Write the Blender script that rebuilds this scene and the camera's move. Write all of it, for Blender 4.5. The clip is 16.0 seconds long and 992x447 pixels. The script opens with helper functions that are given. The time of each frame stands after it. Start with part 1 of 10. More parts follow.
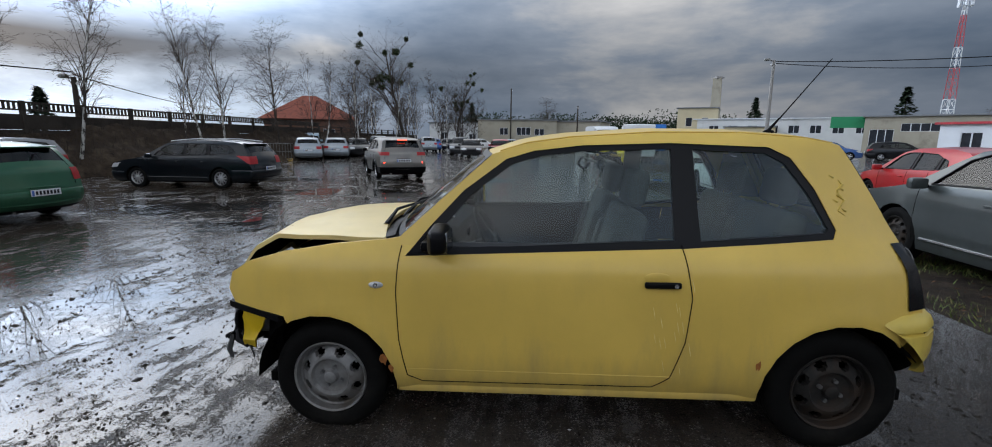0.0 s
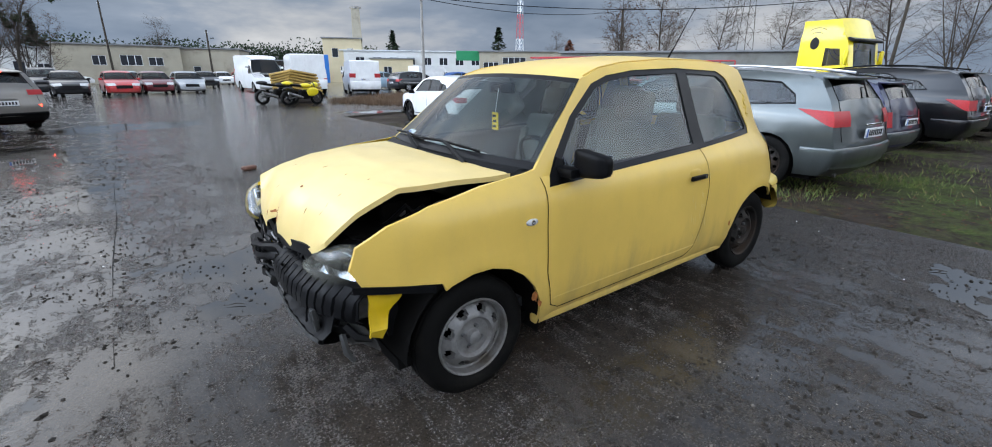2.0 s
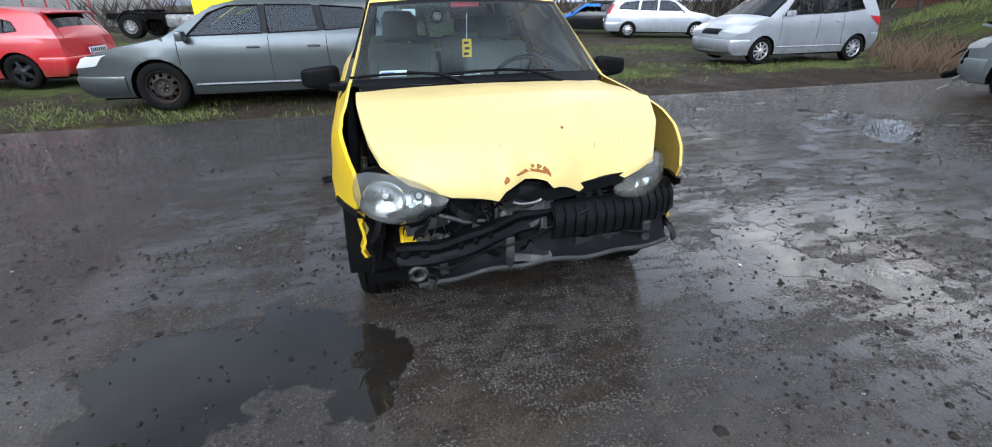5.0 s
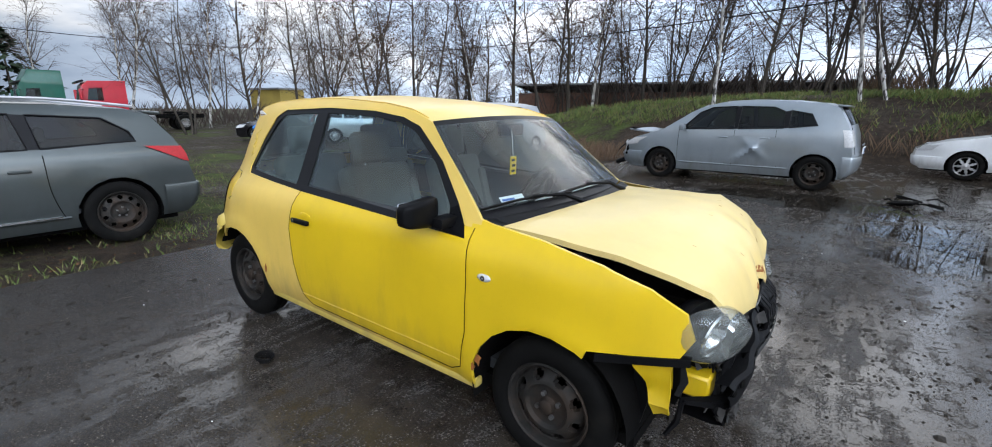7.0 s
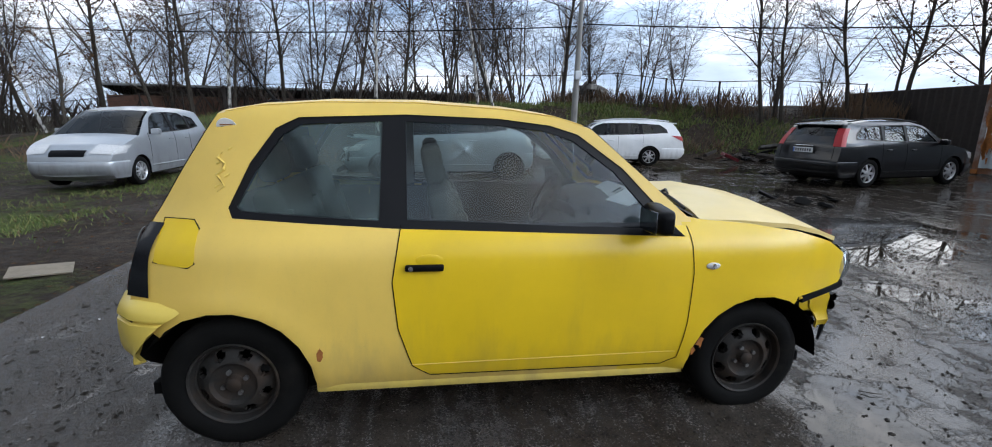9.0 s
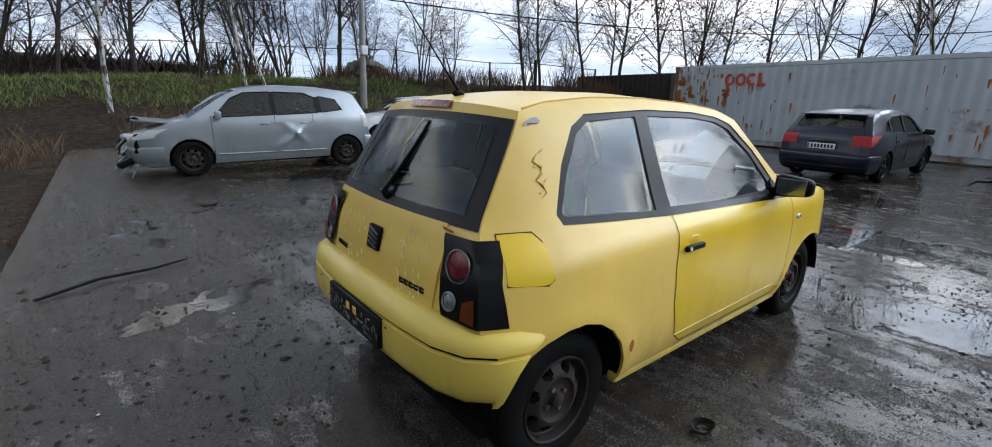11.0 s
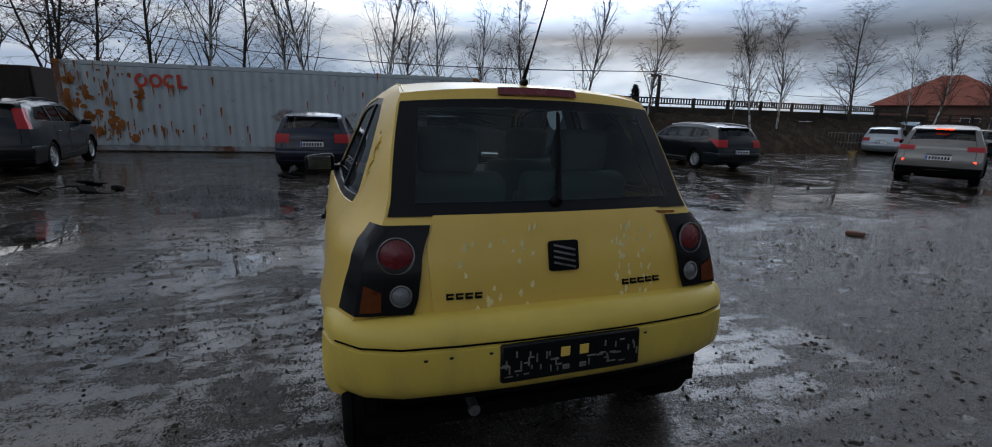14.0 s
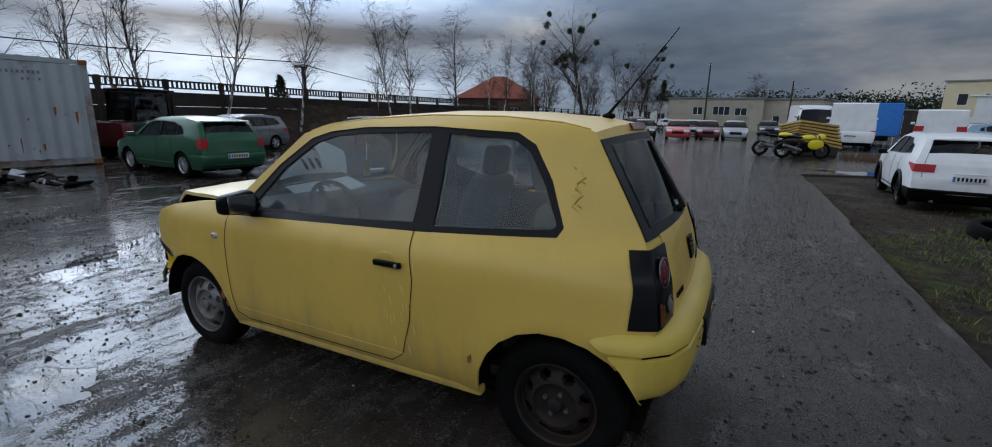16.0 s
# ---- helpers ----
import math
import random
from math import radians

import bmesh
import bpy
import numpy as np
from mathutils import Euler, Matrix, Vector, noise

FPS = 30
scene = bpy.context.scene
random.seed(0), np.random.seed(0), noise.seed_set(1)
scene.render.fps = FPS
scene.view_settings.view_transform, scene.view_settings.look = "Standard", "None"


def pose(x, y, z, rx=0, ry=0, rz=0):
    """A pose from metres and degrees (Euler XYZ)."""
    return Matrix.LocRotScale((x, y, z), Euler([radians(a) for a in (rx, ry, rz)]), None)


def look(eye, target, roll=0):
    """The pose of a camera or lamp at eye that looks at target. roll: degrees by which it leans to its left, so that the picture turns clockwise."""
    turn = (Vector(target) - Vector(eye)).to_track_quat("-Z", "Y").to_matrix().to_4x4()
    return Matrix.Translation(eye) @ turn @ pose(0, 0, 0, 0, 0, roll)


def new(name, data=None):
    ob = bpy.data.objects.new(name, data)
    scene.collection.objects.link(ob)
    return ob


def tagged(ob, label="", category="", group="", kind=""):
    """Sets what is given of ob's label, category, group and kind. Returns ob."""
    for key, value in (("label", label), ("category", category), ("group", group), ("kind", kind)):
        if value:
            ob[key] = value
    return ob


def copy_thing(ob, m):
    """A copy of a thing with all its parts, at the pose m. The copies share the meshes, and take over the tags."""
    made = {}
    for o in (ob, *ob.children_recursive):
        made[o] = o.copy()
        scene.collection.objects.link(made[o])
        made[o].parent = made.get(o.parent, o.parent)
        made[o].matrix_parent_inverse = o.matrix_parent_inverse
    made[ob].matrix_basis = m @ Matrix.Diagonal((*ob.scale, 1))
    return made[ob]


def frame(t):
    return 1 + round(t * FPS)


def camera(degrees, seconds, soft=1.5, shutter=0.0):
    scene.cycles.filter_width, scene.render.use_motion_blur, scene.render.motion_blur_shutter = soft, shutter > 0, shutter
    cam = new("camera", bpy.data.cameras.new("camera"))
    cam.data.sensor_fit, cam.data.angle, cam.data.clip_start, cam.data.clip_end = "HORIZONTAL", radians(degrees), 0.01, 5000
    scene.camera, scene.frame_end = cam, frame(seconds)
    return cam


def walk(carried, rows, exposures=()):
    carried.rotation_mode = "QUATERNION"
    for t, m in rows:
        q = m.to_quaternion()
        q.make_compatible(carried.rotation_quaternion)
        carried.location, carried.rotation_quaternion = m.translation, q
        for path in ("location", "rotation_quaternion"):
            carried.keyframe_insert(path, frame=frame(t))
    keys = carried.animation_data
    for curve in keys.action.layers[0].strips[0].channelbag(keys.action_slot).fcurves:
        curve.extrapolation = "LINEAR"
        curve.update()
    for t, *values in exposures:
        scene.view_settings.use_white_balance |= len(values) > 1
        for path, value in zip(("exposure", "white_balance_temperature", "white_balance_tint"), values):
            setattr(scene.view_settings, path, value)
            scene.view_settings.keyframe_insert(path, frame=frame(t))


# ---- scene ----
cam = camera(92.7, 16.0, soft=1.0)
PATH = [
    (0, (0.218, 2.815, 1.403), (0.359, 0.852, 1.05), 0.6),
    (0.5, (0.814, 2.767, 1.347), (0.717, 0.839, 0.824), 0.8),
    (1, (1.37, 2.633, 1.379), (0.812, 0.795, 0.822), 0.4),
    (1.5, (1.867, 2.487, 1.352), (0.876, 0.854, 0.76), 0.3),
    (2, (2.19, 2.257, 1.353), (1.047, 0.732, 0.749), 0.4),
    (2.5, (2.389, 1.915, 1.32), (1.126, 0.494, 0.699), 0.8),
    (3, (2.546, 1.51, 1.281), (1.129, 0.269, 0.608), 0.7),
    (3.2, (2.649, 1.326, 1.32), (1.113, 0.271, 0.591), 0.3),
    (5.3, (3.428, -0.888, 1.334), (1.728, -0.171, 0.562), -0.1),
    (5.5, (3.344, -1.061, 1.337), (1.699, -0.166, 0.633), 0.1),
    (6, (2.995, -1.477, 1.339), (1.48, -0.295, 0.783), 0.3),
    (6.5, (2.595, -1.838, 1.355), (1.238, -0.459, 0.848), 0.7),
    (7, (1.99, -2.173, 1.387), (0.825, -0.617, 0.918), 0.3),
    (7.5, (1.46, -2.489, 1.331), (0.911, -0.614, 0.903), 0.1),
    (8, (0.835, -2.649, 1.382), (0.785, -0.696, 0.954), 0.2),
    (8.2, (0.644, -2.699, 1.373), (0.667, -0.744, 0.952), 0.2),
    (10.3, (-1.921, -2.32, 1.416), (-1.116, -0.559, 0.914), 0.8),
    (10.5, (-2.057, -2.228, 1.427), (-1.157, -0.516, 0.919), 0.7),
    (11, (-2.375, -1.838, 1.44), (-1.156, -0.34, 0.922), 0.8),
    (11.5, (-2.607, -1.368, 1.426), (-1.013, -0.279, 0.907), 1.2),
    (12, (-2.692, -0.875, 1.419), (-0.862, -0.282, 0.87), 2.0),
    (12.5, (-2.885, -0.548, 1.361), (-0.983, -0.215, 0.841), 1.3),
    (13, (-3.001, -0.121, 1.343), (-1.069, -0.091, 0.828), 1.5),
    (13.5, (-3.047, 0.269, 1.331), (-1.124, -0.011, 0.859), 1.5),
    (14, (-2.973, 0.733, 1.314), (-1.125, 0.107, 0.875), 1.6),
    (14.5, (-2.779, 1.144, 1.387), (-1.077, 0.19, 0.946), 1.5),
    (15, (-2.523, 1.657, 1.496), (-1.091, 0.34, 1.031), 0.8),
    (15.5, (-2.11, 2.076, 1.476), (-0.976, 0.493, 1.021), 1.1),
    (16, (-1.719, 2.393, 1.449), (-0.83, 0.659, 1.001), 1.1),
]
# seconds, stops, white balance
EXPOSURES = [(0, 0.0, 6900, 10), (1.5, 0.76, 6700, 9), (3, 0.85, 6800, 10), (5.5, 0.98, 6800, 10), (7, 0.64, 6900, 10), (8, 0.47, 6800, 9), (10.5, 0.35, 6950, 10), (12, 0.03, 7100, 10), (12.5, -0.28, 6950, 10), (13.5, -0.58, 6750, 10), (14.5, -0.55, 6750, 9), (16, -0.4, 6600, 9)]
walk(cam, [(t, look(eye, target, roll)) for t, eye, target, roll in PATH], EXPOSURES)

# ---- world and light ----
world = bpy.data.worlds.new("overcast_sky")
scene.world = world
world.use_nodes = True


def wire(tree, kind, **values):
    n = tree.nodes.new(kind)
    for key, value in values.items():
        n.inputs[key.replace("_", " ")].default_value = value
    return n


def ramp(tree, src, stops):
    n = tree.nodes.new("ShaderNodeValToRGB")
    while len(n.color_ramp.elements) < len(stops):
        n.color_ramp.elements.new(0.5)
    for e, (p, c) in zip(n.color_ramp.elements, stops):
        e.position, e.color = p, (*c, 1) if len(c) == 3 else c
    tree.links.new(src, n.inputs[0])
    return n.outputs[0]


def maths(tree, op, a, b=0.0, c=0.0, clamp=False):
    n = tree.nodes.new("ShaderNodeMath")
    n.operation, n.use_clamp = op, clamp
    for i, v in enumerate((a, b, c)):
        if isinstance(v, (int, float)):
            n.inputs[i].default_value = v
        else:
            tree.links.new(v, n.inputs[i])
    return n.outputs[0]


def blend(tree, fac, a, b):
    n = tree.nodes.new("ShaderNodeMix")
    n.data_type = "RGBA"
    for i, v in ((0, fac), (6, a), (7, b)):
        if isinstance(v, (int, float)):
            n.inputs[i].default_value = v
        elif isinstance(v, tuple):
            n.inputs[i].default_value = (*v, 1)
        else:
            tree.links.new(v, n.inputs[i])
    return n.outputs[2]


SUN_AZ, SUN_EL = -34.0, 17.0   # degrees from +x, above the horizon
wt = world.node_tree
wt.nodes.clear()
sky = wt.nodes.new("ShaderNodeTexSky")
sky.sky_type, sky.sun_disc = "NISHITA", False
sky.sun_elevation, sky.sun_rotation = radians(SUN_EL), radians(90 - SUN_AZ)
sky.dust_density = 3.0
co = wt.nodes.new("ShaderNodeTexCoord")
mp = wt.nodes.new("ShaderNodeMapping")
mp.inputs["Scale"].default_value = (1.0, 1.0, 3.4)
wt.links.new(co.outputs["Generated"], mp.inputs[0])
cl = wire(wt, "ShaderNodeTexNoise", Scale=2.5, Detail=10.0, Roughness=0.56, Distortion=0.15)
wt.links.new(mp.outputs[0], cl.inputs["Vector"])
cl2 = wire(wt, "ShaderNodeTexNoise", Scale=0.9, Detail=3.0, Roughness=0.5)
wt.links.new(mp.outputs[0], cl2.inputs["Vector"])
# clouds brighten towards the low sun and darken on the far side
sep = wt.nodes.new("ShaderNodeVectorMath")
sep.operation = "DOT_PRODUCT"
wt.links.new(co.outputs["Generated"], sep.inputs[0])
sep.inputs[1].default_value = (math.cos(radians(SUN_AZ)) * 0.985, math.sin(radians(SUN_AZ)) * 0.985, 0.12)
sunny = maths(wt, "MULTIPLY_ADD", sep.outputs["Value"], 0.5, 0.5, clamp=True)
glow = maths(wt, "POWER", sunny, 14.0)
xyz = wt.nodes.new("ShaderNodeSeparateXYZ")
wt.links.new(co.outputs["Generated"], xyz.inputs[0])
# bright broken cloud stands towards +y, a dark deck over the rest, thinner again overhead
light = wt.nodes.new("ShaderNodeVectorMath")
light.operation = "DOT_PRODUCT"
wt.links.new(co.outputs["Generated"], light.inputs[0])
light.inputs[1].default_value = (math.cos(radians(75)), math.sin(radians(75)), 0)
north = maths(wt, "MULTIPLY_ADD", light.outputs["Value"], 0.9, 0.33, clamp=True)
over = maths(wt, "MULTIPLY", maths(wt, "SUBTRACT", xyz.outputs[2], 0.27), 2.6, clamp=True)
dens = maths(wt, "MULTIPLY_ADD", cl2.outputs[0], 0.45, maths(wt, "MULTIPLY", cl.outputs[0], 0.75))
cloud = ramp(wt, dens, [(0.40, (0.98, 0.99, 1.0)), (0.50, (0.70, 0.73, 0.77)), (0.60, (0.37, 0.45, 0.57)), (0.78, (0.17, 0.245, 0.36))])
north = maths(wt, "MULTIPLY", north, maths(wt, "SUBTRACT", 1.0, maths(wt, "MULTIPLY", over, 0.6)))
halfway = maths(wt, "SUBTRACT", 1.0, maths(wt, "MULTIPLY", maths(wt, "ABSOLUTE", maths(wt, "SUBTRACT", xyz.outputs[2], 0.40)), 3.6), clamp=True)
gain = maths(wt, "ADD", maths(wt, "MULTIPLY_ADD", north, 1.15, 0.37), maths(wt, "MULTIPLY_ADD", over, 0.40, maths(wt, "MULTIPLY", halfway, maths(wt, "MULTIPLY_ADD", north, 1.1, 0.52))))
low = maths(wt, "SUBTRACT", 1.0, maths(wt, "MULTIPLY", maths(wt, "ABSOLUTE", maths(wt, "MULTIPLY_ADD", cl.outputs[0], 0.16, maths(wt, "SUBTRACT", xyz.outputs[2], 0.135))), 12.0), clamp=True)
gain = maths(wt, "ADD", gain, maths(wt, "MULTIPLY", low, maths(wt, "MULTIPLY", glow, 2.6)))
# thin bright cloud veils the sun itself, above the dark deck
veil = wt.nodes.new("ShaderNodeVectorMath")
veil.operation = "DOT_PRODUCT"
wt.links.new(co.outputs["Generated"], veil.inputs[0])
veil.inputs[1].default_value = (math.cos(radians(-30)) * math.cos(radians(23)), math.sin(radians(-30)) * math.cos(radians(23)), math.sin(radians(23)))
lobe = maths(wt, "POWER", maths(wt, "MAXIMUM", veil.outputs["Value"], 0.0), 8.0)
lift = maths(wt, "MULTIPLY", maths(wt, "SUBTRACT", xyz.outputs[2], 0.15), 9.0, clamp=True)
gain = maths(wt, "ADD", gain, maths(wt, "MULTIPLY", lobe, maths(wt, "MULTIPLY", lift, 9.0)))
cg = wt.nodes.new("ShaderNodeVectorMath")
cg.operation = "SCALE"
wt.links.new(cloud, cg.inputs[0])
wt.links.new(gain, cg.inputs["Scale"])
warm = blend(wt, maths(wt, "MULTIPLY", low, glow, clamp=True), (0.97, 0.99, 1.04), (1.02, 1.0, 0.94))
cw = wt.nodes.new("ShaderNodeVectorMath")
cw.operation = "MULTIPLY"
wt.links.new(cg.outputs[0], cw.inputs[0])
wt.links.new(warm, cw.inputs[1])
bg1 = wire(wt, "ShaderNodeBackground", Strength=0.09)
wt.links.new(sky.outputs[0], bg1.inputs[0])
bg2 = wire(wt, "ShaderNodeBackground", Strength=1.15)
wt.links.new(cw.outputs[0], bg2.inputs[0])
mixs = wire(wt, "ShaderNodeMixShader", Fac=0.97)
wt.links.new(bg1.outputs[0], mixs.inputs[1])
wt.links.new(bg2.outputs[0], mixs.inputs[2])
wo = wt.nodes.new("ShaderNodeOutputWorld")
wt.links.new(mixs.outputs[0], wo.inputs[0])

sun = new("sun", bpy.data.lights.new("sun", "SUN"))
sun.data.energy, sun.data.angle, sun.data.color = 0.6, radians(100), (1.0, 0.95, 0.87)
sun.matrix_world = look((0, 0, 30), Vector((0, 0, 30)) - Vector((math.cos(radians(SUN_AZ)) * math.cos(radians(SUN_EL)), math.sin(radians(SUN_AZ)) * math.cos(radians(SUN_EL)), math.sin(radians(SUN_EL)))))

# ---- materials ----


def material(name):
    m = bpy.data.materials.new(name)
    m.use_nodes = True
    t = m.node_tree
    p = t.nodes["Principled BSDF"]
    return m, t, p


def coords(t, scale=(1, 1, 1), space="Object"):
    c = t.nodes.new("ShaderNodeTexCoord")
    mpn = t.nodes.new("ShaderNodeMapping")
    mpn.inputs["Scale"].default_value = scale
    t.links.new(c.outputs[space], mpn.inputs[0])
    return mpn.outputs[0]


def noise_at(t, vec, scale, detail=4.0, rough=0.55, distort=0.0):
    n = wire(t, "ShaderNodeTexNoise", Scale=scale, Detail=detail, Roughness=rough, Distortion=distort)
    t.links.new(vec, n.inputs["Vector"])
    return n.outputs[0]


def bump(t, p, height, strength, dist=0.01):
    b = wire(t, "ShaderNodeBump", Strength=strength, Distance=dist)
    t.links.new(height, b.inputs["Height"])
    t.links.new(b.outputs[0], p.inputs["Normal"])


def rough_paint(name, colour, rough=0.5, vary=0.25, scale=6.0, metal=0.0, bumps=0.1, coat=0.0, fine=60.0, dirt=None, dirt_at=(0.55, 0.75)):
    """A surface with broad variation, fine grain and, where given, patches of dirt."""
    m, t, p = material(name)
    v = coords(t)
    broad = noise_at(t, v, scale, 5.0)
    grain = noise_at(t, v, fine, 3.0)
    dark = tuple(c * (1 - vary) for c in colour)
    light = tuple(min(1, c * (1 + vary * 0.6)) for c in colour)
    col = ramp(t, maths(t, "MULTIPLY_ADD", grain, 0.3, maths(t, "MULTIPLY", broad, 0.7)), [(0.3, dark), (0.5, colour), (0.7, light)])
    if dirt:
        patch = ramp(t, noise_at(t, v, scale * 0.45, 8.0, 0.65), [(dirt_at[0], (0, 0, 0)), (dirt_at[1], (1, 1, 1))])
        col = blend(t, patch, col, dirt)
    t.links.new(col, p.inputs["Base Color"])
    r = maths(t, "MULTIPLY_ADD", broad, 0.3, rough - 0.15, clamp=True)
    t.links.new(r, p.inputs["Roughness"])
    p.inputs["Metallic"].default_value = metal
    p.inputs["Specular IOR Level"].default_value = (0.07 if max(colour) < 0.0065 else 0.16) if max(colour) < 0.12 else 0.4
    p.inputs["Coat Weight"].default_value = coat
    p.inputs["Coat Roughness"].default_value = 0.08
    if bumps:
        bump(t, p, grain, bumps, 0.003)
    return m


def car_paint(name, colour, metal=0.0, rough=0.32, coat=0.7, grime=(0.16, 0.14, 0.11), amount=1.0):
    """Car paint with clear coat, a film of road dirt that thickens on the low panels in patches, and dried drops."""
    m, t, p = material(name)
    v = coords(t)
    broad = noise_at(t, v, 2.2, 5.0)
    streak = noise_at(t, coords(t, (9.0, 9.0, 2.2)), 1.0, 6.0, 0.6)
    specks = noise_at(t, v, 140.0, 2.0)
    z = t.nodes.new("ShaderNodeSeparateXYZ")
    t.links.new(v, z.inputs[0])
    splash = maths(t, "MULTIPLY", maths(t, "SUBTRACT", maths(t, "MULTIPLY_ADD", streak, 0.75, 0.12), z.outputs[2]), 2.4, clamp=True)
    film = maths(t, "ADD", maths(t, "MULTIPLY", splash, 0.55), maths(t, "MULTIPLY", ramp(t, specks, [(0.62, (0, 0, 0)), (0.75, (1, 1, 1))]), 0.10))
    film = maths(t, "MULTIPLY", maths(t, "ADD", film, maths(t, "MULTIPLY", ramp(t, streak, [(0.5, (0, 0, 0)), (0.8, (1, 1, 1))]), 0.12)), amount, clamp=True)
    base = ramp(t, broad, [(0.3, tuple(c * 0.9 for c in colour)), (0.7, tuple(min(1, c * 1.06) for c in colour))])
    t.links.new(blend(t, film, base, grime), p.inputs["Base Color"])
    t.links.new(maths(t, "MULTIPLY_ADD", film, 0.5, maths(t, "MULTIPLY_ADD", broad, 0.12, rough - 0.06), clamp=True), p.inputs["Roughness"])
    p.inputs["Metallic"].default_value = metal
    p.inputs["Specular IOR Level"].default_value = 0.10 if max(colour) < 0.12 else 0.35
    t.links.new(maths(t, "MULTIPLY", maths(t, "SUBTRACT", 1.0, film), coat), p.inputs["Coat Weight"])
    p.inputs["Coat Roughness"].default_value = 0.06
    bump(t, p, specks, 0.015, 0.002)
    return m


def glass(name, tint, gloss_rough=0.02, fog=0.0, fog_colour=(0.55, 0.58, 0.58), ior=1.45):
    """Thin glass: clear with a tint, gloss by Fresnel, and a patchy film of condensation, which on the hatchback's side
    panes also paints in reflected sky.
    """
    m, t, p = material(name)
    t.nodes.remove(p)
    out = t.nodes["Material Output"]
    tr = wire(t, "ShaderNodeBsdfTransparent")
    tr.inputs[0].default_value = (*tint, 1)
    gl = wire(t, "ShaderNodeBsdfGlossy", Roughness=gloss_rough)
    fr = wire(t, "ShaderNodeFresnel", IOR=ior)
    body = tr.outputs[0]
    if fog:
        di = wire(t, "ShaderNodeBsdfDiffuse")
        di.inputs[0].default_value = (*fog_colour, 1)
        v = coords(t)
        patch = maths(t, "MULTIPLY", ramp(t, noise_at(t, v, 2.6, 5.0, 0.6, 0.6), [(0.38, (0.1, 0.1, 0.1)), (0.62, (1, 1, 1))]), fog)
        mx = t.nodes.new("ShaderNodeMixShader")
        t.links.new(patch, mx.inputs[0])
        t.links.new(body, mx.inputs[1])
        t.links.new(di.outputs[0], mx.inputs[2])
        body = mx.outputs[0]
    ms = t.nodes.new("ShaderNodeMixShader")
    t.links.new(fr.outputs[0], ms.inputs[0])
    t.links.new(body, ms.inputs[1])
    t.links.new(gl.outputs[0], ms.inputs[2])
    t.links.new(ms.outputs[0], out.inputs[0])
    return m


M = {}
M["yellow"] = car_paint("yellow_paint", (0.69, 0.462, 0.095), rough=0.40, coat=0.25, grime=(0.24, 0.19, 0.10), amount=0.85)
M["yellow_faded"] = car_paint("faded_yellow_paint", (0.70, 0.525, 0.205), rough=0.45, coat=0.2, grime=(0.30, 0.24, 0.13), amount=0.9)
M["yellow_fresh"] = car_paint("bright_yellow_paint", (0.70, 0.462, 0.012), rough=0.36, coat=0.3, grime=(0.2, 0.16, 0.06), amount=0.65)
M["yellow_mid"] = car_paint("worn_yellow_paint", (0.64, 0.465, 0.085), rough=0.45, coat=0.2, grime=(0.22, 0.17, 0.08), amount=0.9)
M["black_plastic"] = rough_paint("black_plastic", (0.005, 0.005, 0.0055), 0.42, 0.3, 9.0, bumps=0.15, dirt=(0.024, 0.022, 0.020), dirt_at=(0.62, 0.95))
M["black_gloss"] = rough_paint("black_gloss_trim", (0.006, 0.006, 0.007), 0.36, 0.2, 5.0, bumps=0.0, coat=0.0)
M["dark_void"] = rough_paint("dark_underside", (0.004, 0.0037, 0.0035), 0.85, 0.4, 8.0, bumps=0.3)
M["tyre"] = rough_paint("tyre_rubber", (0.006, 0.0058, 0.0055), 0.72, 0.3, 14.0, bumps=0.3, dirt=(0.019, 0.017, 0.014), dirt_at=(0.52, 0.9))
M["steel_rim"] = rough_paint("grey_steel_rim", (0.22, 0.215, 0.21), 0.5, 0.3, 12.0, metal=0.35, bumps=0.2, dirt=(0.09, 0.075, 0.06), dirt_at=(0.46, 0.7))
M["rusty_rim"] = rough_paint("dark_rusty_rim", (0.026, 0.024, 0.022), 0.62, 0.35, 14.0, metal=0.2, bumps=0.3, dirt=(0.05, 0.031, 0.020), dirt_at=(0.45, 0.75))
M["alloy"] = rough_paint("silver_alloy", (0.55, 0.55, 0.56), 0.33, 0.15, 10.0, metal=0.7, bumps=0.05, dirt=(0.2, 0.18, 0.15), dirt_at=(0.55, 0.8))
M["dark_alloy"] = rough_paint("dark_alloy", (0.03, 0.03, 0.032), 0.35, 0.2, 10.0, metal=0.4, bumps=0.05)
M["chrome"] = rough_paint("chrome", (0.72, 0.73, 0.74), 0.17, 0.1, 9.0, metal=1.0, bumps=0.0)
M["mirror_face"] = rough_paint("dark_mirror", (0.22, 0.23, 0.24), 0.12, 0.1, 9.0, metal=1.0, bumps=0.0)
M["bare_metal"] = rough_paint("scuffed_metal", (0.23, 0.23, 0.23), 0.48, 0.4, 16.0, metal=0.7, bumps=0.3, dirt=(0.06, 0.05, 0.04), dirt_at=(0.42, 0.7))
M["scuffed_plastic"] = rough_paint("scuffed_grey_plastic", (0.035, 0.035, 0.034), 0.5, 0.5, 12.0, bumps=0.4, dirt=(0.10, 0.096, 0.088), dirt_at=(0.5, 0.72))
M["rust"] = rough_paint("rust", (0.29, 0.10, 0.022), 0.85, 0.5, 30.0, bumps=0.5)
# side panes: the blue-green mist colour also stands in for sky reflection
M["glass"] = glass("window_glass", (0.72, 0.80, 0.79), fog=0.08, fog_colour=(0.36, 0.46, 0.50), ior=1.5)
M["windscreen"] = glass("windscreen_glass", (0.78, 0.86, 0.85), fog=0.05, fog_colour=(0.5, 0.57, 0.57))
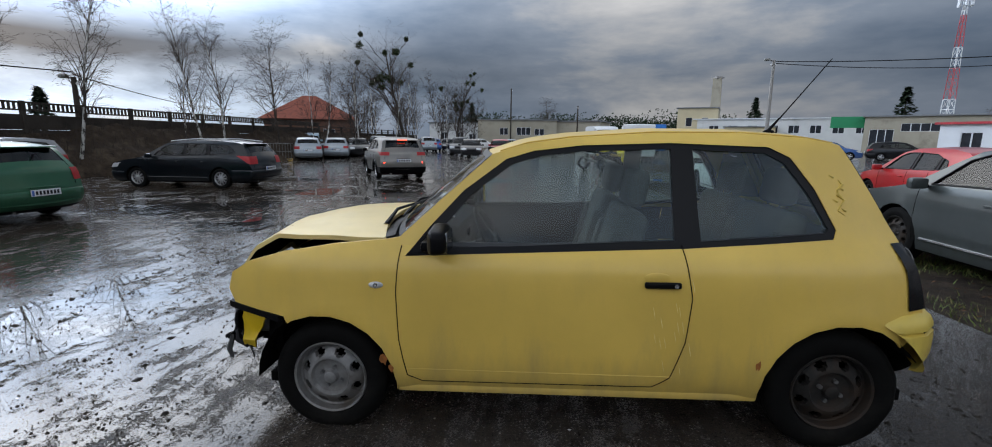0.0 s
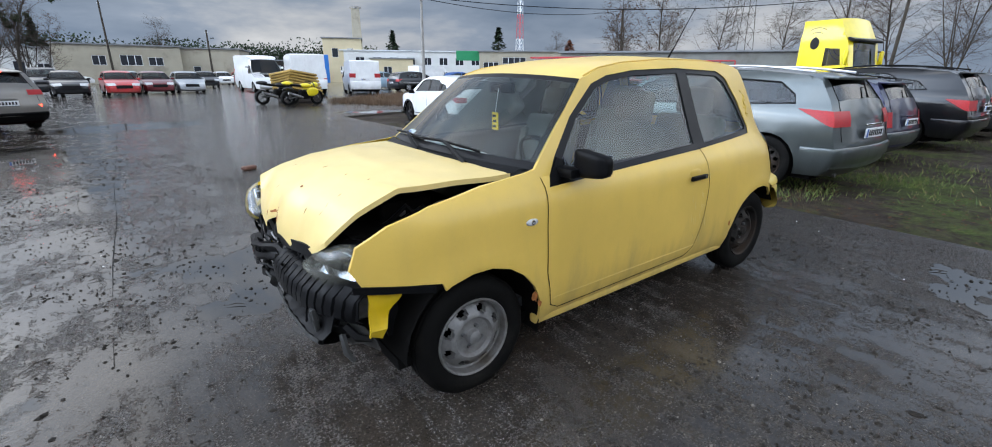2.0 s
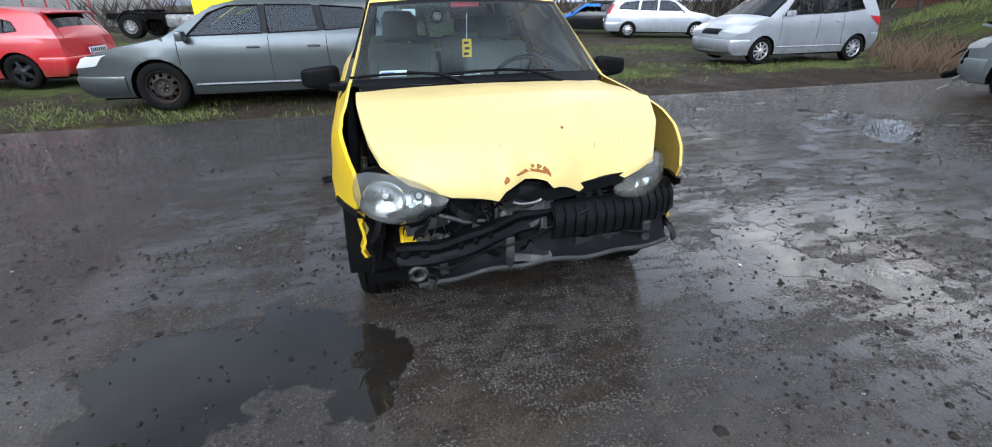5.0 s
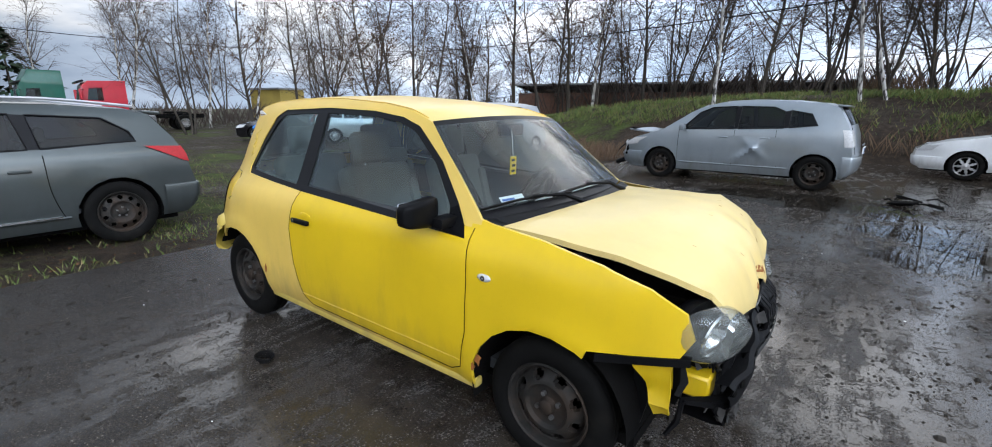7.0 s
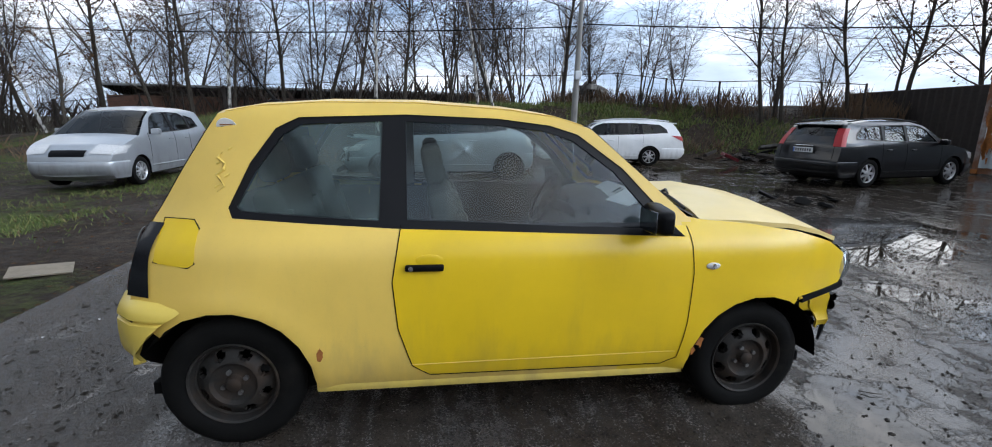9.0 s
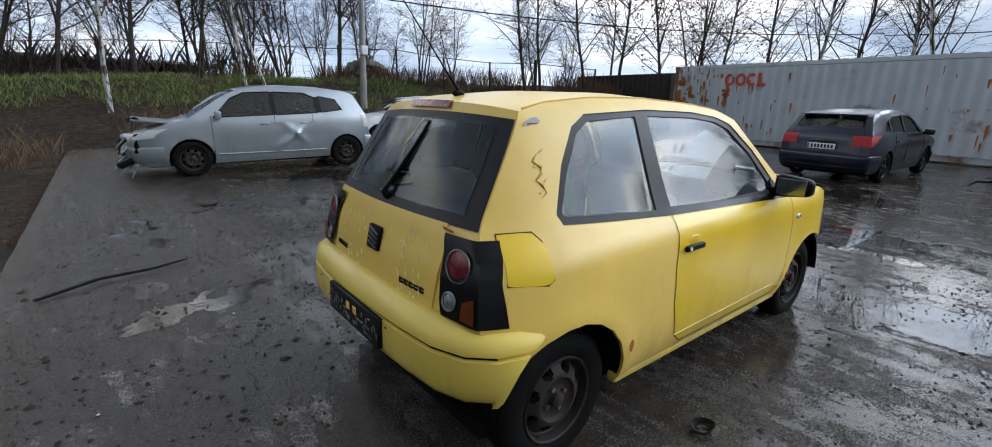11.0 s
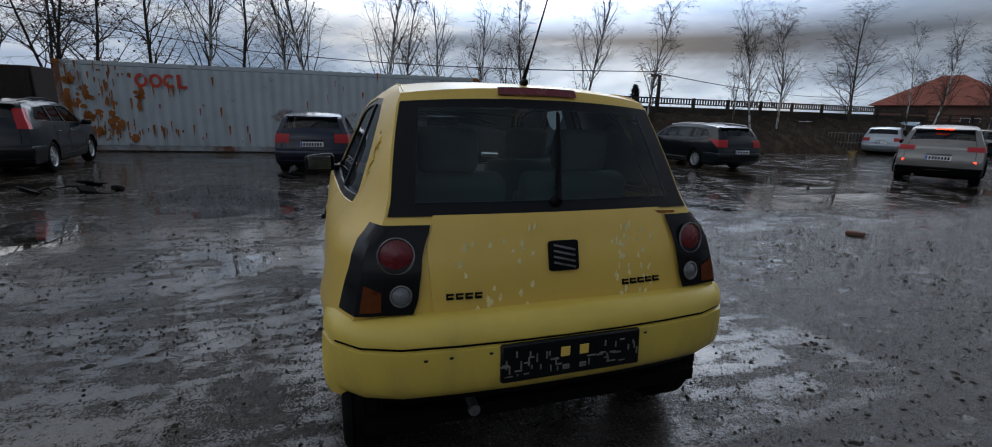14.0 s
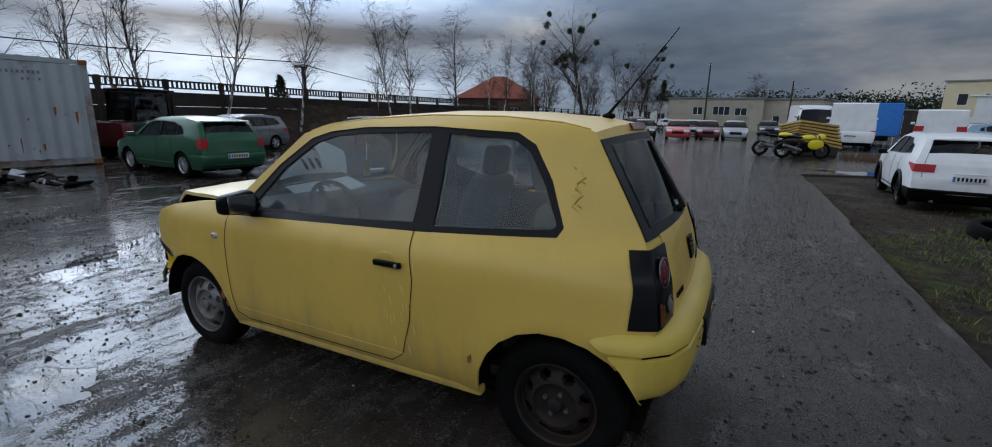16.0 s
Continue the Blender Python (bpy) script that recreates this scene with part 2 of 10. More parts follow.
M["foggy_sheen"] = glass("fogged_sheen_glass", (0.50, 0.62, 0.58), fog=0.30, fog_colour=(0.26, 0.35, 0.34), ior=1.45)
M["rear_glass"] = glass("rear_glass", (0.54, 0.67, 0.69), fog=0.02, fog_colour=(0.20, 0.32, 0.34), ior=1.38)
M["tint"] = glass("dark_glass", (0.26, 0.30, 0.30), ior=1.48)
M["clear_lens"] = glass("clear_lens", (0.84, 0.87, 0.87), 0.06, fog=0.24, fog_colour=(0.52, 0.52, 0.44))
M["clean_lens"] = glass("clean_lens", (0.88, 0.91, 0.90), 0.05, fog=0.32, fog_colour=(0.50, 0.53, 0.50))
M["dark_metal"] = rough_paint("dirty_dark_metal", (0.075, 0.072, 0.07), 0.5, 0.45, 14.0, metal=0.5, bumps=0.3, dirt=(0.03, 0.027, 0.024), dirt_at=(0.45, 0.65))
M["grey_lens"] = rough_paint("grey_lens", (0.14, 0.14, 0.145), 0.25, 0.3, 30.0, bumps=0.1, coat=0.2)
GLASSES = {"window_glass", "windscreen_glass", "fogged_sheen_glass", "rear_glass", "dark_glass", "clear_lens", "clean_lens"}
M["smoke_lens"] = rough_paint("smoked_lens", (0.006, 0.006, 0.007), 0.22, 0.2, 6.0, bumps=0.0, coat=0.0)
M["red_lens"] = rough_paint("red_lens", (0.36, 0.006, 0.010), 0.40, 0.25, 40.0, bumps=0.1, coat=0.0)
M["red_dim"] = rough_paint("dim_red_lens", (0.13, 0.012, 0.016), 0.25, 0.25, 40.0, bumps=0.1, coat=0.1)
M["amber"] = rough_paint("amber_lens", (0.11, 0.026, 0.006), 0.32, 0.3, 40.0, bumps=0.2, coat=0.0)
M["white_lens"] = rough_paint("clear_reversing_lens", (0.5, 0.5, 0.5), 0.2, 0.2, 40.0, bumps=0.2, coat=0.5)
M["seat"] = rough_paint("grey_seat_fabric", (0.115, 0.122, 0.112), 0.9, 0.2, 12.0, bumps=0.4, fine=220.0)
M["seat_dark"] = rough_paint("dark_seat_fabric", (0.06, 0.06, 0.065), 0.9, 0.25, 12.0, bumps=0.4)
M["dash"] = rough_paint("grey_dashboard", (0.055, 0.057, 0.06), 0.7, 0.2, 10.0, bumps=0.2)
M["paper"] = rough_paint("white_paper", (0.75, 0.76, 0.76), 0.8, 0.08, 12.0, bumps=0.0)
M["blue_ink"] = rough_paint("blue_print", (0.06, 0.14, 0.42), 0.6, 0.1, 12.0, bumps=0.0)
M["black_ink"] = rough_paint("black_print", (0.015, 0.015, 0.016), 0.55, 0.1, 12.0, bumps=0.0)
M["plate_white"] = rough_paint("white_plate", (0.66, 0.67, 0.68), 0.4, 0.1, 12.0, bumps=0.0, dirt=(0.3, 0.28, 0.25), dirt_at=(0.55, 0.8))
M["faded"] = rough_paint("faded_sticker", (0.60, 0.42, 0.085), 0.6, 0.3, 30.0, bumps=0.1)
M["plate_relief"] = rough_paint("raised_black_plastic", (0.16, 0.155, 0.13), 0.5, 0.4, 30.0, bumps=0.1)
M["pale_yellow"] = rough_paint("flaked_yellow", (0.80, 0.69, 0.34), 0.6, 0.2, 30.0, bumps=0.1)
for key, colour, metal in (("green", (0.03, 0.115, 0.06), 0.35), ("silver", (0.36, 0.38, 0.40), 0.55), ("pale_blue", (0.27, 0.305, 0.33), 0.55), ("white", (0.74, 0.75, 0.75), 0.0),
                           ("black", (0.005, 0.005, 0.006), 0.1), ("dark_blue", (0.005, 0.008, 0.011), 0.35), ("slate", (0.011, 0.014, 0.028), 0.35), ("grey", (0.17, 0.18, 0.19), 0.5),
                           ("steel", (0.074, 0.085, 0.084), 0.6), ("red", (0.42, 0.012, 0.016), 0.1), ("wine", (0.13, 0.01, 0.016), 0.3), ("blue", (0.03, 0.10, 0.30), 0.3),
                           ("sky_blue", (0.26, 0.38, 0.47), 0.3), ("anthracite", (0.028, 0.029, 0.031), 0.4), ("navy", (0.010, 0.011, 0.036), 0.35), ("beige", (0.16, 0.15, 0.135), 0.45)):
    M[key] = car_paint(key + "_paint", colour, metal, amount=0.75 if max(colour) > 0.2 else 0.4, grime=(0.16, 0.14, 0.11) if max(colour) > 0.2 else (0.028, 0.025, 0.022))

# ---- building helpers ----


def mesh_of(name, bm, mat, smooth=True, bevel=0.0):
    me = bpy.data.meshes.new(name)
    bm.normal_update()
    bm.to_mesh(me)
    bm.free()
    for mt in mat if isinstance(mat, (list, tuple)) else (mat,):
        me.materials.append(mt)
    if smooth:
        me.shade_smooth()
        me.set_sharp_from_angle(angle=radians(38))
    return me


def face_out(bm, ref):
    """Turns every face away from the reference place."""
    bm.normal_update()
    bmesh.ops.reverse_faces(bm, faces=[f for f in bm.faces if f.normal.dot(f.calc_center_median() - ref) < 0])


def part(name, bm, mat, parent, label="", smooth=True, ref=(0, 0, .7)):
    if not isinstance(mat, (list, tuple)) and mat.name in GLASSES:
        face_out(bm, Vector(ref))
    ob = new(name, mesh_of(name, bm, mat, smooth))
    ob.parent = parent
    return tagged(ob, label)


def thing(name, label, category, group="", kind="", at=None):
    ob = new(name)
    ob.empty_display_size = 0.3
    if at is not None:
        ob.matrix_basis = at
    return tagged(ob, label, category, group, kind)


def lone(name, bm, mat, label, category, group="", kind="", smooth=True, at=None):
    ob = new(name, mesh_of(name, bm, mat, smooth))
    if at is not None:
        ob.matrix_basis = at
    return tagged(ob, label, category, group, kind)


def add_box(bm, c, s, rot=None, bevel=0.0, seg=1):
    m = Matrix.Translation(c) @ (rot if rot else Matrix()) @ Matrix.Diagonal((*s, 1))
    r = bmesh.ops.create_cube(bm, size=1, matrix=m)
    if bevel:
        es = list({e for v in r["verts"] for e in v.link_edges})
        bmesh.ops.bevel(bm, geom=es, offset=bevel, segments=seg, affect="EDGES", profile=0.6)
    return bm


def add_cyl(bm, a, b, r0, r1=None, seg=12, caps=True):
    a, b = Vector(a), Vector(b)
    d = b - a
    q = d.to_track_quat("Z", "Y").to_matrix().to_4x4()
    bmesh.ops.create_cone(bm, cap_ends=caps, segments=seg, radius1=r0, radius2=r0 if r1 is None else r1, depth=d.length, matrix=Matrix.Translation((a + b) / 2) @ q)
    return bm


def add_ball(bm, c, s, u=12, v=8, rot=None):
    bmesh.ops.create_uvsphere(bm, u_segments=u, v_segments=v, radius=1, matrix=Matrix.Translation(c) @ (rot if rot else Matrix()) @ Matrix.Diagonal((*s, 1)))
    return bm


def bar(c, s, rot=None, bevel=0.0):
    return add_box(bmesh.new(), c, s, rot, bevel)


def rod(a, b, r0, r1=None, seg=10):
    return add_cyl(bmesh.new(), a, b, r0, r1, seg)


def add_tube(bm, pts, radii, seg=5):
    """A tapered tube along the points."""
    rings = []
    pts = [Vector(p) for p in pts]
    for i, p in enumerate(pts):
        d = (pts[min(i + 1, len(pts) - 1)] - pts[max(i - 1, 0)]).normalized()
        u = d.cross(Vector((0, 0, 1)))
        u = u.normalized() if u.length > 0.05 else d.cross(Vector((0, 1, 0))).normalized()
        w = d.cross(u)
        rings.append([bm.verts.new(p + (u * math.cos(6.2832 * k / seg) + w * math.sin(6.2832 * k / seg)) * radii[i]) for k in range(seg)])
    for a, b in zip(rings, rings[1:]):
        for k in range(seg):
            bm.faces.new((a[k], a[(k + 1) % seg], b[(k + 1) % seg], b[k]))
    return bm


def add_grid(bm, rows):
    """Quads over rows of points; returns the rows of vertices."""
    vs = [[bm.verts.new(p) for p in row] for row in rows]
    for a, b in zip(vs, vs[1:]):
        for i in range(len(a) - 1):
            bm.faces.new((a[i], a[i + 1], b[i + 1], b[i]))
    return vs


def lerp_at(x, xs, ys):
    return float(np.interp(x, xs, ys))


def inside(p, poly):
    x, y = p
    hit = False
    for (x0, y0), (x1, y1) in zip(poly, poly[1:] + poly[:1]):
        if (y0 > y) != (y1 > y) and x < (x1 - x0) * (y - y0) / (y1 - y0) + x0:
            hit = not hit
    return hit


def flat_sheet(outline, step, cuts=()):
    """A sheet in the xz plane with that outline, cut into a grid and along the cut outlines. Each face's index in `tag` tells the cut that it lies in."""
    bm = bmesh.new()
    bm.faces.new([bm.verts.new((x, 0, z)) for x, z in outline])
    xs, zs = [p[0] for p in outline], [p[1] for p in outline]

    def slit(co_, no, box=None):
        if box:
            x0, x1, z0, z1 = box
            fs = [f for f in bm.faces if not (max(v.co.x for v in f.verts) < x0 or min(v.co.x for v in f.verts) > x1 or max(v.co.z for v in f.verts) < z0 or min(v.co.z for v in f.verts) > z1)]
        else:
            fs = list(bm.faces)
        es = {e for f in fs for e in f.edges}
        vs = {v for f in fs for v in f.verts}
        bmesh.ops.bisect_plane(bm, geom=fs + list(es) + list(vs), dist=1e-5, plane_co=co_, plane_no=no)

    x = math.floor(min(xs) / step) * step + step
    while x < max(xs):
        slit((x, 0, 0), (1, 0, 0))
        x += step
    z = math.floor(min(zs) / step) * step + step
    while z < max(zs):
        slit((0, 0, z), (0, 0, 1))
        z += step
    for poly in cuts:
        for a, b in zip(poly, poly[1:] + poly[:1]):
            e = step * 0.05
            slit((a[0], 0, a[1]), (-(b[1] - a[1]), 0, b[0] - a[0]), (min(a[0], b[0]) - e, max(a[0], b[0]) + e, min(a[1], b[1]) - e, max(a[1], b[1]) + e))
    return bm


def take(bm, keep):
    """A copy of bm with only the faces that pass."""
    b2 = bm.copy()
    bmesh.ops.delete(b2, geom=[f for f in b2.faces if not keep(f.calc_center_median())], context="FACES")
    return b2


def arc(cx, cz, r, n=14, a0=0.0, a1=360.0):
    k = n if a1 - a0 >= 359 else n - 1
    return [(cx + r * math.cos(radians(a0 + (a1 - a0) * i / k)), cz + r * math.sin(radians(a0 + (a1 - a0) * i / k))) for i in range(n)]


def shell(bm, depth, inward):
    """Gives open panels a turned-in edge of that depth along the vector."""
    es = [e for e in bm.edges if e.is_boundary]
    r = bmesh.ops.extrude_edge_only(bm, edges=es)
    bmesh.ops.translate(bm, verts=[g for g in r["geom"] if isinstance(g, bmesh.types.BMVert)], vec=Vector(inward) * depth)
    return bm


def shift(bm, f):
    for v in bm.verts:
        v.co = f(v.co)
    return bm


def lathe_y(profile, seg, out=1):
    """A body turned about the y axis: profile of (y, radius)."""
    bm = bmesh.new()
    rows = []
    for y, r in profile:
        rows.append([(r * math.cos(6.28319 * k / seg), y * out, r * math.sin(6.28319 * k / seg)) for k in range(seg)])
    vs = [[bm.verts.new(p) for p in row] for row in rows]
    for a, b in zip(vs, vs[1:]):
        for k in range(seg):
            bm.faces.new((a[k], a[(k + 1) % seg], b[(k + 1) % seg], b[k]) if out > 0 else (b[k], b[(k + 1) % seg], a[(k + 1) % seg], a[k]))
    return bm


def tyre_mesh(r, w, rim, out, seg=36, tread=False):
    h = w / 2
    prof = [(h * 0.80, rim - 0.005), (h * 0.94, rim + 0.012), (h, rim + (r - rim) * 0.45), (h * 0.95, r - 0.028), (h * 0.78, r - 0.006)]
    if tread:
        prof += [(h * 0.60, r), (h * 0.56, r - 0.008), (h * 0.48, r - 0.008), (h * 0.44, r), (h * 0.1, r), (h * 0.06, r - 0.008), (-h * 0.06, r - 0.008), (-h * 0.1, r), (-h * 0.44, r), (-h * 0.48, r - 0.008), (-h * 0.56, r - 0.008), (-h * 0.6, r)]
    else:
        prof += [(h * 0.3, r), (-h * 0.3, r)]
    prof += [(-h * 0.78, r - 0.006), (-h * 0.95, r - 0.028), (-h, rim + (r - rim) * 0.45), (-h * 0.94, rim + 0.012)]
    bm = lathe_y(prof, seg, out)
    if tread:
        for f in list(bm.faces):
            c = f.calc_center_median()
            a = math.atan2(c.z, c.x)
            if abs(c.y) > h * 0.62 and math.hypot(c.x, c.z) > r - 0.03 and int((a + 3.2) / 0.0873) % 2:
                for v in f.verts:
                    k = 0.9965
                    v.co = Vector((v.co.x * k, v.co.y, v.co.z * k))
    return bm


def rim_mesh(r, out, holes=8, style="steel", depth=0.05):
    """A wheel disc about the y axis, with openings; outer side at y=0."""
    bm = bmesh.new()
    seg = holes * 8

    def ring(rr, y):
        return [(rr * math.cos(6.28319 * k / seg), y * out, rr * math.sin(6.28319 * k / seg)) for k in range(seg)]
    if style == "steel":
        prof = [(r, 0.004), (r * 0.975, 0.012), (r * 0.93, 0.006), (r * 0.90, -0.030), (r * 0.86, -0.036), (r * 0.815, -0.026), (r * 0.775, -0.018), (r * 0.645, -0.002), (r * 0.60, 0.004), (r * 0.52, 0.006), (r * 0.46, -0.010), (r * 0.32, -0.018), (r * 0.2, -0.014), (r * 0.15, 0.004), (r * 0.02, 0.008)]
        cuts_ = {5: (3, 4), 6: (2, 3, 4, 5), 7: (3, 4)}
    else:
        prof = [(r, 0.0), (r * 0.965, 0.010), (r * 0.93, 0.0), (r * 0.90, -0.015), (r * 0.66, -0.006), (r * 0.36, 0.002), (r * 0.26, 0.004), (r * 0.18, 0.010), (r * 0.02, 0.012)]
        cuts_ = {3: (1, 2, 3, 4, 5, 6), 4: (2, 3, 4, 5)}
    vs = [[bm.verts.new(p) for p in ring(rr, y)] for rr, y in prof]
    for i, (a, b) in enumerate(zip(vs, vs[1:])):
        for k in range(seg):
            if k % 8 in cuts_.get(i, ()):
                continue
            q = (a[k], b[k], b[(k + 1) % seg], a[(k + 1) % seg])
            bm.faces.new(q if out > 0 else q[::-1])
    shell(bm, 0.03, (0, -out, 0))
    return bm


def wheel(parent, x, y, z, r, w, rim_r, mat, out, holes=8, style="steel", seg=36, tread=False, tilt=0.0, label="", flat=False):
    w0 = new("wheel")
    w0.empty_display_size = 0.2
    w0.parent = parent
    w0.matrix_basis = pose(x, y, z, 0, 0, tilt)
    ty = tyre_mesh(r, w, rim_r, out, seg, tread)
    if flat:
        shift(ty, lambda c: Vector((c.x, c.y, max(c.z, -z + 0.003))))
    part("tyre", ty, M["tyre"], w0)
    hub = bmesh.new()
    d = lathe_y([(w * 0.36, rim_r * 0.98), (w * 0.05, rim_r * 0.90), (-w * 0.3, rim_r * 0.88), (-w * 0.32, 0.02)], max(16, seg // 2), out)
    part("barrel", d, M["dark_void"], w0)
    rm = rim_mesh(rim_r, out, holes, style)
    shift(rm, lambda c: c + Vector((0, out * w * 0.40, 0)))
    part("rim", rm, mat, w0, label)
    cap = lathe_y([(w * 0.40 - 0.006, 0.032), (w * 0.40 + 0.010, 0.030), (w * 0.40 + 0.014, 0.024), (w * 0.40 + 0.015, 0.002)], 14, out)
    part("hub_cap", cap, mat, w0)
    bolts = 4 if holes == 8 else 5
    for k in range(bolts if seg > 24 else 0):
        a = 6.28319 * k / bolts + 0.4
        part("wheel_bolt", rod((0.05 * math.cos(a), out * (w * 0.40 - 0.02), 0.05 * math.sin(a)), (0.05 * math.cos(a), out * (w * 0.40 - 0.001), 0.05 * math.sin(a)), 0.010, seg=6), M["bare_metal"], w0)
    return w0

# ---- ground ----
def bank(x, y):
    """Height of the open ground: the bank behind the yard, the slope under the concrete fence, gentle unevenness."""
    # foot of the bank runs from the mud by the people carriers to the container's end
    foot = lerp_at(x, (-60, -12, -5, 3, 10, 14, 17, 22), (22, 17, 14.2, 14.2, 12.9, 10.6, 9.4, 9.0))
    d = y - foot
    h = 2.05 * max(0.0, min(1.0, d / 4.6)) ** 0.85 * lerp_at(x, (-60, -22, -9, 0), (0, .15, .75, 1))
    rough = .10 * noise.noise((x * .35, y * .35, 0)) + .035 * noise.noise((x * 1.4, y * 1.4, 2)) + .015 * noise.noise((x * 4, y * 4, 5))
    return h + (rough * (1 if h > .02 else .35) if max(abs(x), abs(y)) < 90 else 0) - .075


def spread(lo, hi, near, step, far):
    out = [near[0]]
    while out[-1] < near[1]:
        out.append(out[-1] + step)
    s = step
    a = [near[0]]
    while a[-1] > lo:
        s *= 1.22
        a.append(a[-1] - s)
    s = step
    b = [out[-1]]
    while b[-1] < hi:
        s *= 1.22
        b.append(b[-1] + s)
    return sorted(set(a + out + b))


gm, gt, gp = material("muddy_grass")
v = coords(gt)
patch = noise_at(gt, v, .38, 8.0, .68)
fine_n = noise_at(gt, v, 7.0, 8.0, .7)
tiny = noise_at(gt, v, 55.0, 4.0, .7)
mud = ramp(gt, fine_n, [(.3, (.012, .009, .0065)), (.5, (.036, .025, .017)), (.64, (.062, .043, .029)), (.8, (.11, .08, .055))])
grs = ramp(gt, tiny, [(.3, (.024, .038, .009)), (.5, (.062, .090, .018)), (.72, (.13, .15, .045))])
mask = maths(gt, "ADD", maths(gt, "MULTIPLY", patch, .8), maths(gt, "MULTIPLY", fine_n, .25))
# wheels have churned the verge beside the slab to mud at both ends
gx_ = gt.nodes.new("ShaderNodeSeparateXYZ")
gt.links.new(v, gx_.inputs[0])
churn = maths(gt, "MULTIPLY", maths(gt, "MULTIPLY_ADD", gx_.outputs[0], .6, 3.6, clamp=True), maths(gt, "MULTIPLY_ADD", maths(gt, "ABSOLUTE", maths(gt, "ADD", gx_.outputs[1], 2.0)), .5, -1.8, clamp=True))
mask = maths(gt, "SUBTRACT", mask, maths(gt, "MULTIPLY", churn, .13))
gt.links.new(blend(gt, ramp(gt, mask, [(.52, (0, 0, 0)), (.63, (1, 1, 1))]), mud, grs), gp.inputs["Base Color"])
gt.links.new(ramp(gt, patch, [(.35, (.5, .5, .5)), (.55, (.95, .95, .95))]), gp.inputs["Roughness"])
gp.inputs["Specular IOR Level"].default_value = .18
bump(gt, gp, maths(gt, "MULTIPLY_ADD", fine_n, .8, maths(gt, "MULTIPLY", tiny, .35)), 1.0, .10)
xs, ys = spread(-900, 900, (-26, 24), .55, 0), spread(-900, 900, (-26, 26), .55, 0)
gb = bmesh.new()
add_grid(gb, [[(x, y, bank(x, y)) for y in ys] for x in xs])
ground = lone("ground", gb, gm, "muddy grass ground with a bank behind the yard", "ground", kind="structure")

# wet yard of old concrete and asphalt, with puddles
PUDDLES = [(5.0, 2.3, 2.2, 1.0, 20), (3.8, -.6, .7, 1.5, 14), (4.2, -4.6, 1.7, .9, 20), (6.8, -6.0, 2.0, .8, 30), (5.0, -9.0, 2.6, 1.0, 0), (9.0, -12.0, 3.0, 1.1, 10), (5.4, 6.3, 2.4, .8, -15), (1.2, 6.6, 2.2, .9, -6), (-.8, 5.0, .9, .5, 0), (11.5, 3.6, 2.4, .9, 60),
           (2.4, -13.0, 2.2, 1.3, 20), (-5.0, -14.6, 2.0, .7, 0), (8.0, 9.4, 2.6, .6, -20), (3.2, -7.5, .9, .6, 0), (13.0, -7.6, 2.2, .8, 20), (2.9, 4.4, .8, 1.6, 10), (6.6, .2, 1.2, .7, 40), (1.9, -1.3, .7, .5, 0), (-2.2, 4.2, .5, .16, 80), (-2.05, 2.1, .55, .24, 10), (1.45, 1.75, .6, .35, 10)]
ym, yt, yp = material("wet_concrete")
v = coords(yt)
warp = yt.nodes.new("ShaderNodeTexNoise")
warp.inputs["Scale"].default_value, warp.inputs["Detail"].default_value = 1.25, 8.0
yt.links.new(v, warp.inputs["Vector"])
wv = yt.nodes.new("ShaderNodeVectorMath")
wv.operation = "MULTIPLY_ADD"
yt.links.new(warp.outputs["Color"], wv.inputs[0])
wv.inputs[1].default_value, wv.inputs[2].default_value = (2.6, 2.6, 0), (-1.3, -1.3, 0)
wp_ = yt.nodes.new("ShaderNodeVectorMath")
wp_.operation = "ADD"
yt.links.new(v, wp_.inputs[0])
yt.links.new(wv.outputs[0], wp_.inputs[1])
field = 0.0
for x, y, rx, ry, turn in PUDDLES:
    mpn = yt.nodes.new("ShaderNodeMapping")
    mpn.vector_type = "TEXTURE"
    mpn.inputs["Location"].default_value, mpn.inputs["Rotation"].default_value, mpn.inputs["Scale"].default_value = (x, y, 0), (0, 0, radians(turn)), (rx, ry, 1)
    yt.links.new(wp_.outputs[0], mpn.inputs[0])
    ln_ = yt.nodes.new("ShaderNodeVectorMath")
    ln_.operation = "LENGTH"
    yt.links.new(mpn.outputs[0], ln_.inputs[0])
    field = maths(yt, "MAXIMUM", field, maths(yt, "SUBTRACT", 1.0, ln_.outputs["Value"], clamp=True))
mid = noise_at(yt, v, 1.3, 7.0, .66)
fine_n = noise_at(yt, v, 11.0, 9.0, .72)
grit = noise_at(yt, v, 85.0, 4.0, .7)
ruts = noise_at(yt, coords(yt, (1.3, .22, 1)), 1.6, 6.0, .6)
scrape = noise_at(yt, coords(yt, (5.0, 1.1, 1)), 1.7, 7.0, .65, .4)
big = noise_at(yt, v, .16, 4.0, .6)
lumps = maths(yt, "SUBTRACT", fine_n, .5)
damp = maths(yt, "ADD", maths(yt, "MULTIPLY", field, 1.1), maths(yt, "ADD", maths(yt, "MULTIPLY", ruts, .27), maths(yt, "MULTIPLY", big, .26)))
damp = maths(yt, "SUBTRACT", damp, maths(yt, "MULTIPLY_ADD", lumps, .85, maths(yt, "MULTIPLY", maths(yt, "SUBTRACT", grit, .5), .18)))
pool = ramp(yt, damp, [(.40, (0, 0, 0)), (.49, (1, 1, 1))])
# pale slab on the parking strip, blacker asphalt and mud beyond the joint
px = yt.nodes.new("ShaderNodeSeparateXYZ")
yt.links.new(v, px.inputs[0])
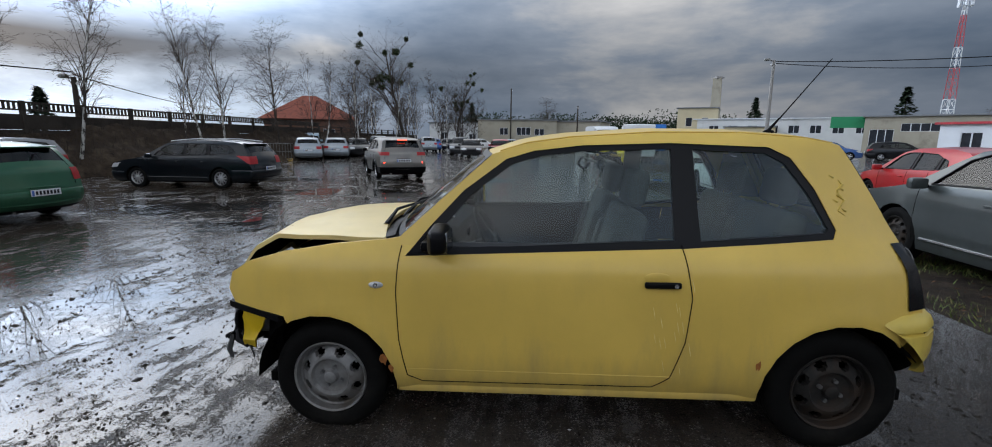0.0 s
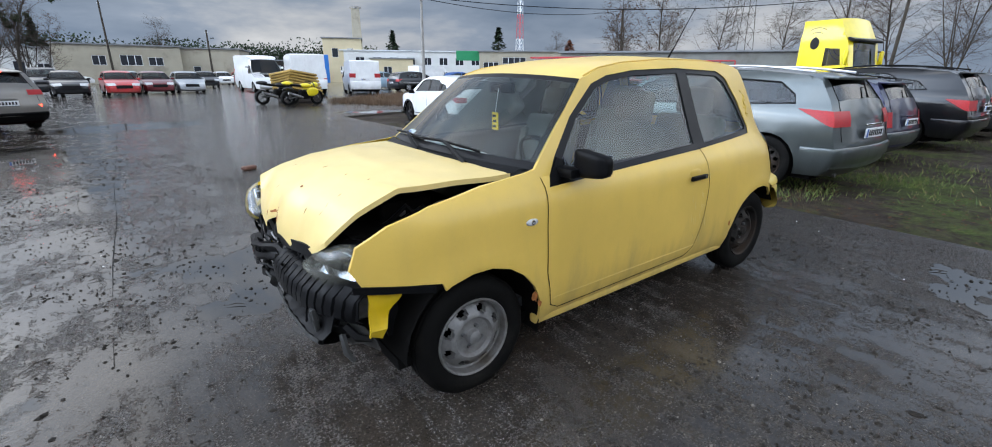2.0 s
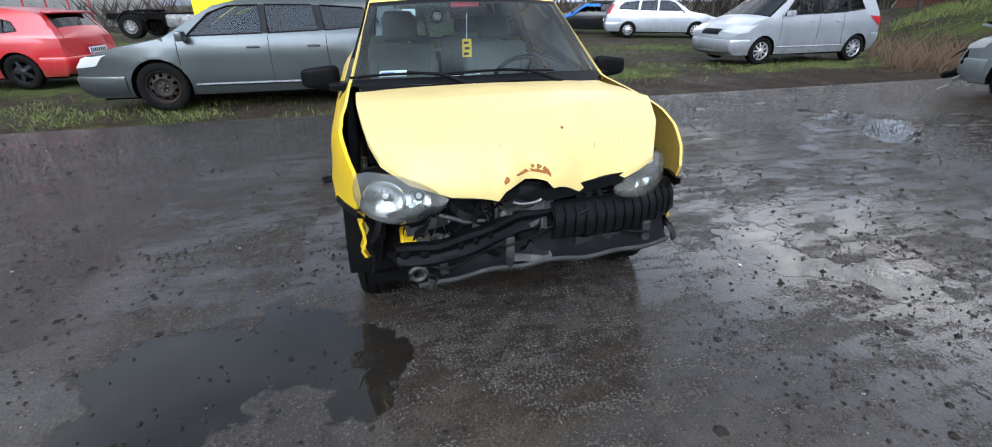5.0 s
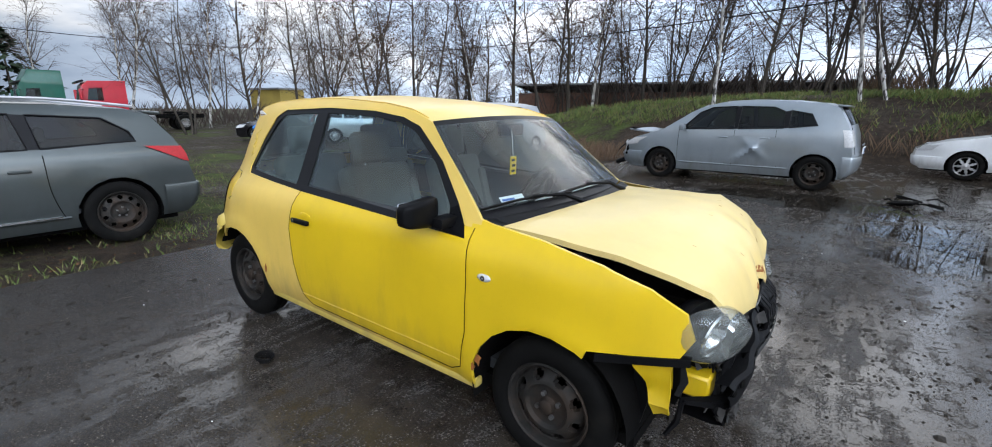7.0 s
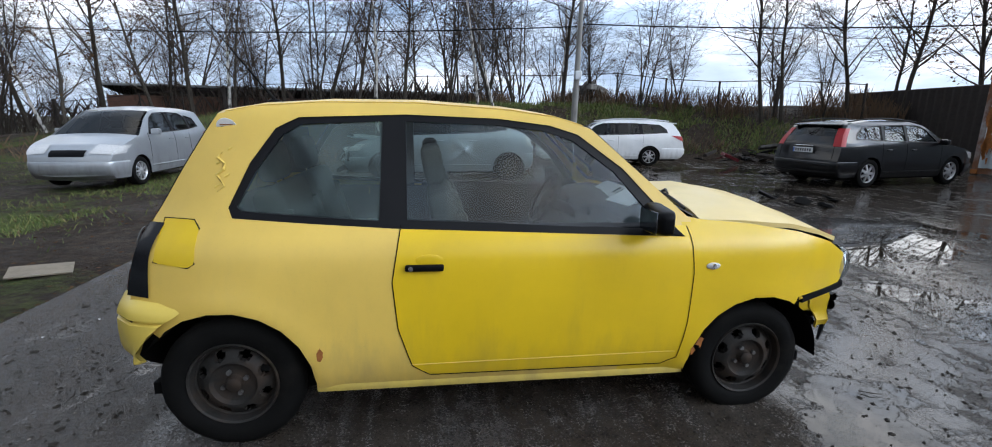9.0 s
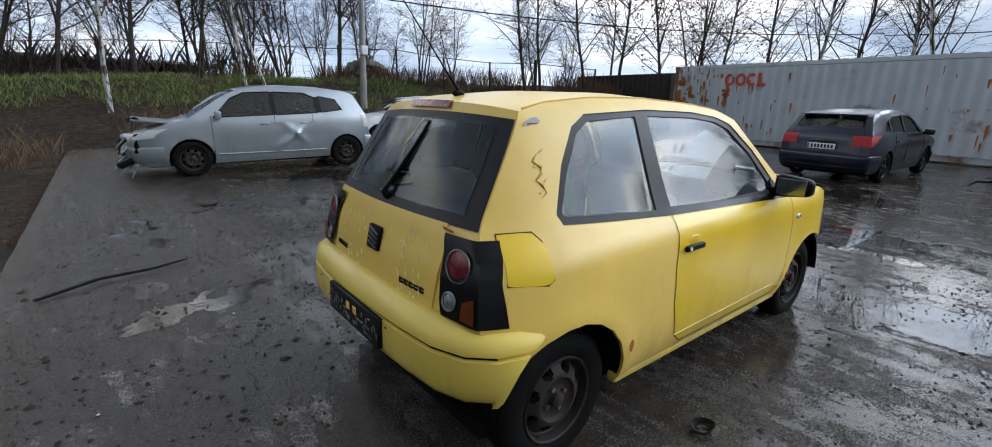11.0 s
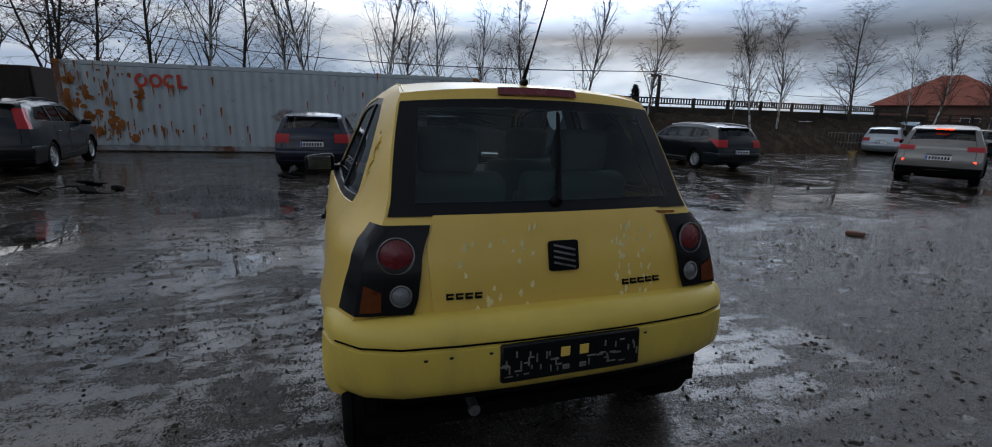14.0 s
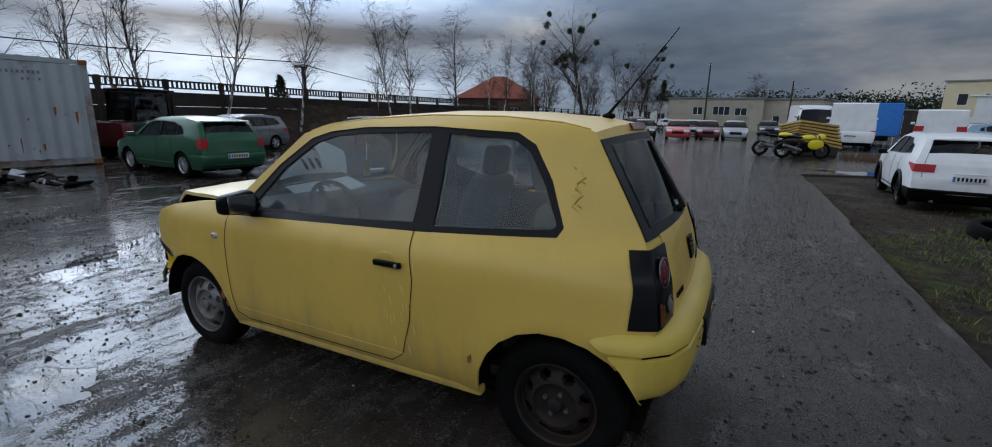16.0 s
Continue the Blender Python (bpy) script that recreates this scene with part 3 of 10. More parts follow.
strip = maths(yt, "MULTIPLY_ADD", maths(yt, "SUBTRACT", 2.5, px.outputs[0]), 3.0, maths(yt, "MULTIPLY", lumps, 3.0), clamp=True)
# a thin film of water lies in the lows between gritty patches
lows = maths(yt, "SUBTRACT", maths(yt, "MULTIPLY_ADD", mid, .55, maths(yt, "MULTIPLY", scrape, .45)), maths(yt, "MULTIPLY_ADD", lumps, maths(yt, "MULTIPLY_ADD", strip, -.22, .50), maths(yt, "MULTIPLY", maths(yt, "SUBTRACT", grit, .5), .55)))
lows = maths(yt, "MULTIPLY_ADD", maths(yt, "SUBTRACT", 1.0, strip), .022, lows)
film = ramp(yt, lows, [(.435, (0, 0, 0)), (.485, (1, 1, 1))])
# the swept slab behind and beside the hatchback carries an even sheet of water
fx_ = yt.nodes.new("ShaderNodeSeparateXYZ")
yt.links.new(v, fx_.inputs[0])
swept = maths(yt, "MAXIMUM", maths(yt, "MULTIPLY_ADD", fx_.outputs[0], -1.2, -1.1, clamp=True), maths(yt, "MULTIPLY", maths(yt, "MULTIPLY_ADD", fx_.outputs[1], -.8, -.9, clamp=True), maths(yt, "MULTIPLY_ADD", fx_.outputs[0], -.8, 2.0, clamp=True)))
even = maths(yt, "MULTIPLY", swept, maths(yt, "MULTIPLY_ADD", fine_n, -.5, maths(yt, "MULTIPLY_ADD", grit, -.7, 1.5), clamp=True))
even = maths(yt, "MULTIPLY", even, maths(yt, "MULTIPLY_ADD", ramp(yt, maths(yt, "MULTIPLY_ADD", mid, .5, maths(yt, "MULTIPLY", scrape, .5)), [(.40, (0, 0, 0)), (.58, (1, 1, 1))]), .35, .75), clamp=True)
film = maths(yt, "MULTIPLY", film, maths(yt, "MULTIPLY_ADD", swept, -.3, 1.0))
film = maths(yt, "MAXIMUM", film, even)
tone = maths(yt, "MULTIPLY_ADD", fine_n, .5, maths(yt, "MULTIPLY", mid, .5))
slab_c = ramp(yt, tone, [(.32, (.011, .0085, .0065)), (.45, (.030, .024, .019)), (.56, (.060, .050, .041)), (.72, (.13, .112, .094))])
tar_c = ramp(yt, tone, [(.32, (.011, .008, .006)), (.45, (.030, .023, .017)), (.56, (.060, .047, .036)), (.72, (.14, .115, .09))])
base = blend(yt, strip, tar_c, slab_c)
mudmask = ramp(yt, maths(yt, "MULTIPLY_ADD", ruts, .6, maths(yt, "MULTIPLY", fine_n, .4)), [(.46, (0, 0, 0)), (.58, (1, 1, 1))])
base = blend(yt, maths(yt, "MULTIPLY", swept, .45), base, (.032, .029, .027))
base = blend(yt, maths(yt, "MULTIPLY", mudmask, .6), base, (.034, .023, .015))
# bedded stones of the worn surface: each pebble has its own tone and stands proud
peb = wire(yt, "ShaderNodeTexVoronoi", Scale=95.0, Randomness=1.0)
yt.links.new(v, peb.inputs["Vector"])
bedded = maths(yt, "SUBTRACT", 1.0, maths(yt, "MULTIPLY", peb.outputs["Distance"], 1.35), clamp=True)
psep = yt.nodes.new("ShaderNodeSeparateColor")
yt.links.new(peb.outputs["Color"], psep.inputs[0])
stone_c = ramp(yt, psep.outputs[0], [(.0, (.010, .008, .006)), (.55, (.045, .036, .028)), (.85, (.14, .115, .09)), (.97, (.36, .32, .27))])
bare = maths(yt, "MULTIPLY", ramp(yt, bedded, [(.45, (0, 0, 0)), (.62, (1, 1, 1))]), maths(yt, "SUBTRACT", 1.0, maths(yt, "MULTIPLY", film, .75)))
base = blend(yt, maths(yt, "MULTIPLY", bare, .75), base, stone_c)
speck = ramp(yt, grit, [(.58, (0, 0, 0)), (.64, (1, 1, 1))])
base = blend(yt, maths(yt, "MULTIPLY", speck, .34), base, (.20, .17, .14))
pits = ramp(yt, grit, [(.38, (1, 1, 1)), (.46, (0, 0, 0))])
base = blend(yt, maths(yt, "MULTIPLY", pits, .6), base, (.007, .006, .005))
base = blend(yt, maths(yt, "MULTIPLY", film, .25), base, (.020, .0165, .013))
yt.links.new(blend(yt, pool, base, (.016, .013, .010)), yp.inputs["Base Color"])
wetr = ramp(yt, film, [(0, (.30, .30, .30)), (.4, (.12, .12, .12)), (1, (.03, .03, .03))])
yt.links.new(blend(yt, pool, wetr, (.02, .02, .02)), yp.inputs["Roughness"])
yp.inputs["Specular IOR Level"].default_value = .62
yp.inputs["IOR"].default_value = 1.40
calm = maths(yt, "MULTIPLY", maths(yt, "SUBTRACT", 1.0, maths(yt, "MULTIPLY", pool, .985)), maths(yt, "SUBTRACT", 1.0, maths(yt, "MULTIPLY", film, .945)))
clod = noise_at(yt, v, 34.0, 5.0, .6)
hgt = maths(yt, "ADD", maths(yt, "MULTIPLY_ADD", fine_n, .6, maths(yt, "MULTIPLY", grit, .8)), maths(yt, "MULTIPLY_ADD", scrape, .4, maths(yt, "MULTIPLY_ADD", bedded, .45, maths(yt, "MULTIPLY", clod, .9))))
ripple = maths(yt, "MULTIPLY", maths(yt, "MULTIPLY_ADD", fine_n, .16, maths(yt, "MULTIPLY", clod, .10)), maths(yt, "MULTIPLY_ADD", pool, -.95, 1.0))
bump(yt, yp, maths(yt, "MULTIPLY_ADD", hgt, calm, maths(yt, "MULTIPLY", ripple, swept)), .6, .014)
yb = bmesh.new()
edge = []
for y in np.arange(-13.2, 14.6, .25):
    edge.append((-3.22 + .012 * noise.noise((0, y * 2, 1)) - (.05 if -11 < y < -6 else 0), y))
ring = edge + [(-2.0, 14.9), (3.5, 14.6), (9.5, 12.6), (13.2, 9.6), (15.6, 7.6), (16.2, 0), (16.4, -8), (16.0, -20), (16.0, -40), (16.0, -70), (-40, -72), (-40, -17.5), (-14, -16.2), (-7, -14.6)]
top = [yb.verts.new((x, y, 0)) for x, y in ring]
low_ = [yb.verts.new((x, y, -.16)) for x, y in ring]
yb.faces.new(top)
for i in range(len(ring)):
    j = (i + 1) % len(ring)
    yb.faces.new((top[j], top[i], low_[i], low_[j]))
bmesh.ops.recalc_face_normals(yb, faces=yb.faces)
yard = lone("pavement", yb, ym, "wet dark concrete yard with puddles and grit", "pavement", kind="structure", smooth=False)
jm = M["tyre"]
for a, b in (((2.49, -.4), (2.62, -15.8)), ((-3.2, -5.7), (2.5, -6.0)), ((-3.2, 10.2), (3.0, 10.0))):
    jb = bmesh.new()
    n = 40
    pts_ = [Vector((a[0] + (b[0] - a[0]) * k / n, a[1] + (b[1] - a[1]) * k / n, 0)) for k in range(n + 1)]
    side_ = Vector((b[1] - a[1], a[0] - b[0], 0)).normalized()
    add_grid(jb, [[p + side_ * (.03 * noise.noise((p.x * .7, p.y * .7, 4)) + w * .0016 + .006 * noise.noise((p.x * 3, p.y * 3, w))) + Vector((0, 0, .0042)) for p in pts_] for w in (-1, 1)])
    face_out(jb, Vector((0, 0, -50)))
    jo = part("slab_joint", jb, jm, yard, "dark joint between concrete slabs", smooth=False)

# ---- the damaged yellow hatchback ----
hatch = thing("small_hatchback", "yellow three-door hatchback with smashed front and missing bumper", "car", at=pose(0, 0, 0, 0, 1.0, 0))


def side_y(x, z):
    """Half width of the body at a place on its side."""
    y = lerp_at(z, (.20, .27, .32, .42, .60, .75, .84, .885, .93, 1.0, 1.2, 1.33, 1.385, 1.42, 1.45), (.735, .77, .788, .802, .806, .802, .790, .770, .725, .690, .608, .557, .525, .485, .44))
    if x > 1.15:
        y *= 1 - 0.13 * min(1.3, ((x - 1.15) / 0.5)) ** 2
    if x < -0.7 and z > 0.62:
        k = min(1.0, (z - 0.62) / 0.4)
        y *= 1 - 0.071 * k * ((-0.7 - x) / 0.6) ** 2
    if x < -1.15:
        y *= 1 - 0.132 * ((-1.15 - x) / 0.4) ** 2
    # flared lips round the wheels
    for hx in (1.16, -1.16):
        d = math.hypot(x - hx, z - 0.275)
        if d < 0.43:
            y += 0.012 * (1 - abs(d - 0.36) / 0.07) if abs(d - 0.36) < 0.07 else 0
    return y


SIDE = [(1.625, .632), (1.662, .70), (1.632, .785), (1.52, .85), (1.35, .898), (1.10, .935), (.86, .955), (.80, .965), (.62, 1.125), (.375, 1.338), (.22, 1.385), (.0, 1.412), (-.4, 1.432), (-.8, 1.425),
        (-1.08, 1.40), (-1.215, 1.368), (-1.36, 1.12), (-1.455, .95), (-1.505, .80), (-1.525, .66), (-1.52, .58), (-1.40, .50), (-1.2, .245), (1.2, .245), (1.34, .602)]
ARCH_F, ARCH_R = arc(1.16, .275, .338, 22), arc(-1.16, .275, .338, 22)
DOOR = [(.785, .93), (.802, .73), (.796, .50), (.765, .325), (.70, .288), (-.355, .292), (-.43, .345), (-.485, .52), (-.505, .72), (-.47, .94)]
LIGHTS = [(.762, .888), (.66, 1.012), (.51, 1.17), (.31, 1.315), (.18, 1.352), (-.05, 1.376), (-.45, 1.384), (-.89, 1.362), (-.98, 1.315), (-1.075, 1.175), (-1.15, 1.0), (-1.13, .962), (-.50, .925)]
GLASS_F = [(.63, .918), (.615, .99), (.47, 1.155), (.285, 1.288), (.16, 1.326), (-.05, 1.348), (-.452, 1.355), (-.445, .957)]
GLASS_Q = [(-.548, 1.353), (-.875, 1.334), (-.955, 1.288), (-1.045, 1.155), (-1.117, 1.005), (-1.10, .988), (-.558, .954)]
FLAP = [(-1.405, .955), (-1.275, .955), (-1.25, .925), (-1.25, .80), (-1.275, .785), (-1.42, .795)]

for side in (1, -1):
    cuts = [ARCH_F, ARCH_R, LIGHTS, DOOR] + ([FLAP] if side < 0 else [])
    sheet = flat_sheet(SIDE, 0.045, cuts)
    skin = lambda c, o=0.0: Vector((c.x, side * (side_y(c.x, c.z) + o), c.z))
    off = lambda c: inside((c.x, c.z), ARCH_F) or inside((c.x, c.z), ARCH_R) or inside((c.x, c.z), LIGHTS)
    isdoor = lambda c: not off(c) and inside((c.x, c.z), DOOR)
    isflap = lambda c: side < 0 and inside((c.x, c.z), FLAP)

    def panel(keep, o=0.0, turn=0.014):
        b = take(sheet, keep)
        if side > 0:
            bmesh.ops.reverse_faces(b, faces=b.faces)
        shift(b, lambda c: skin(c, o))
        return shell(b, turn, (0, -side, 0))
    # the paler quarter and wing are faded, the door keeps its colour
    wing = part("front_wing", panel(lambda c: not off(c) and not isdoor(c) and c.x > 0.5 and c.z < 0.97 - (0.8 - min(c.x, 0.8))), M["yellow"] if side > 0 else M["yellow_fresh"], hatch, "dented yellow front wing")
    part("rear_quarter", panel(lambda c: not off(c) and not isdoor(c) and not isflap(c) and not (c.x > 0.5 and c.z < 0.97 - (0.8 - min(c.x, 0.8)))), M["yellow"], hatch, "scuffed yellow body side")
    door = part("door", panel(isdoor, 0.001), M["yellow"] if side > 0 else M["yellow_fresh"], hatch, "closed yellow door with a rubbing crease")
    if side < 0:
        flap = part("fuel_flap", panel(isflap, 0.002), M["yellow_fresh"], hatch, "brighter yellow fuel flap")
        part("flap_gap", add_tube(bmesh.new(), [(x, -(side_y(x, z) + .001), z) for x, z in FLAP + FLAP[:1]], [.003] * (len(FLAP) + 1), 4), M["black_plastic"], flap)
    # black frame with its two panes
    fr = flat_sheet([p for p in LIGHTS], 0.06, [GLASS_F, GLASS_Q])
    pane = lambda c: inside((c.x, c.z), GLASS_F) or inside((c.x, c.z), GLASS_Q)
    frm = take(fr, lambda c: not pane(c))
    if side > 0:
        bmesh.ops.reverse_faces(frm, faces=frm.faces)
    shift(frm, lambda c: skin(c, -0.006))
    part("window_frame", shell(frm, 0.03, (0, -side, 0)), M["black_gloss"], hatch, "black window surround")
    # both panes carry mist and a painted sky sheen in one film
    for nm, poly, mt in (("side_window", GLASS_F, M["glass"]), ("quarter_window", GLASS_Q, M["glass"] if side > 0 else M["foggy_sheen"])):
        g = take(fr, lambda c, p=poly: inside((c.x, c.z), p))
        if side > 0:
            bmesh.ops.reverse_faces(g, faces=g.faces)
        shift(g, lambda c: skin(c, -0.013))
        gp = part(nm, g, mt, hatch, "misted glass with reflected sky in its film colour")
    # thin shut lines
    sl = bmesh.new()
    for a, b in list(zip(DOOR, DOOR[1:]))[0:9]:
        n = max(2, int(math.dist(a, b) / 0.04))
        for i in range(n):
            p, q = [(a[0] + (b[0] - a[0]) * k / n, a[1] + (b[1] - a[1]) * k / n) for k in (i, i + 1)]
            d = Vector((q[0] - p[0], 0, q[1] - p[1])).normalized()
            nrm = Vector((-d.z, 0, d.x)) * 0.0022
            quad = []
            for (u, w), s in ((p, 1), (q, 1), (q, -1), (p, -1)):
                quad.append(sl.verts.new(Vector((u, side * (side_y(u, w) + 0.0025), w)) + nrm * s))
            sl.faces.new(quad)
    part("shut_line", sl, M["dark_void"], hatch, smooth=False)
    # crease above the sill
    cr = bmesh.new()
    add_tube(cr, [(x, side * (side_y(x, .352) + .0005), .352 + 0.006 * math.sin(x)) for x in np.linspace(-.44, .76, 26)], [0.0022] * 26, 4)
    part("crease", cr, M["yellow"], door)
    # handle with its recess
    hx = -.375
    rec = add_ball(bmesh.new(), (hx + .02, side * (side_y(hx, .80) - .002), .803), (.062, .006, .030), 18, 10)
    part("handle_recess", rec, M["yellow_fresh"] if side < 0 else M["yellow"], door)
    hd = add_box(bmesh.new(), (hx, side * (side_y(hx, .79) + .016), .782), (.155, .020, .027), bevel=.009, seg=3)
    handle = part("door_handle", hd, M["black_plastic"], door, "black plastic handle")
    part("lock", rod((hx - .055, side * .82, .782), (hx - .055, side * (side_y(hx, .79) + .028), .782), .010), M["chrome"], handle)
    # repeater lamp
    rp = add_ball(bmesh.new(), (.892, side * (side_y(.892, .765) + .002), .762), (.034, .010, .016), 16, 8)
    rep = part("side_repeater", rp, M["white_lens"], wing, "clear oval indicator")
    part("bulb_bezel", lathe_y([(.004, .013), (.012, .011), (.013, .003)], 12, side), M["chrome"], rep).matrix_basis = pose(.892, side * side_y(.892, .765), .762)
    # mirror
    mr = add_box(bmesh.new(), (.600, side * .850, .980), (.112, .198, .13), bevel=.042, seg=4)
    shift(mr, lambda c: Vector((c.x - max(0, c.x - .60) * (.9 * abs(abs(c.y) - .850) / .1), c.y, .980 + (c.z - .980) * (1 - .28 * max(0, (abs(c.y) - .785) / .16)))))
    mir = part("door_mirror", mr, M["black_plastic"], hatch, "black plastic door mirror")
    part("mirror_arm", add_box(bmesh.new(), (.640, side * .752, .940), (.08, .12, .045), bevel=.015, seg=2), M["black_plastic"], mir)
    part("mirror_glass", add_box(bmesh.new(), (.543, side * .848, .980), (.005, .15, .092), bevel=.002), M["mirror_face"], mir)
    part("sail_panel", shift(shell(take(flat_sheet([(.76, .892), (.655, 1.0), (.625, .985), (.635, .915)], .06), lambda c: True), .01, (0, 1, 0)), lambda c: Vector((c.x, side * (side_y(c.x, c.z) + .004 - abs(c.y)), c.z))), M["black_plastic"], mir)
    # sill underside and wheel houses
    part("sill", add_box(bmesh.new(), (0, side * .742, .247), (1.66, .05, .045), bevel=.015, seg=2), M["yellow"] if side > 0 else M["yellow_mid"], hatch)
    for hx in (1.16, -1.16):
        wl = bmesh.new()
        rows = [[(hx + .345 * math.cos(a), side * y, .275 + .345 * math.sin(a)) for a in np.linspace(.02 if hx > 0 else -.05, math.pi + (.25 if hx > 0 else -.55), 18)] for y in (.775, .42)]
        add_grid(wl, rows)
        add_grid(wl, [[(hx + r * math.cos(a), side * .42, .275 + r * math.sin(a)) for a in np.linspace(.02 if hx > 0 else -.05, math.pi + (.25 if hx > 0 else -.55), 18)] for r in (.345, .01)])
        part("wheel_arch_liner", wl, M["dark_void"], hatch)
    wheel(hatch, 1.163, side * .672, .272, .278, .165, .182, M["steel_rim"] if side > 0 else M["rusty_rim"], side, 8, "steel", 48, True, 0, "grimy steel rim", True)
    wheel(hatch, -1.163, side * .672, .272, .286, .165, .182, M["rusty_rim"], side, 8, "steel", 48, True, 0, "dark rusty steel rim")

# roof
RAIL = [(.375, 1.338), (.22, 1.385), (.0, 1.412), (-.4, 1.432), (-.8, 1.425), (-1.08, 1.40), (-1.215, 1.368)]
RX, RZ = [p[0] for p in RAIL][::-1], [p[1] for p in RAIL][::-1]
rows = []
for x in np.linspace(.375, -1.215, 36):
    z = lerp_at(x, RX, RZ)
    w = side_y(x, z)
    e = min(1, (.375 - x) / .25) * .5 + .5
    rows.append([(x + (.055 if x > .36 else .055 * max(0, 1 - (.375 - x) / .3)) * (1 - s * s) - (.055 * max(0, 1 - (x + 1.215) / .2)) * (1 - s * s), s * w, z + .030 * e * (1 - abs(s) ** 2.4)) for s in np.linspace(1, -1, 19)])
rf = bmesh.new()
add_grid(rf, rows)
bmesh.ops.reverse_faces(rf, faces=rf.faces)
part("roof", rf, M["yellow"], hatch, "yellow roof with water drops")
for side in (1, -1):
    gt = bmesh.new()
    add_tube(gt, [(x, side * (side_y(x, lerp_at(x, RX, RZ)) - .012), lerp_at(x, RX, RZ) + .0045) for x in np.linspace(.34, -1.19, 24)], [.0035] * 24, 5)
    part("roof_gutter", gt, M["yellow"], hatch)
# aerial
ar = new("aerial")
ar.parent = hatch
ar.matrix_basis = pose(-1.135, 0.0, 1.425)
tagged(ar, "tilted black roof aerial")
part("aerial_whip", rod((-.05, 0, .08), (-.30, 0, .40), .0042, .0026, 6), M["black_plastic"], ar)
part("aerial_base", add_ball(bmesh.new(), (0, 0, .008), (.034, .015, .017), 14, 8), M["black_plastic"], ar)
part("aerial_rod", rod((0, 0, .02), (-.052, 0, .085), .009, .006, 8), M["black_plastic"], ar)

# windscreen: black border with its pane


def screen_point(u, s, o=0.0):
    a, b = Vector((.80, side_y(.80, .965) - .006, .960)), Vector((.378, side_y(.375, 1.338) - .004, 1.338))
    p = a.lerp(b, u)
    return Vector((p.x + (.115 - .055 * u) * (1 - s * s) + o * .66, p.y * s, p.z + (.012 + .012 * u) * (1 - s * s) + o * .75))


ws = bmesh.new()
add_grid(ws, [[screen_point(u, s, .003) for s in np.linspace(1, -1, 21)] for u in np.linspace(.07, .945, 9)])
wsp = part("windscreen", ws, M["windscreen"], hatch, "wet windscreen")
fr = bmesh.new()
for u0, u1, s0, s1 in ((0, .075, -1, 1), (.94, 1, -1, 1), (.0, 1, .94, 1), (0, 1, -1, -.94)):
    add_grid(fr, [[screen_point(u, s, .001) for s in np.linspace(s1, s0, 13)] for u in np.linspace(u0, u1, 8)])
part("windscreen_frame", fr, M["black_gloss"], wsp, "black rubber surround")
for y0, y1, yw in ((.36, -.26, .12), (-.12, -.66, -.40)):
    wp = new("wiper")
    wp.parent = hatch
    pts = [screen_point(.06 + .03 * math.sin(i / 8 * 3), (y0 + (y1 - y0) * i / 8) / .66, .022) for i in range(9)]
    bl = bmesh.new()
    add_tube(bl, pts, [.007] * 9, 5)
    part("wiper_blade", bl, M["black_plastic"], wp)
    am = bmesh.new()
    base = Vector((.96, y0 + .03, .965))
    add_tube(am, [base, base.lerp(pts[4], .5) + Vector((.02, 0, .03)), pts[4] + Vector((.004, 0, .008))], [.014, .009, .007], 6)
    part("wiper_arm", am, M["black_plastic"], wp)
# cowl under the screen
cw_ = bmesh.new()
add_grid(cw_, [[(x + .085 * (1 - s * s), s * (.665 - .03 * k), z) for s in np.linspace(1, -1, 15)] for k, x, z in ((0, .83, .968), (1, .90, .945), (2, .98, .915), (3, 1.02, .88))])
part("cowl", cw_, M["black_plastic"], hatch, "black plastic scuttle")

# buckled bonnet
EDGE_L = ((0, .5, .62, .8, 1.0), (.885, 1.33, 1.44, 1.61, 1.757), (.640, .632, .624, .575, .495), (.945, .958, .962, .885, .790))
EDGE_R = ((0, .3, .6, .8, 1.0), (.885, 1.12, 1.38, 1.55, 1.675), (-.672, -.670, -.652, -.632, -.598), (.945, .940, .915, .880, .838))
MIDDLE = ((0, .2, .4, .6, .75, .88, .95, 1.0), (.985, 1.16, 1.34, 1.52, 1.63, 1.728, 1.768, 1.792), (0, 0, 0, 0, 0, 0, 0, 0), (.978, .992, .992, .958, .915, .860, .815, .768))


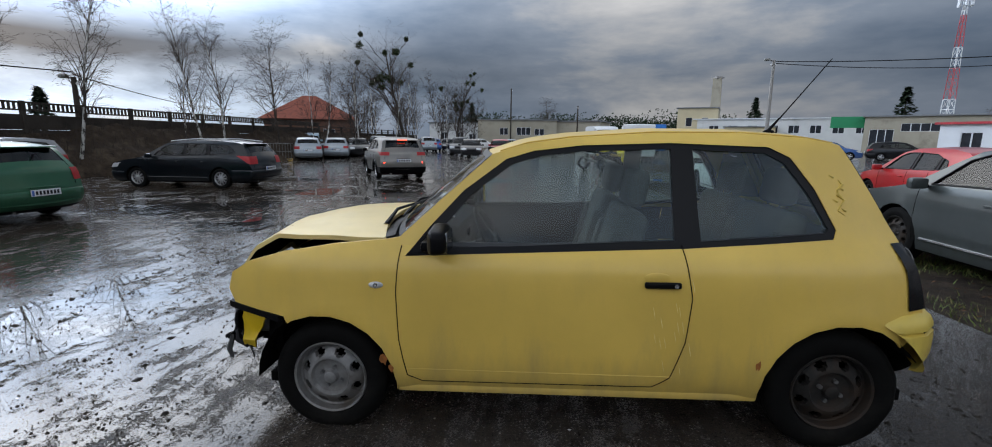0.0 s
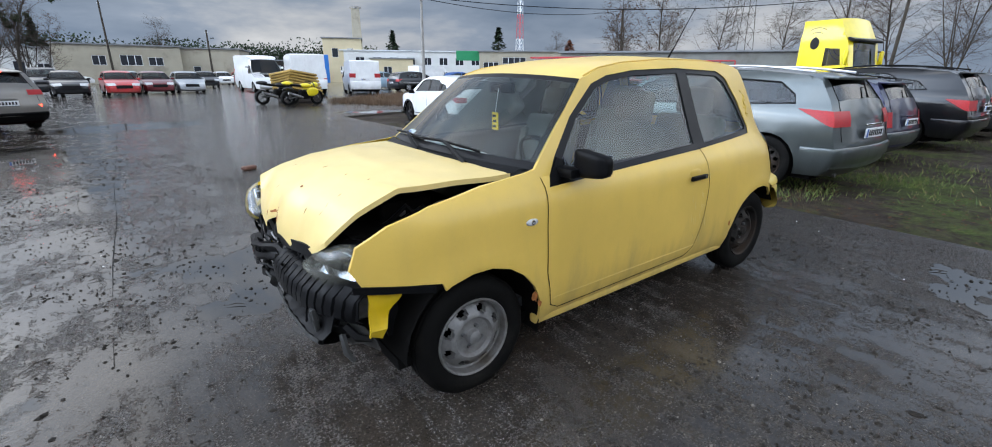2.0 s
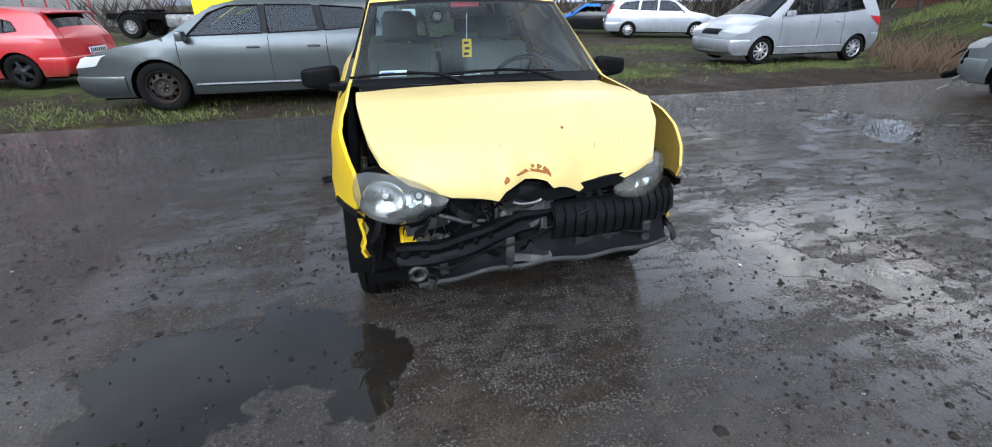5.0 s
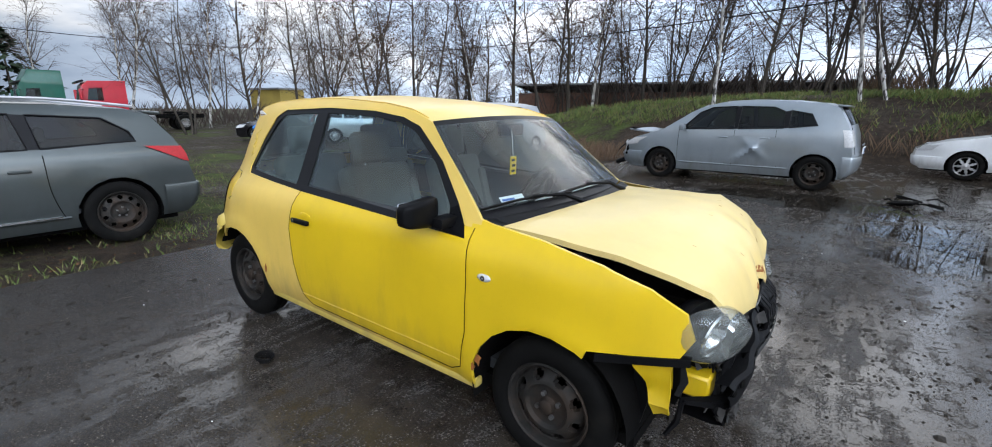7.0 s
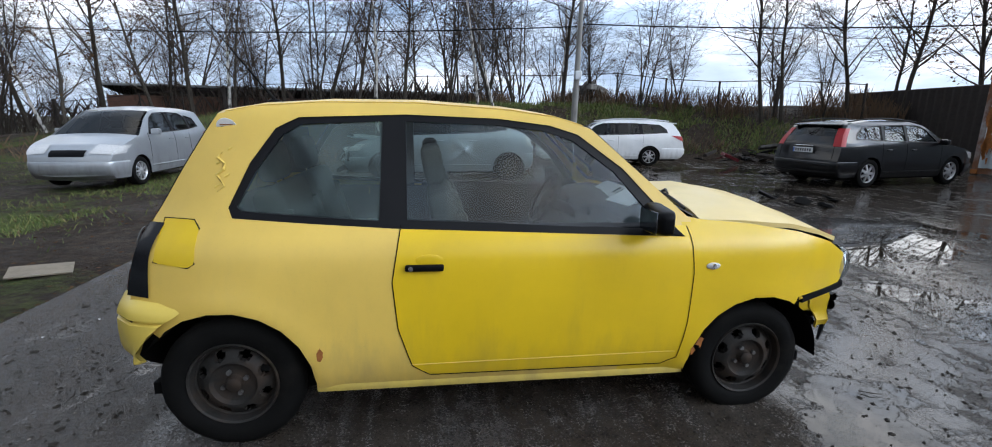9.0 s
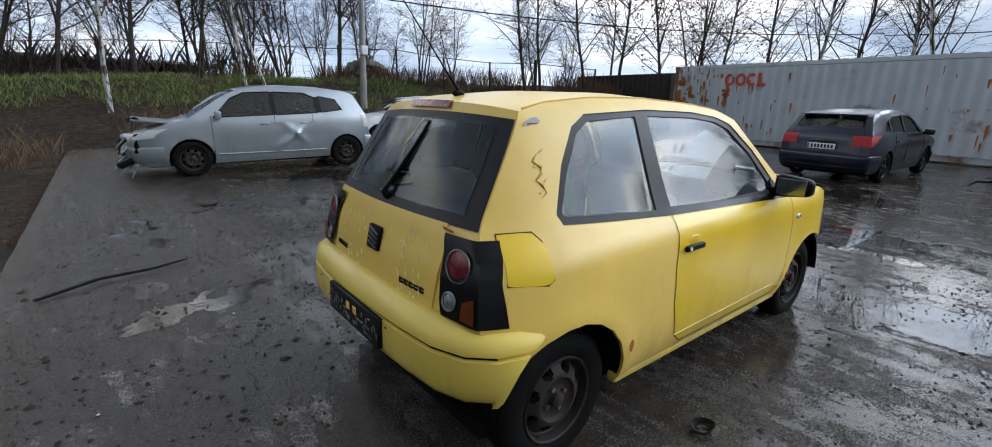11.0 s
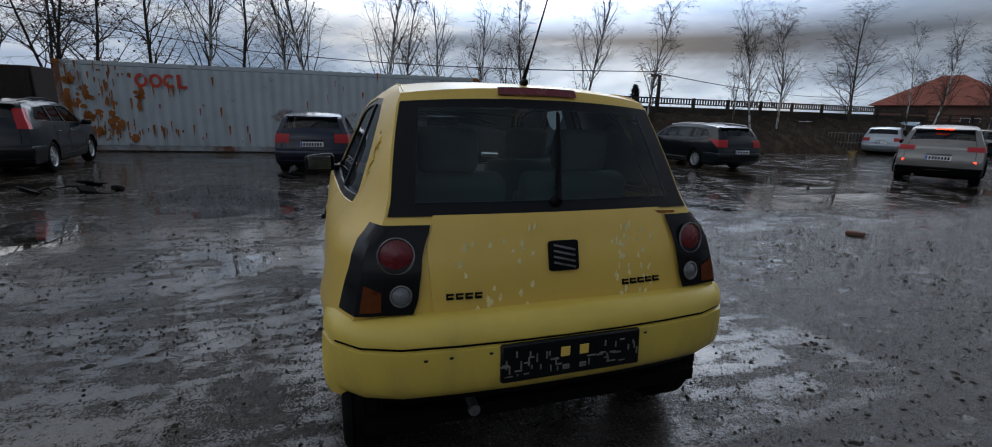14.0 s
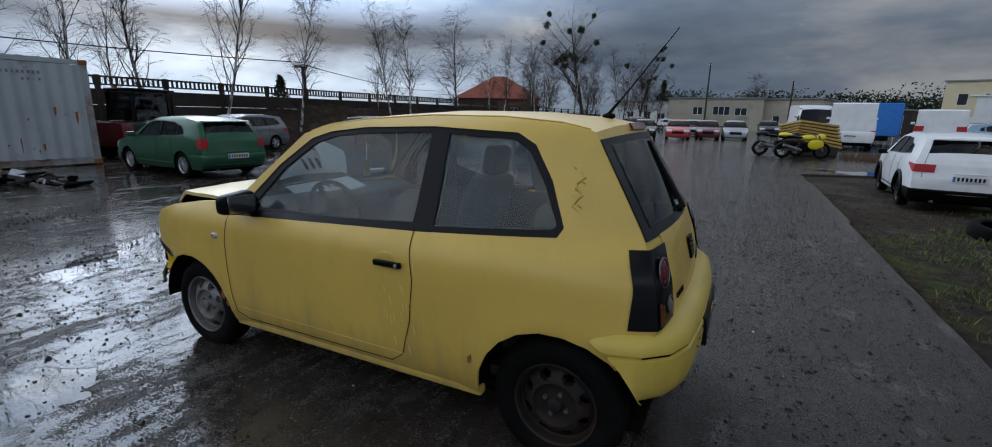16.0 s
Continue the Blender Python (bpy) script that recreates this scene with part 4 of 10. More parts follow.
def bonnet_point(u, s, o=0.0):
    """u from the scuttle to the front lip; s across, + on the driver's side, where the edge is kinked up."""
    l, r, c = [Vector([lerp_at(u, e[0], e[k]) for k in (1, 2, 3)]) for e in (EDGE_L, EDGE_R, MIDDLE)]
    p = l * (s * (s + 1) / 2) + r * (s * (s - 1) / 2) + c * (1 - s * s)
    p.z -= .030 * math.exp(-((s - .34 - .1 * (1 - u)) / .06) ** 2) * max(0, u - .55) * 1.4      # creases running to the lip
    p.z += .018 * math.exp(-((s - .16) / .08) ** 2) * max(0, u - .5) * 1.7
    p.z -= .016 * math.exp(-((s + .28) / .08) ** 2) * max(0, u - .6) * 1.7
    p.x -= .035 * math.exp(-((s + .06) / .11) ** 2) * max(0, u - .8) * 5
    # the lip is folded down and torn open over the lock
    k = max(0.0, (u - .82) / .18) ** 1.3
    p.z -= k * lerp_at(s, (-1, -.85, -.6, -.30, -.25, -.10, .04, .10, .35, .6, .85, 1), (.0, .055, .085, .082, .045, .012, .015, .058, .072, .078, .05, .02))
    p.x -= max(0.0, (u - .5) / .5) * lerp_at(s, (-1, -.6, -.2, .1, .3, .5, .75, 1), (0, 0, .02, .035, .06, .075, .075, .070))
    p.y += max(0.0, (u - .5) / .5) * .03 * max(0.0, s)
    p.z += .004 * noise.noise((u * 5, s * 4, 1.3)) + o
    return p


bn = bmesh.new()
us, ss = np.linspace(0, 1, 40), np.linspace(1, -1, 41)
add_grid(bn, [[bonnet_point(u, s) for s in ss] for u in us])
bmesh.ops.reverse_faces(bn, faces=bn.faces)
shell(bn, .022, (0, 0, -1))
bonnet = part("bonnet", bn, M["yellow_faded"], hatch, "buckled yellow bonnet with a rusty front edge")
under = bmesh.new()
add_grid(under, [[bonnet_point(u, s * .97, -.016) for s in ss[::2]] for u in us[::2]])
part("bonnet_lining", under, M["dark_void"], bonnet)
for cx, cs, ru, rs in ((.992, -.06, .008, .12), (.985, .05, .012, .03), (.988, -.24, .012, .02), (.80, .20, .010, .012), (.975, -.02, .010, .04)):
    rb = bmesh.new()
    ring = [bonnet_point(min(.995, cx + ru * math.sin(a) * (1 + .5 * noise.noise((math.cos(a) * 2, math.sin(a) * 2, cs * 9)))), cs + rs * math.cos(a) * (1 + .4 * noise.noise((math.cos(a) * 3, math.sin(a) * 3, cx * 7))), .0022) for a in np.linspace(0, 6.28, 18)[:-1]]
    c = rb.verts.new(bonnet_point(cx, cs, .0026))
    vs = [rb.verts.new(p) for p in ring]
    for i in range(len(vs)):
        rb.faces.new((c, vs[i], vs[(i + 1) % len(vs)]))
    part("rust_patch", rb, M["rust"], bonnet, "bubbling orange rust")
for i in range(9):
    u, s = .45 + .5 * random.random(), random.uniform(-.7, .8)
    sc = bmesh.new()
    d = random.uniform(-.5, .5)
    add_tube(sc, [bonnet_point(u + k * .008, s + d * k * .015, .0) for k in range(4)], [.0004, .0012, .0010, .0004], 4)
    part("scratch", sc, M["rust"], bonnet)

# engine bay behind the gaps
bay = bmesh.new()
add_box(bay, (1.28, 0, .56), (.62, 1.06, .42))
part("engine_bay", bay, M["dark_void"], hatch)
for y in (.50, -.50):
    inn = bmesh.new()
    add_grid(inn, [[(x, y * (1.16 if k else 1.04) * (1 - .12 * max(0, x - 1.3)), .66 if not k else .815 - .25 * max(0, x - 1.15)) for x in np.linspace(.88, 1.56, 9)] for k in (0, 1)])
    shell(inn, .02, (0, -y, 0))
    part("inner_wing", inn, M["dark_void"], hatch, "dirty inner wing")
    part("strut_top", add_ball(bmesh.new(), (1.14, y * 1.02, .80), (.075, .075, .04), 14, 8), M["bare_metal"], hatch)
part("battery", add_box(bmesh.new(), (1.30, .36, .80), (.24, .17, .12), bevel=.008), M["black_plastic"], hatch)
part("expansion_tank", add_ball(bmesh.new(), (1.33, .40, .80), (.06, .05, .04), 14, 9), M["grey_lens"], hatch)
part("air_box", add_box(bmesh.new(), (1.42, -.34, .78), (.28, .26, .12), bevel=.02, seg=2), M["black_plastic"], hatch)
hs = bmesh.new()
for k in range(5):
    add_tube(hs, [(1.0 + .07 * k, .53, .78), (1.06 + .07 * k, .53 + .02 * math.sin(k), .81 + .01 * k), (1.13 + .07 * k, .50, .79), (1.2 + .06 * k, .46, .76)], [.012, .012, .011, .011], 6)
part("hose", hs, M["black_plastic"], hatch)

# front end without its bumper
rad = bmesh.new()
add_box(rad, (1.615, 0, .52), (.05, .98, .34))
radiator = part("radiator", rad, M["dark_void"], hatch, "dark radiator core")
for i in range(16):
    part("fin", bar((1.643, 0, .37 + .02 * i), (.006, .84, .006)), M["dark_metal"], radiator)
part("radiator_tank", add_box(bmesh.new(), (1.645, -.44, .53), (.05, .09, .34), bevel=.015), M["black_plastic"], hatch)
part("radiator_tank", add_box(bmesh.new(), (1.645, .44, .53), (.05, .09, .34), bevel=.015), M["black_plastic"], hatch)
lk = bmesh.new()
add_grid(lk, [[(1.60 + .09 * (1 - (y / .62) ** 2) + dx, y, z - .03 * math.exp(-((y - .05) / .2) ** 2)) for y in np.linspace(-.60, .60, 17)] for dx, z in ((0, .725), (.05, .715), (.055, .67), (.01, .66))])
shell(lk, .012, (-1, 0, 0))
part("slam_panel", lk, M["black_plastic"], hatch, "bent black slam panel")
# the beam droops towards the passenger's side, where its end stands free
BEAM = ((-.575, -.42, -.25, -.08, .08, .25, .42, .58), (1.765, 1.79, 1.785, 1.745, 1.735, 1.755, 1.745, 1.68), (.475, .478, .515, .553, .556, .52, .492, .47))
beam_at = lambda y: Vector((lerp_at(y, BEAM[0], BEAM[1]), y, lerp_at(y, BEAM[0], BEAM[2])))
cb = bmesh.new()
add_grid(cb, [[beam_at(y) + Vector((dx + .004 * math.sin(y * 31 + dz * 40), 0, dz)) for y in np.linspace(-.575, .58, 40)] for dx, dz in ((-.045, .040), (-.004, .046), (.012, .034), (.004, .012), (-.006, .004), (.004, -.006), (.012, -.028), (.0, -.044), (-.045, -.040))])
shell(cb, .004, (-1, 0, 0))
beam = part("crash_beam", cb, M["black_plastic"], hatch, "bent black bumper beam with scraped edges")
for y in (-.545, -.47, -.33, -.27, -.21, .30):
    part("beam_hole", add_ball(bmesh.new(), beam_at(y) + Vector((.006, 0, .012)), (.010, .012 if y > -.4 else .02, .016), 10, 6), M["dark_void"], beam)
part("towing_eye", add_tube(bmesh.new(), [beam_at(-.50) + Vector((.0, .03 * math.cos(a), -.075 + .028 * math.sin(a))) for a in np.linspace(0, 6.28, 16)], [.011] * 16, 6), M["dark_metal"], beam)
# radiator support under the beam, its lower lip bent down on the passenger's side
lb = bmesh.new()
pl = [(1.745 + .02 * math.sin(y * 5), y, lerp_at(y, (-.50, -.30, .0, .30, .60), (.325, .345, .375, .385, .40)) + .006 * math.sin(y * 23)) for y in np.linspace(-.50, .60, 36)]
add_grid(lb, [[Vector(p) + Vector((dx + .005 * math.sin(i * 2.1), 0, dz)) for i, p in enumerate(pl)] for dx, dz in ((-.05, .13), (-.035, .09), (-.015, .03), (.018, .006), (.022, -.012), (-.02, -.022), (-.12, -.02))])
shell(lb, .006, (-1, 0, 0))
lower = part("lower_crossmember", lb, M["black_plastic"], hatch, "cracked black radiator support")
lb2 = bmesh.new()
add_grid(lb2, [[Vector(p) + Vector((.026 + dx, 0, dz)) for p in pl] for dx, dz in ((0, .012), (.006, .0), (0, -.012))])
part("torn_edge", lb2, M["scuffed_plastic"], lower, "scraped torn edge")
for y, h in ((-.12, .10), (.50, .09), (-.40, .08)):
    part("support_post", add_box(bmesh.new(), (1.752, y, .43), (.02, .035, h + .05), rot=pose(0, 0, 0, random.uniform(-8, 8), 6, 0), bevel=.004), M["scuffed_plastic"], lower)
# crumpled dark tin and ducts between the lamps
for y, z, w, h, tilt, mt in ((-.27, .60, .16, .19, 8, "black_plastic"), (-.16, .605, .025, .2, 2, "dark_metal"), (.02, .645, .22, .13, -4, "black_plastic"), (.235, .59, .05, .22, 18, "black_plastic"), (.29, .63, .02, .17, 24, "scuffed_plastic"), (-.40, .55, .10, .10, -12, "dark_metal"), (-.02, .575, .13, .045, 10, "scuffed_plastic")):
    cp_ = bmesh.new()
    add_grid(cp_, [[(1.70 + .012 * noise.noise((y * 9 + i * .5, j * .7, 2)) + .02 * math.sin(i * .9) * (j / 5), y + w * (i / 6 - .5) + .012 * noise.noise((i, j, 5)), z + h * (j / 5 - .5) + .01 * noise.noise((j, i, 9))) for i in range(7)] for j in range(6)])
    bmesh.ops.rotate(cp_, verts=cp_.verts, cent=(1.70, y, z), matrix=Matrix.Rotation(radians(tilt), 3, "X"))
    part("crumpled_panel", shell(cp_, .006, (-1, 0, 0)), M[mt], hatch, smooth=False)
rng = random.Random(77)
for i in range(46):
    y = rng.uniform(-.54, .14)
    a = Vector((rng.uniform(1.68, 1.765), y, rng.uniform(.36, .66)))
    d = Vector((rng.uniform(-.03, .03), rng.uniform(-.09, .09), rng.uniform(-.05, .05)))
    w = Vector((rng.uniform(-.01, .01), rng.uniform(-.008, .008), rng.uniform(.006, .022)))
    sh = bmesh.new()
    add_grid(sh, [[a - d + w * f + Vector((.004 * math.sin(j * 2 + i), 0, .008 * math.sin(j * 1.4 + i))) + d * (j / 2) for j in range(5)] for f in (-1, 0, 1)])
    part("torn_shard", shell(sh, .005, (-1, 0, 0)), M[rng.choice(("black_plastic", "black_plastic", "scuffed_plastic", "dark_metal"))], hatch, smooth=False)
for y0, y1, z0, z1 in ((-.45, -.15, .42, .50), (-.2, .2, .48, .60), (.1, .5, .58, .46)):
    part("loose_cable", add_tube(bmesh.new(), [(1.765 + .02 * math.sin(k * 1.1), y0 + (y1 - y0) * k / 7, z0 + (z1 - z0) * k / 7 - .04 * math.sin(k / 7 * 3.14)) for k in range(8)], [.006] * 8, 5), M["black_plastic"], hatch)
part("bonnet_lock", add_ball(bmesh.new(), (1.712, -.05, .665), (.035, .075, .05), 16, 10), M["black_plastic"], hatch)
part("lock_hoop", add_tube(bmesh.new(), [(1.748, -.05 + .06 * math.cos(a), .655 + .018 * math.sin(a)) for a in np.linspace(3.3, 6.1, 10)], [.006] * 10, 5), M["bare_metal"], hatch)

# ribbed bumper foam carrier hanging on the driver's side
rb_ = new("bumper_grille")
rb_.parent = hatch
tagged(rb_, "torn ribbed black plastic bumper insert")


def rib_path(k):
    """Along the torn insert, from the middle to the wing."""
    return Vector((lerp_at(k, (0, .3, .6, .8, 1), (1.785, 1.79, 1.765, 1.72, 1.65)), .055 + .635 * k, lerp_at(k, (0, .5, 1), (.545, .535, .54))))


bk = bmesh.new()
add_grid(bk, [[rib_path(k) + Vector((dx, 0, dz)) for k in np.linspace(0, 1, 24)] for dx, dz in ((-.075, .080), (-.05, .072), (-.008, .03), (.0, -.045), (-.02, -.062))])
part("back_strip", shell(bk, .006, (-1, 0, 0)), M["black_plastic"], rb_)
for i in range(14):
    k = (i + .5) / 14
    p, q = rib_path(k - .015), rib_path(k + .015)
    d = (q - p).normalized()
    rib = bmesh.new()
    rows = []
    for f, bow in ((-.022, -.004), (-.019, .004), (.015, .003), (.0195, -.008)):
        rows.append([rib_path(k) + d * (f + .006 * dz / .06) + Vector((dx + bow, 0, dz + random.uniform(-.003, .003))) for dx, dz in ((-.074, .078), (-.045, .07), (-.004, .03), (.006, -.01), (.005, -.048), (-.012, -.064))])
    add_grid(rib, rows)
    part("rib", shell(rib, .006, (-1, 0, 0)), M["black_plastic"], rb_)
st_ = bmesh.new()
add_grid(st_, [[Vector((1.715 - .01 * j + .01 * math.sin(j), .16 + .035 * i + .012 * j, .60 + .022 * j)) for i in range(3)] for j in range(5)])
part("torn_strap", shell(st_, .008, (-1, 0, 0)), M["black_plastic"], rb_)
# scraped lower skin hanging under the insert
ls_ = bmesh.new()
add_grid(ls_, [[rib_path(.18 + .82 * i / 16) + Vector((-.03 - .012 * j + .01 * math.sin(i * 1.3 + j), 0, -.075 - .032 * j - .018 * noise.noise((i * .6, j, 3)) - .02 * (i / 16) * (j / 3))) for i in range(17)] for j in range(4)])
part("lower_skin", shell(ls_, .006, (-1, 0, 0)), M["scuffed_plastic"], rb_, "scraped grey torn lower skin")
# torn strips and brackets
for a, b, r, mt in (((1.77, -.52, .45), (1.62, -.60, .42), .018, "black_plastic"), ((1.68, .63, .46), (1.60, .69, .40), .016, "black_plastic"), ((1.64, -.66, .46), (1.60, -.68, .32), .010, "black_plastic"), ((1.70, .65, .44), (1.68, .70, .34), .012, "scuffed_plastic"),
                    ((1.75, -.44, .36), (1.72, -.47, .31), .022, "dark_metal"), ((1.73, -.40, .62), (1.74, -.22, .58), .010, "dark_metal"), ((1.60, -.62, .58), (1.62, -.66, .47), .022, "black_plastic"), ((1.62, -.50, .50), (1.66, -.40, .50), .03, "dark_metal")):
    s = bmesh.new()
    m_ = (Vector(a) + Vector(b)) / 2 + Vector((.012, .01, -.012))
    add_tube(s, [a, m_, b], [r, r * 1.2, r * .7], 5)
    part("broken_bracket", s, M[mt], hatch)
for y in (-.10, .06):
    part("cooling_fan_ring", add_tube(bmesh.new(), [(1.668, y + .10 * math.cos(a) * .9 - .1, .55 + .12 * math.sin(a)) for a in np.linspace(0, 6.28, 20)], [.008] * 20, 5), M["dark_metal"], hatch)
for side in (1, -1):
    # yellow chassis horn and bracket behind the wheel opening's front
    wb = flat_sheet([(1.445, .60), (1.60, .605), (1.605, .52), (1.612, .41), (1.56, .392), (1.535, .47), (1.50, .53)], .04)
    shift(wb, lambda c: Vector((c.x, side * (.700 + .010 * math.sin(c.z * 60) + .006 * math.sin(c.x * 90)), c.z)))
    part("wing_bracket", shell(wb, .012, (0, -side, 0)), M["yellow_fresh"], hatch, "rusty bright yellow wing bracket")
    part("chassis_horn", add_box(bmesh.new(), (1.62, side * .50, .46), (.16, .10, .09), bevel=.01), M["yellow_fresh"] if side < 0 else M["bare_metal"], hatch)
    tr = bmesh.new()
    tp = [(x, side * (side_y(x, .62) + .002), lerp_at(x, (1.36, 1.5, 1.66), (.585, .608, .628))) for x in np.linspace(1.37, 1.66, 9)]
    add_grid(tr, [[Vector(p) + Vector((0, side * dy, dz)) for p in tp] for dy, dz in ((-.02, .014), (.004, .012), (.006, -.016), (-.03, -.022))])
    part("wing_edge_trim", tr, M["black_plastic"], hatch, "torn black bumper edge")
    ln = bmesh.new()
    add_grid(ln, [[(1.44 + .07 * k + .015 * math.sin(j), side * (.60 + .05 * j / 4), .58 - .075 * j) for k in (0, .5, 1)] for j in range(5 if side < 0 else 4)])
    shell(ln, .008, (0, -side, 0))
    part("arch_liner_flap", ln, M["black_plastic"], hatch)
    # headlamp: housing, reflectors, lens
    hl = new("headlamp")
    hl.parent = hatch
    hl.matrix_basis = pose(1.640 if side > 0 else 1.700, side * (.508 if side > 0 else .540), .650 if side > 0 else .688, 0, 10, side * (27 if side > 0 else 13))
    tagged(hl, "scratched headlamp with a cloudy lens" if side > 0 else "headlamp knocked out of its seat")

    hb = add_ball(bmesh.new(), (-.035 if side > 0 else -.05, 0, 0), (.085, .185, .100), 24, 14)
    shift(hb, lambda c: Vector((min(c.x, -.05), c.y, c.z + (.045 * (c.y * side) / .18 if c.z > 0 else -.012 * (c.y * side) / .18) * min(1, abs(c.z) / .05))))
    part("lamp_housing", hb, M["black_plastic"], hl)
    for yy, rr in ((.055 * side, .068), (-.070 * side, .050)):
        rf_ = bmesh.new()
        add_grid(rf_, [[(-.035 + .06 * (r / rr) ** 2 * .8, yy + r * math.cos(a), .008 + r * math.sin(a)) for a in np.linspace(0, 6.2832, 25)] for r in (rr, rr * .75, rr * .45, rr * .15, .001)])
        refl = part("reflector", rf_, M["chrome"], hl, "bright reflector bowl")
        part("bulb", add_ball(bmesh.new(), (-.015, yy, .008), (.014, .012, .012), 10, 6), M["white_lens"], refl)
    part("lamp_bezel", add_tube(bmesh.new(), [(.012, .055 * side + .075 * math.cos(a), .008 + .075 * math.sin(a)) for a in np.linspace(0, 6.2832, 25)], [.006] * 25, 5), M["chrome"], hl)
    le = add_ball(bmesh.new(), (.0, 0, .0), (.075 if side > 0 else .085, .185, .098), 28, 16)
    bmesh.ops.bisect_plane(le, geom=le.verts[:] + le.edges[:] + le.faces[:], plane_co=(-.01, 0, 0), plane_no=(-1, 0, 0), clear_outer=True)
    shift(le, lambda c: Vector((c.x - .05 * max(0, c.y * side / .19) ** 2, c.y, c.z + (.045 * (c.y * side) / .18 if c.z > 0 else -.012 * (c.y * side) / .18) * min(1, abs(c.z) / .05))))
    part("lamp_lens", le, M["clear_lens"] if side > 0 else M["clean_lens"], hl, "cloudy scratched lens" if side > 0 else "clear lens", ref=(-.2, 0, 0)).visible_shadow = False

# rear: gate, window, lamps, bumper
GZ = (.63, .66, .80, .95, 1.12, 1.368)
GX = (-1.522, -1.525, -1.505, -1.455, -1.36, -1.215)


def rear_point(z, s, o=0.0):
    x = lerp_at(z, GZ, GX)
    w = side_y(x, z)
    return Vector((x - (.060 if z > .9 else .055) * (1 - s * s) - o, s * w, z + .012 * (z - .6) * (1 - s * s) + .0215 * max(0, min(1, (z - 1.30) / .068)) * (1 - abs(s) ** 2.4)))


def rear_patch(z0, z1, s0, s1, o, nz=10, ns=14, lean0=0.0, lean1=0.0):
    bm = bmesh.new()
    rows = []
    for z in np.linspace(z0, z1, nz):
        k = (z - z0) / (z1 - z0)
        rows.append([rear_point(z, s, o) for s in np.linspace(s0 + lean0 * k, s1 + lean1 * k, ns)])
    add_grid(bm, rows)
    bmesh.ops.reverse_faces(bm, faces=bm.faces)
    return bm


rp0 = rear_patch(.60, .985, -1, 1, 0, 12, 21)
for z0, z1, s0, s1 in ((1.325, 1.368, -1, 1), (.985, 1.325, .88, 1), (.985, 1.325, -1, -.88)):
    tmp = bpy.data.meshes.new("tmp")
    extra = rear_patch(z0, z1, s0, s1, 0, 8, 21)
    extra.to_mesh(tmp)
    extra.free()
    rp0.from_mesh(tmp)
    bpy.data.meshes.remove(tmp)
part("rear_panel", rp0, M["yellow"], hatch, "yellow rear body")
gate = part("tailgate", shell(rear_patch(.648, .965, -.645, .645, .007, 10, 21, -.10, .10), .012, (1, 0, 0)), M["yellow"], hatch, "yellow tailgate with scraped paint")
for z0, z1, s0, s1 in ((.962, 1.003, -.985, .985), (1.31, 1.338, -.985, .985), (1.003, 1.31, .85, .985), (1.003, 1.31, -.985, -.85)):
    part("rear_window_frame", shell(rear_patch(z0, z1, s0, s1, .006, 8, 21), .01, (1, 0, 0)), M["black_gloss"], gate, "black glass border")
rw = rear_patch(1.0, 1.315, -.86, .86, .009, 10, 21)
part("rear_window", rw, M["rear_glass"], gate, "dark rear window")
part("gate_seam", add_tube(bmesh.new(), [rear_point(.645, s, .008) for s in np.linspace(-.66, .66, 15)], [.004] * 15, 4), M["dark_void"], gate)
bl_ = bmesh.new()
add_grid(bl_, [[rear_point(1.372 - .022 * k, s, .008 + .006 * math.sin(k * 1.57)) for s in np.linspace(-.31, .31, 9)] for k in (0, .5, 1)])
part("high_brake_lamp", shell(bl_, .012, (1, 0, 0)), M["red_dim"], hatch, "dim red high brake lamp")
rwp = new("rear_wiper")
rwp.parent = hatch
add = bmesh.new()
add_tube(add, [rear_point(1.005, .01, .035), rear_point(1.06, -.02, .03), rear_point(1.16, -.07, .022), rear_point(1.30, -.13, .018)], [.012, .009, .007, .004], 6)
part("wiper_arm", add, M["black_plastic"], rwp)
add = bmesh.new()
add_tube(add, [rear_point(1.04, .0, .016), rear_point(1.17, -.065, .014), rear_point(1.305, -.125, .013)], [.006] * 3, 5)
part("wiper_blade", add, M["black_plastic"], rwp)
part("wiper_spindle", add_ball(bmesh.new(), rear_point(1.0, .01, .014), (.018, .024, .020), 12, 8), M["black_plastic"], rwp)
em = add_box(bmesh.new(), (0, 0, 0), (.014, .112, .105), bevel=.012, seg=2)
emblem = part("emblem", em, M["black_plastic"], gate, "square chrome and black badge")
emblem.matrix_basis = Matrix.Translation(rear_point(.822, .0, .012)) @ pose(0, 0, 0, 0, 12, 0)
for k in range(4):
    part("emblem_bar", add_box(bmesh.new(), (-.010, 0, .028 - .02 * k), (.006, .082, .007), rot=pose(0, 0, 0, 14, 0, 0)), M["bare_metal"], emblem)
for y0, n, dy in ((.43, 4, .034), (-.27, 5, .037)):
    for i in range(n):
        y = y0 - i * dy
        bd = bar(rear_point(.703, y / .74, .010), (.006, dy * .68, .007))
        add_box(bd, rear_point(.716, y / .74, .010), (.006, dy * .68, .005))
        add_box(bd, rear_point(.710, y / .74, .010) + Vector((0, dy * .3, 0)), (.006, .005, .02))
        part("badge_bar", bd, M["black_plastic"], gate)
part("dealer_strip", bar(rear_point(.948, -.745, .010), (.002, .11, .010), rot=pose(0, 0, 0, 0, 0, -6)), M["rust"], gate)
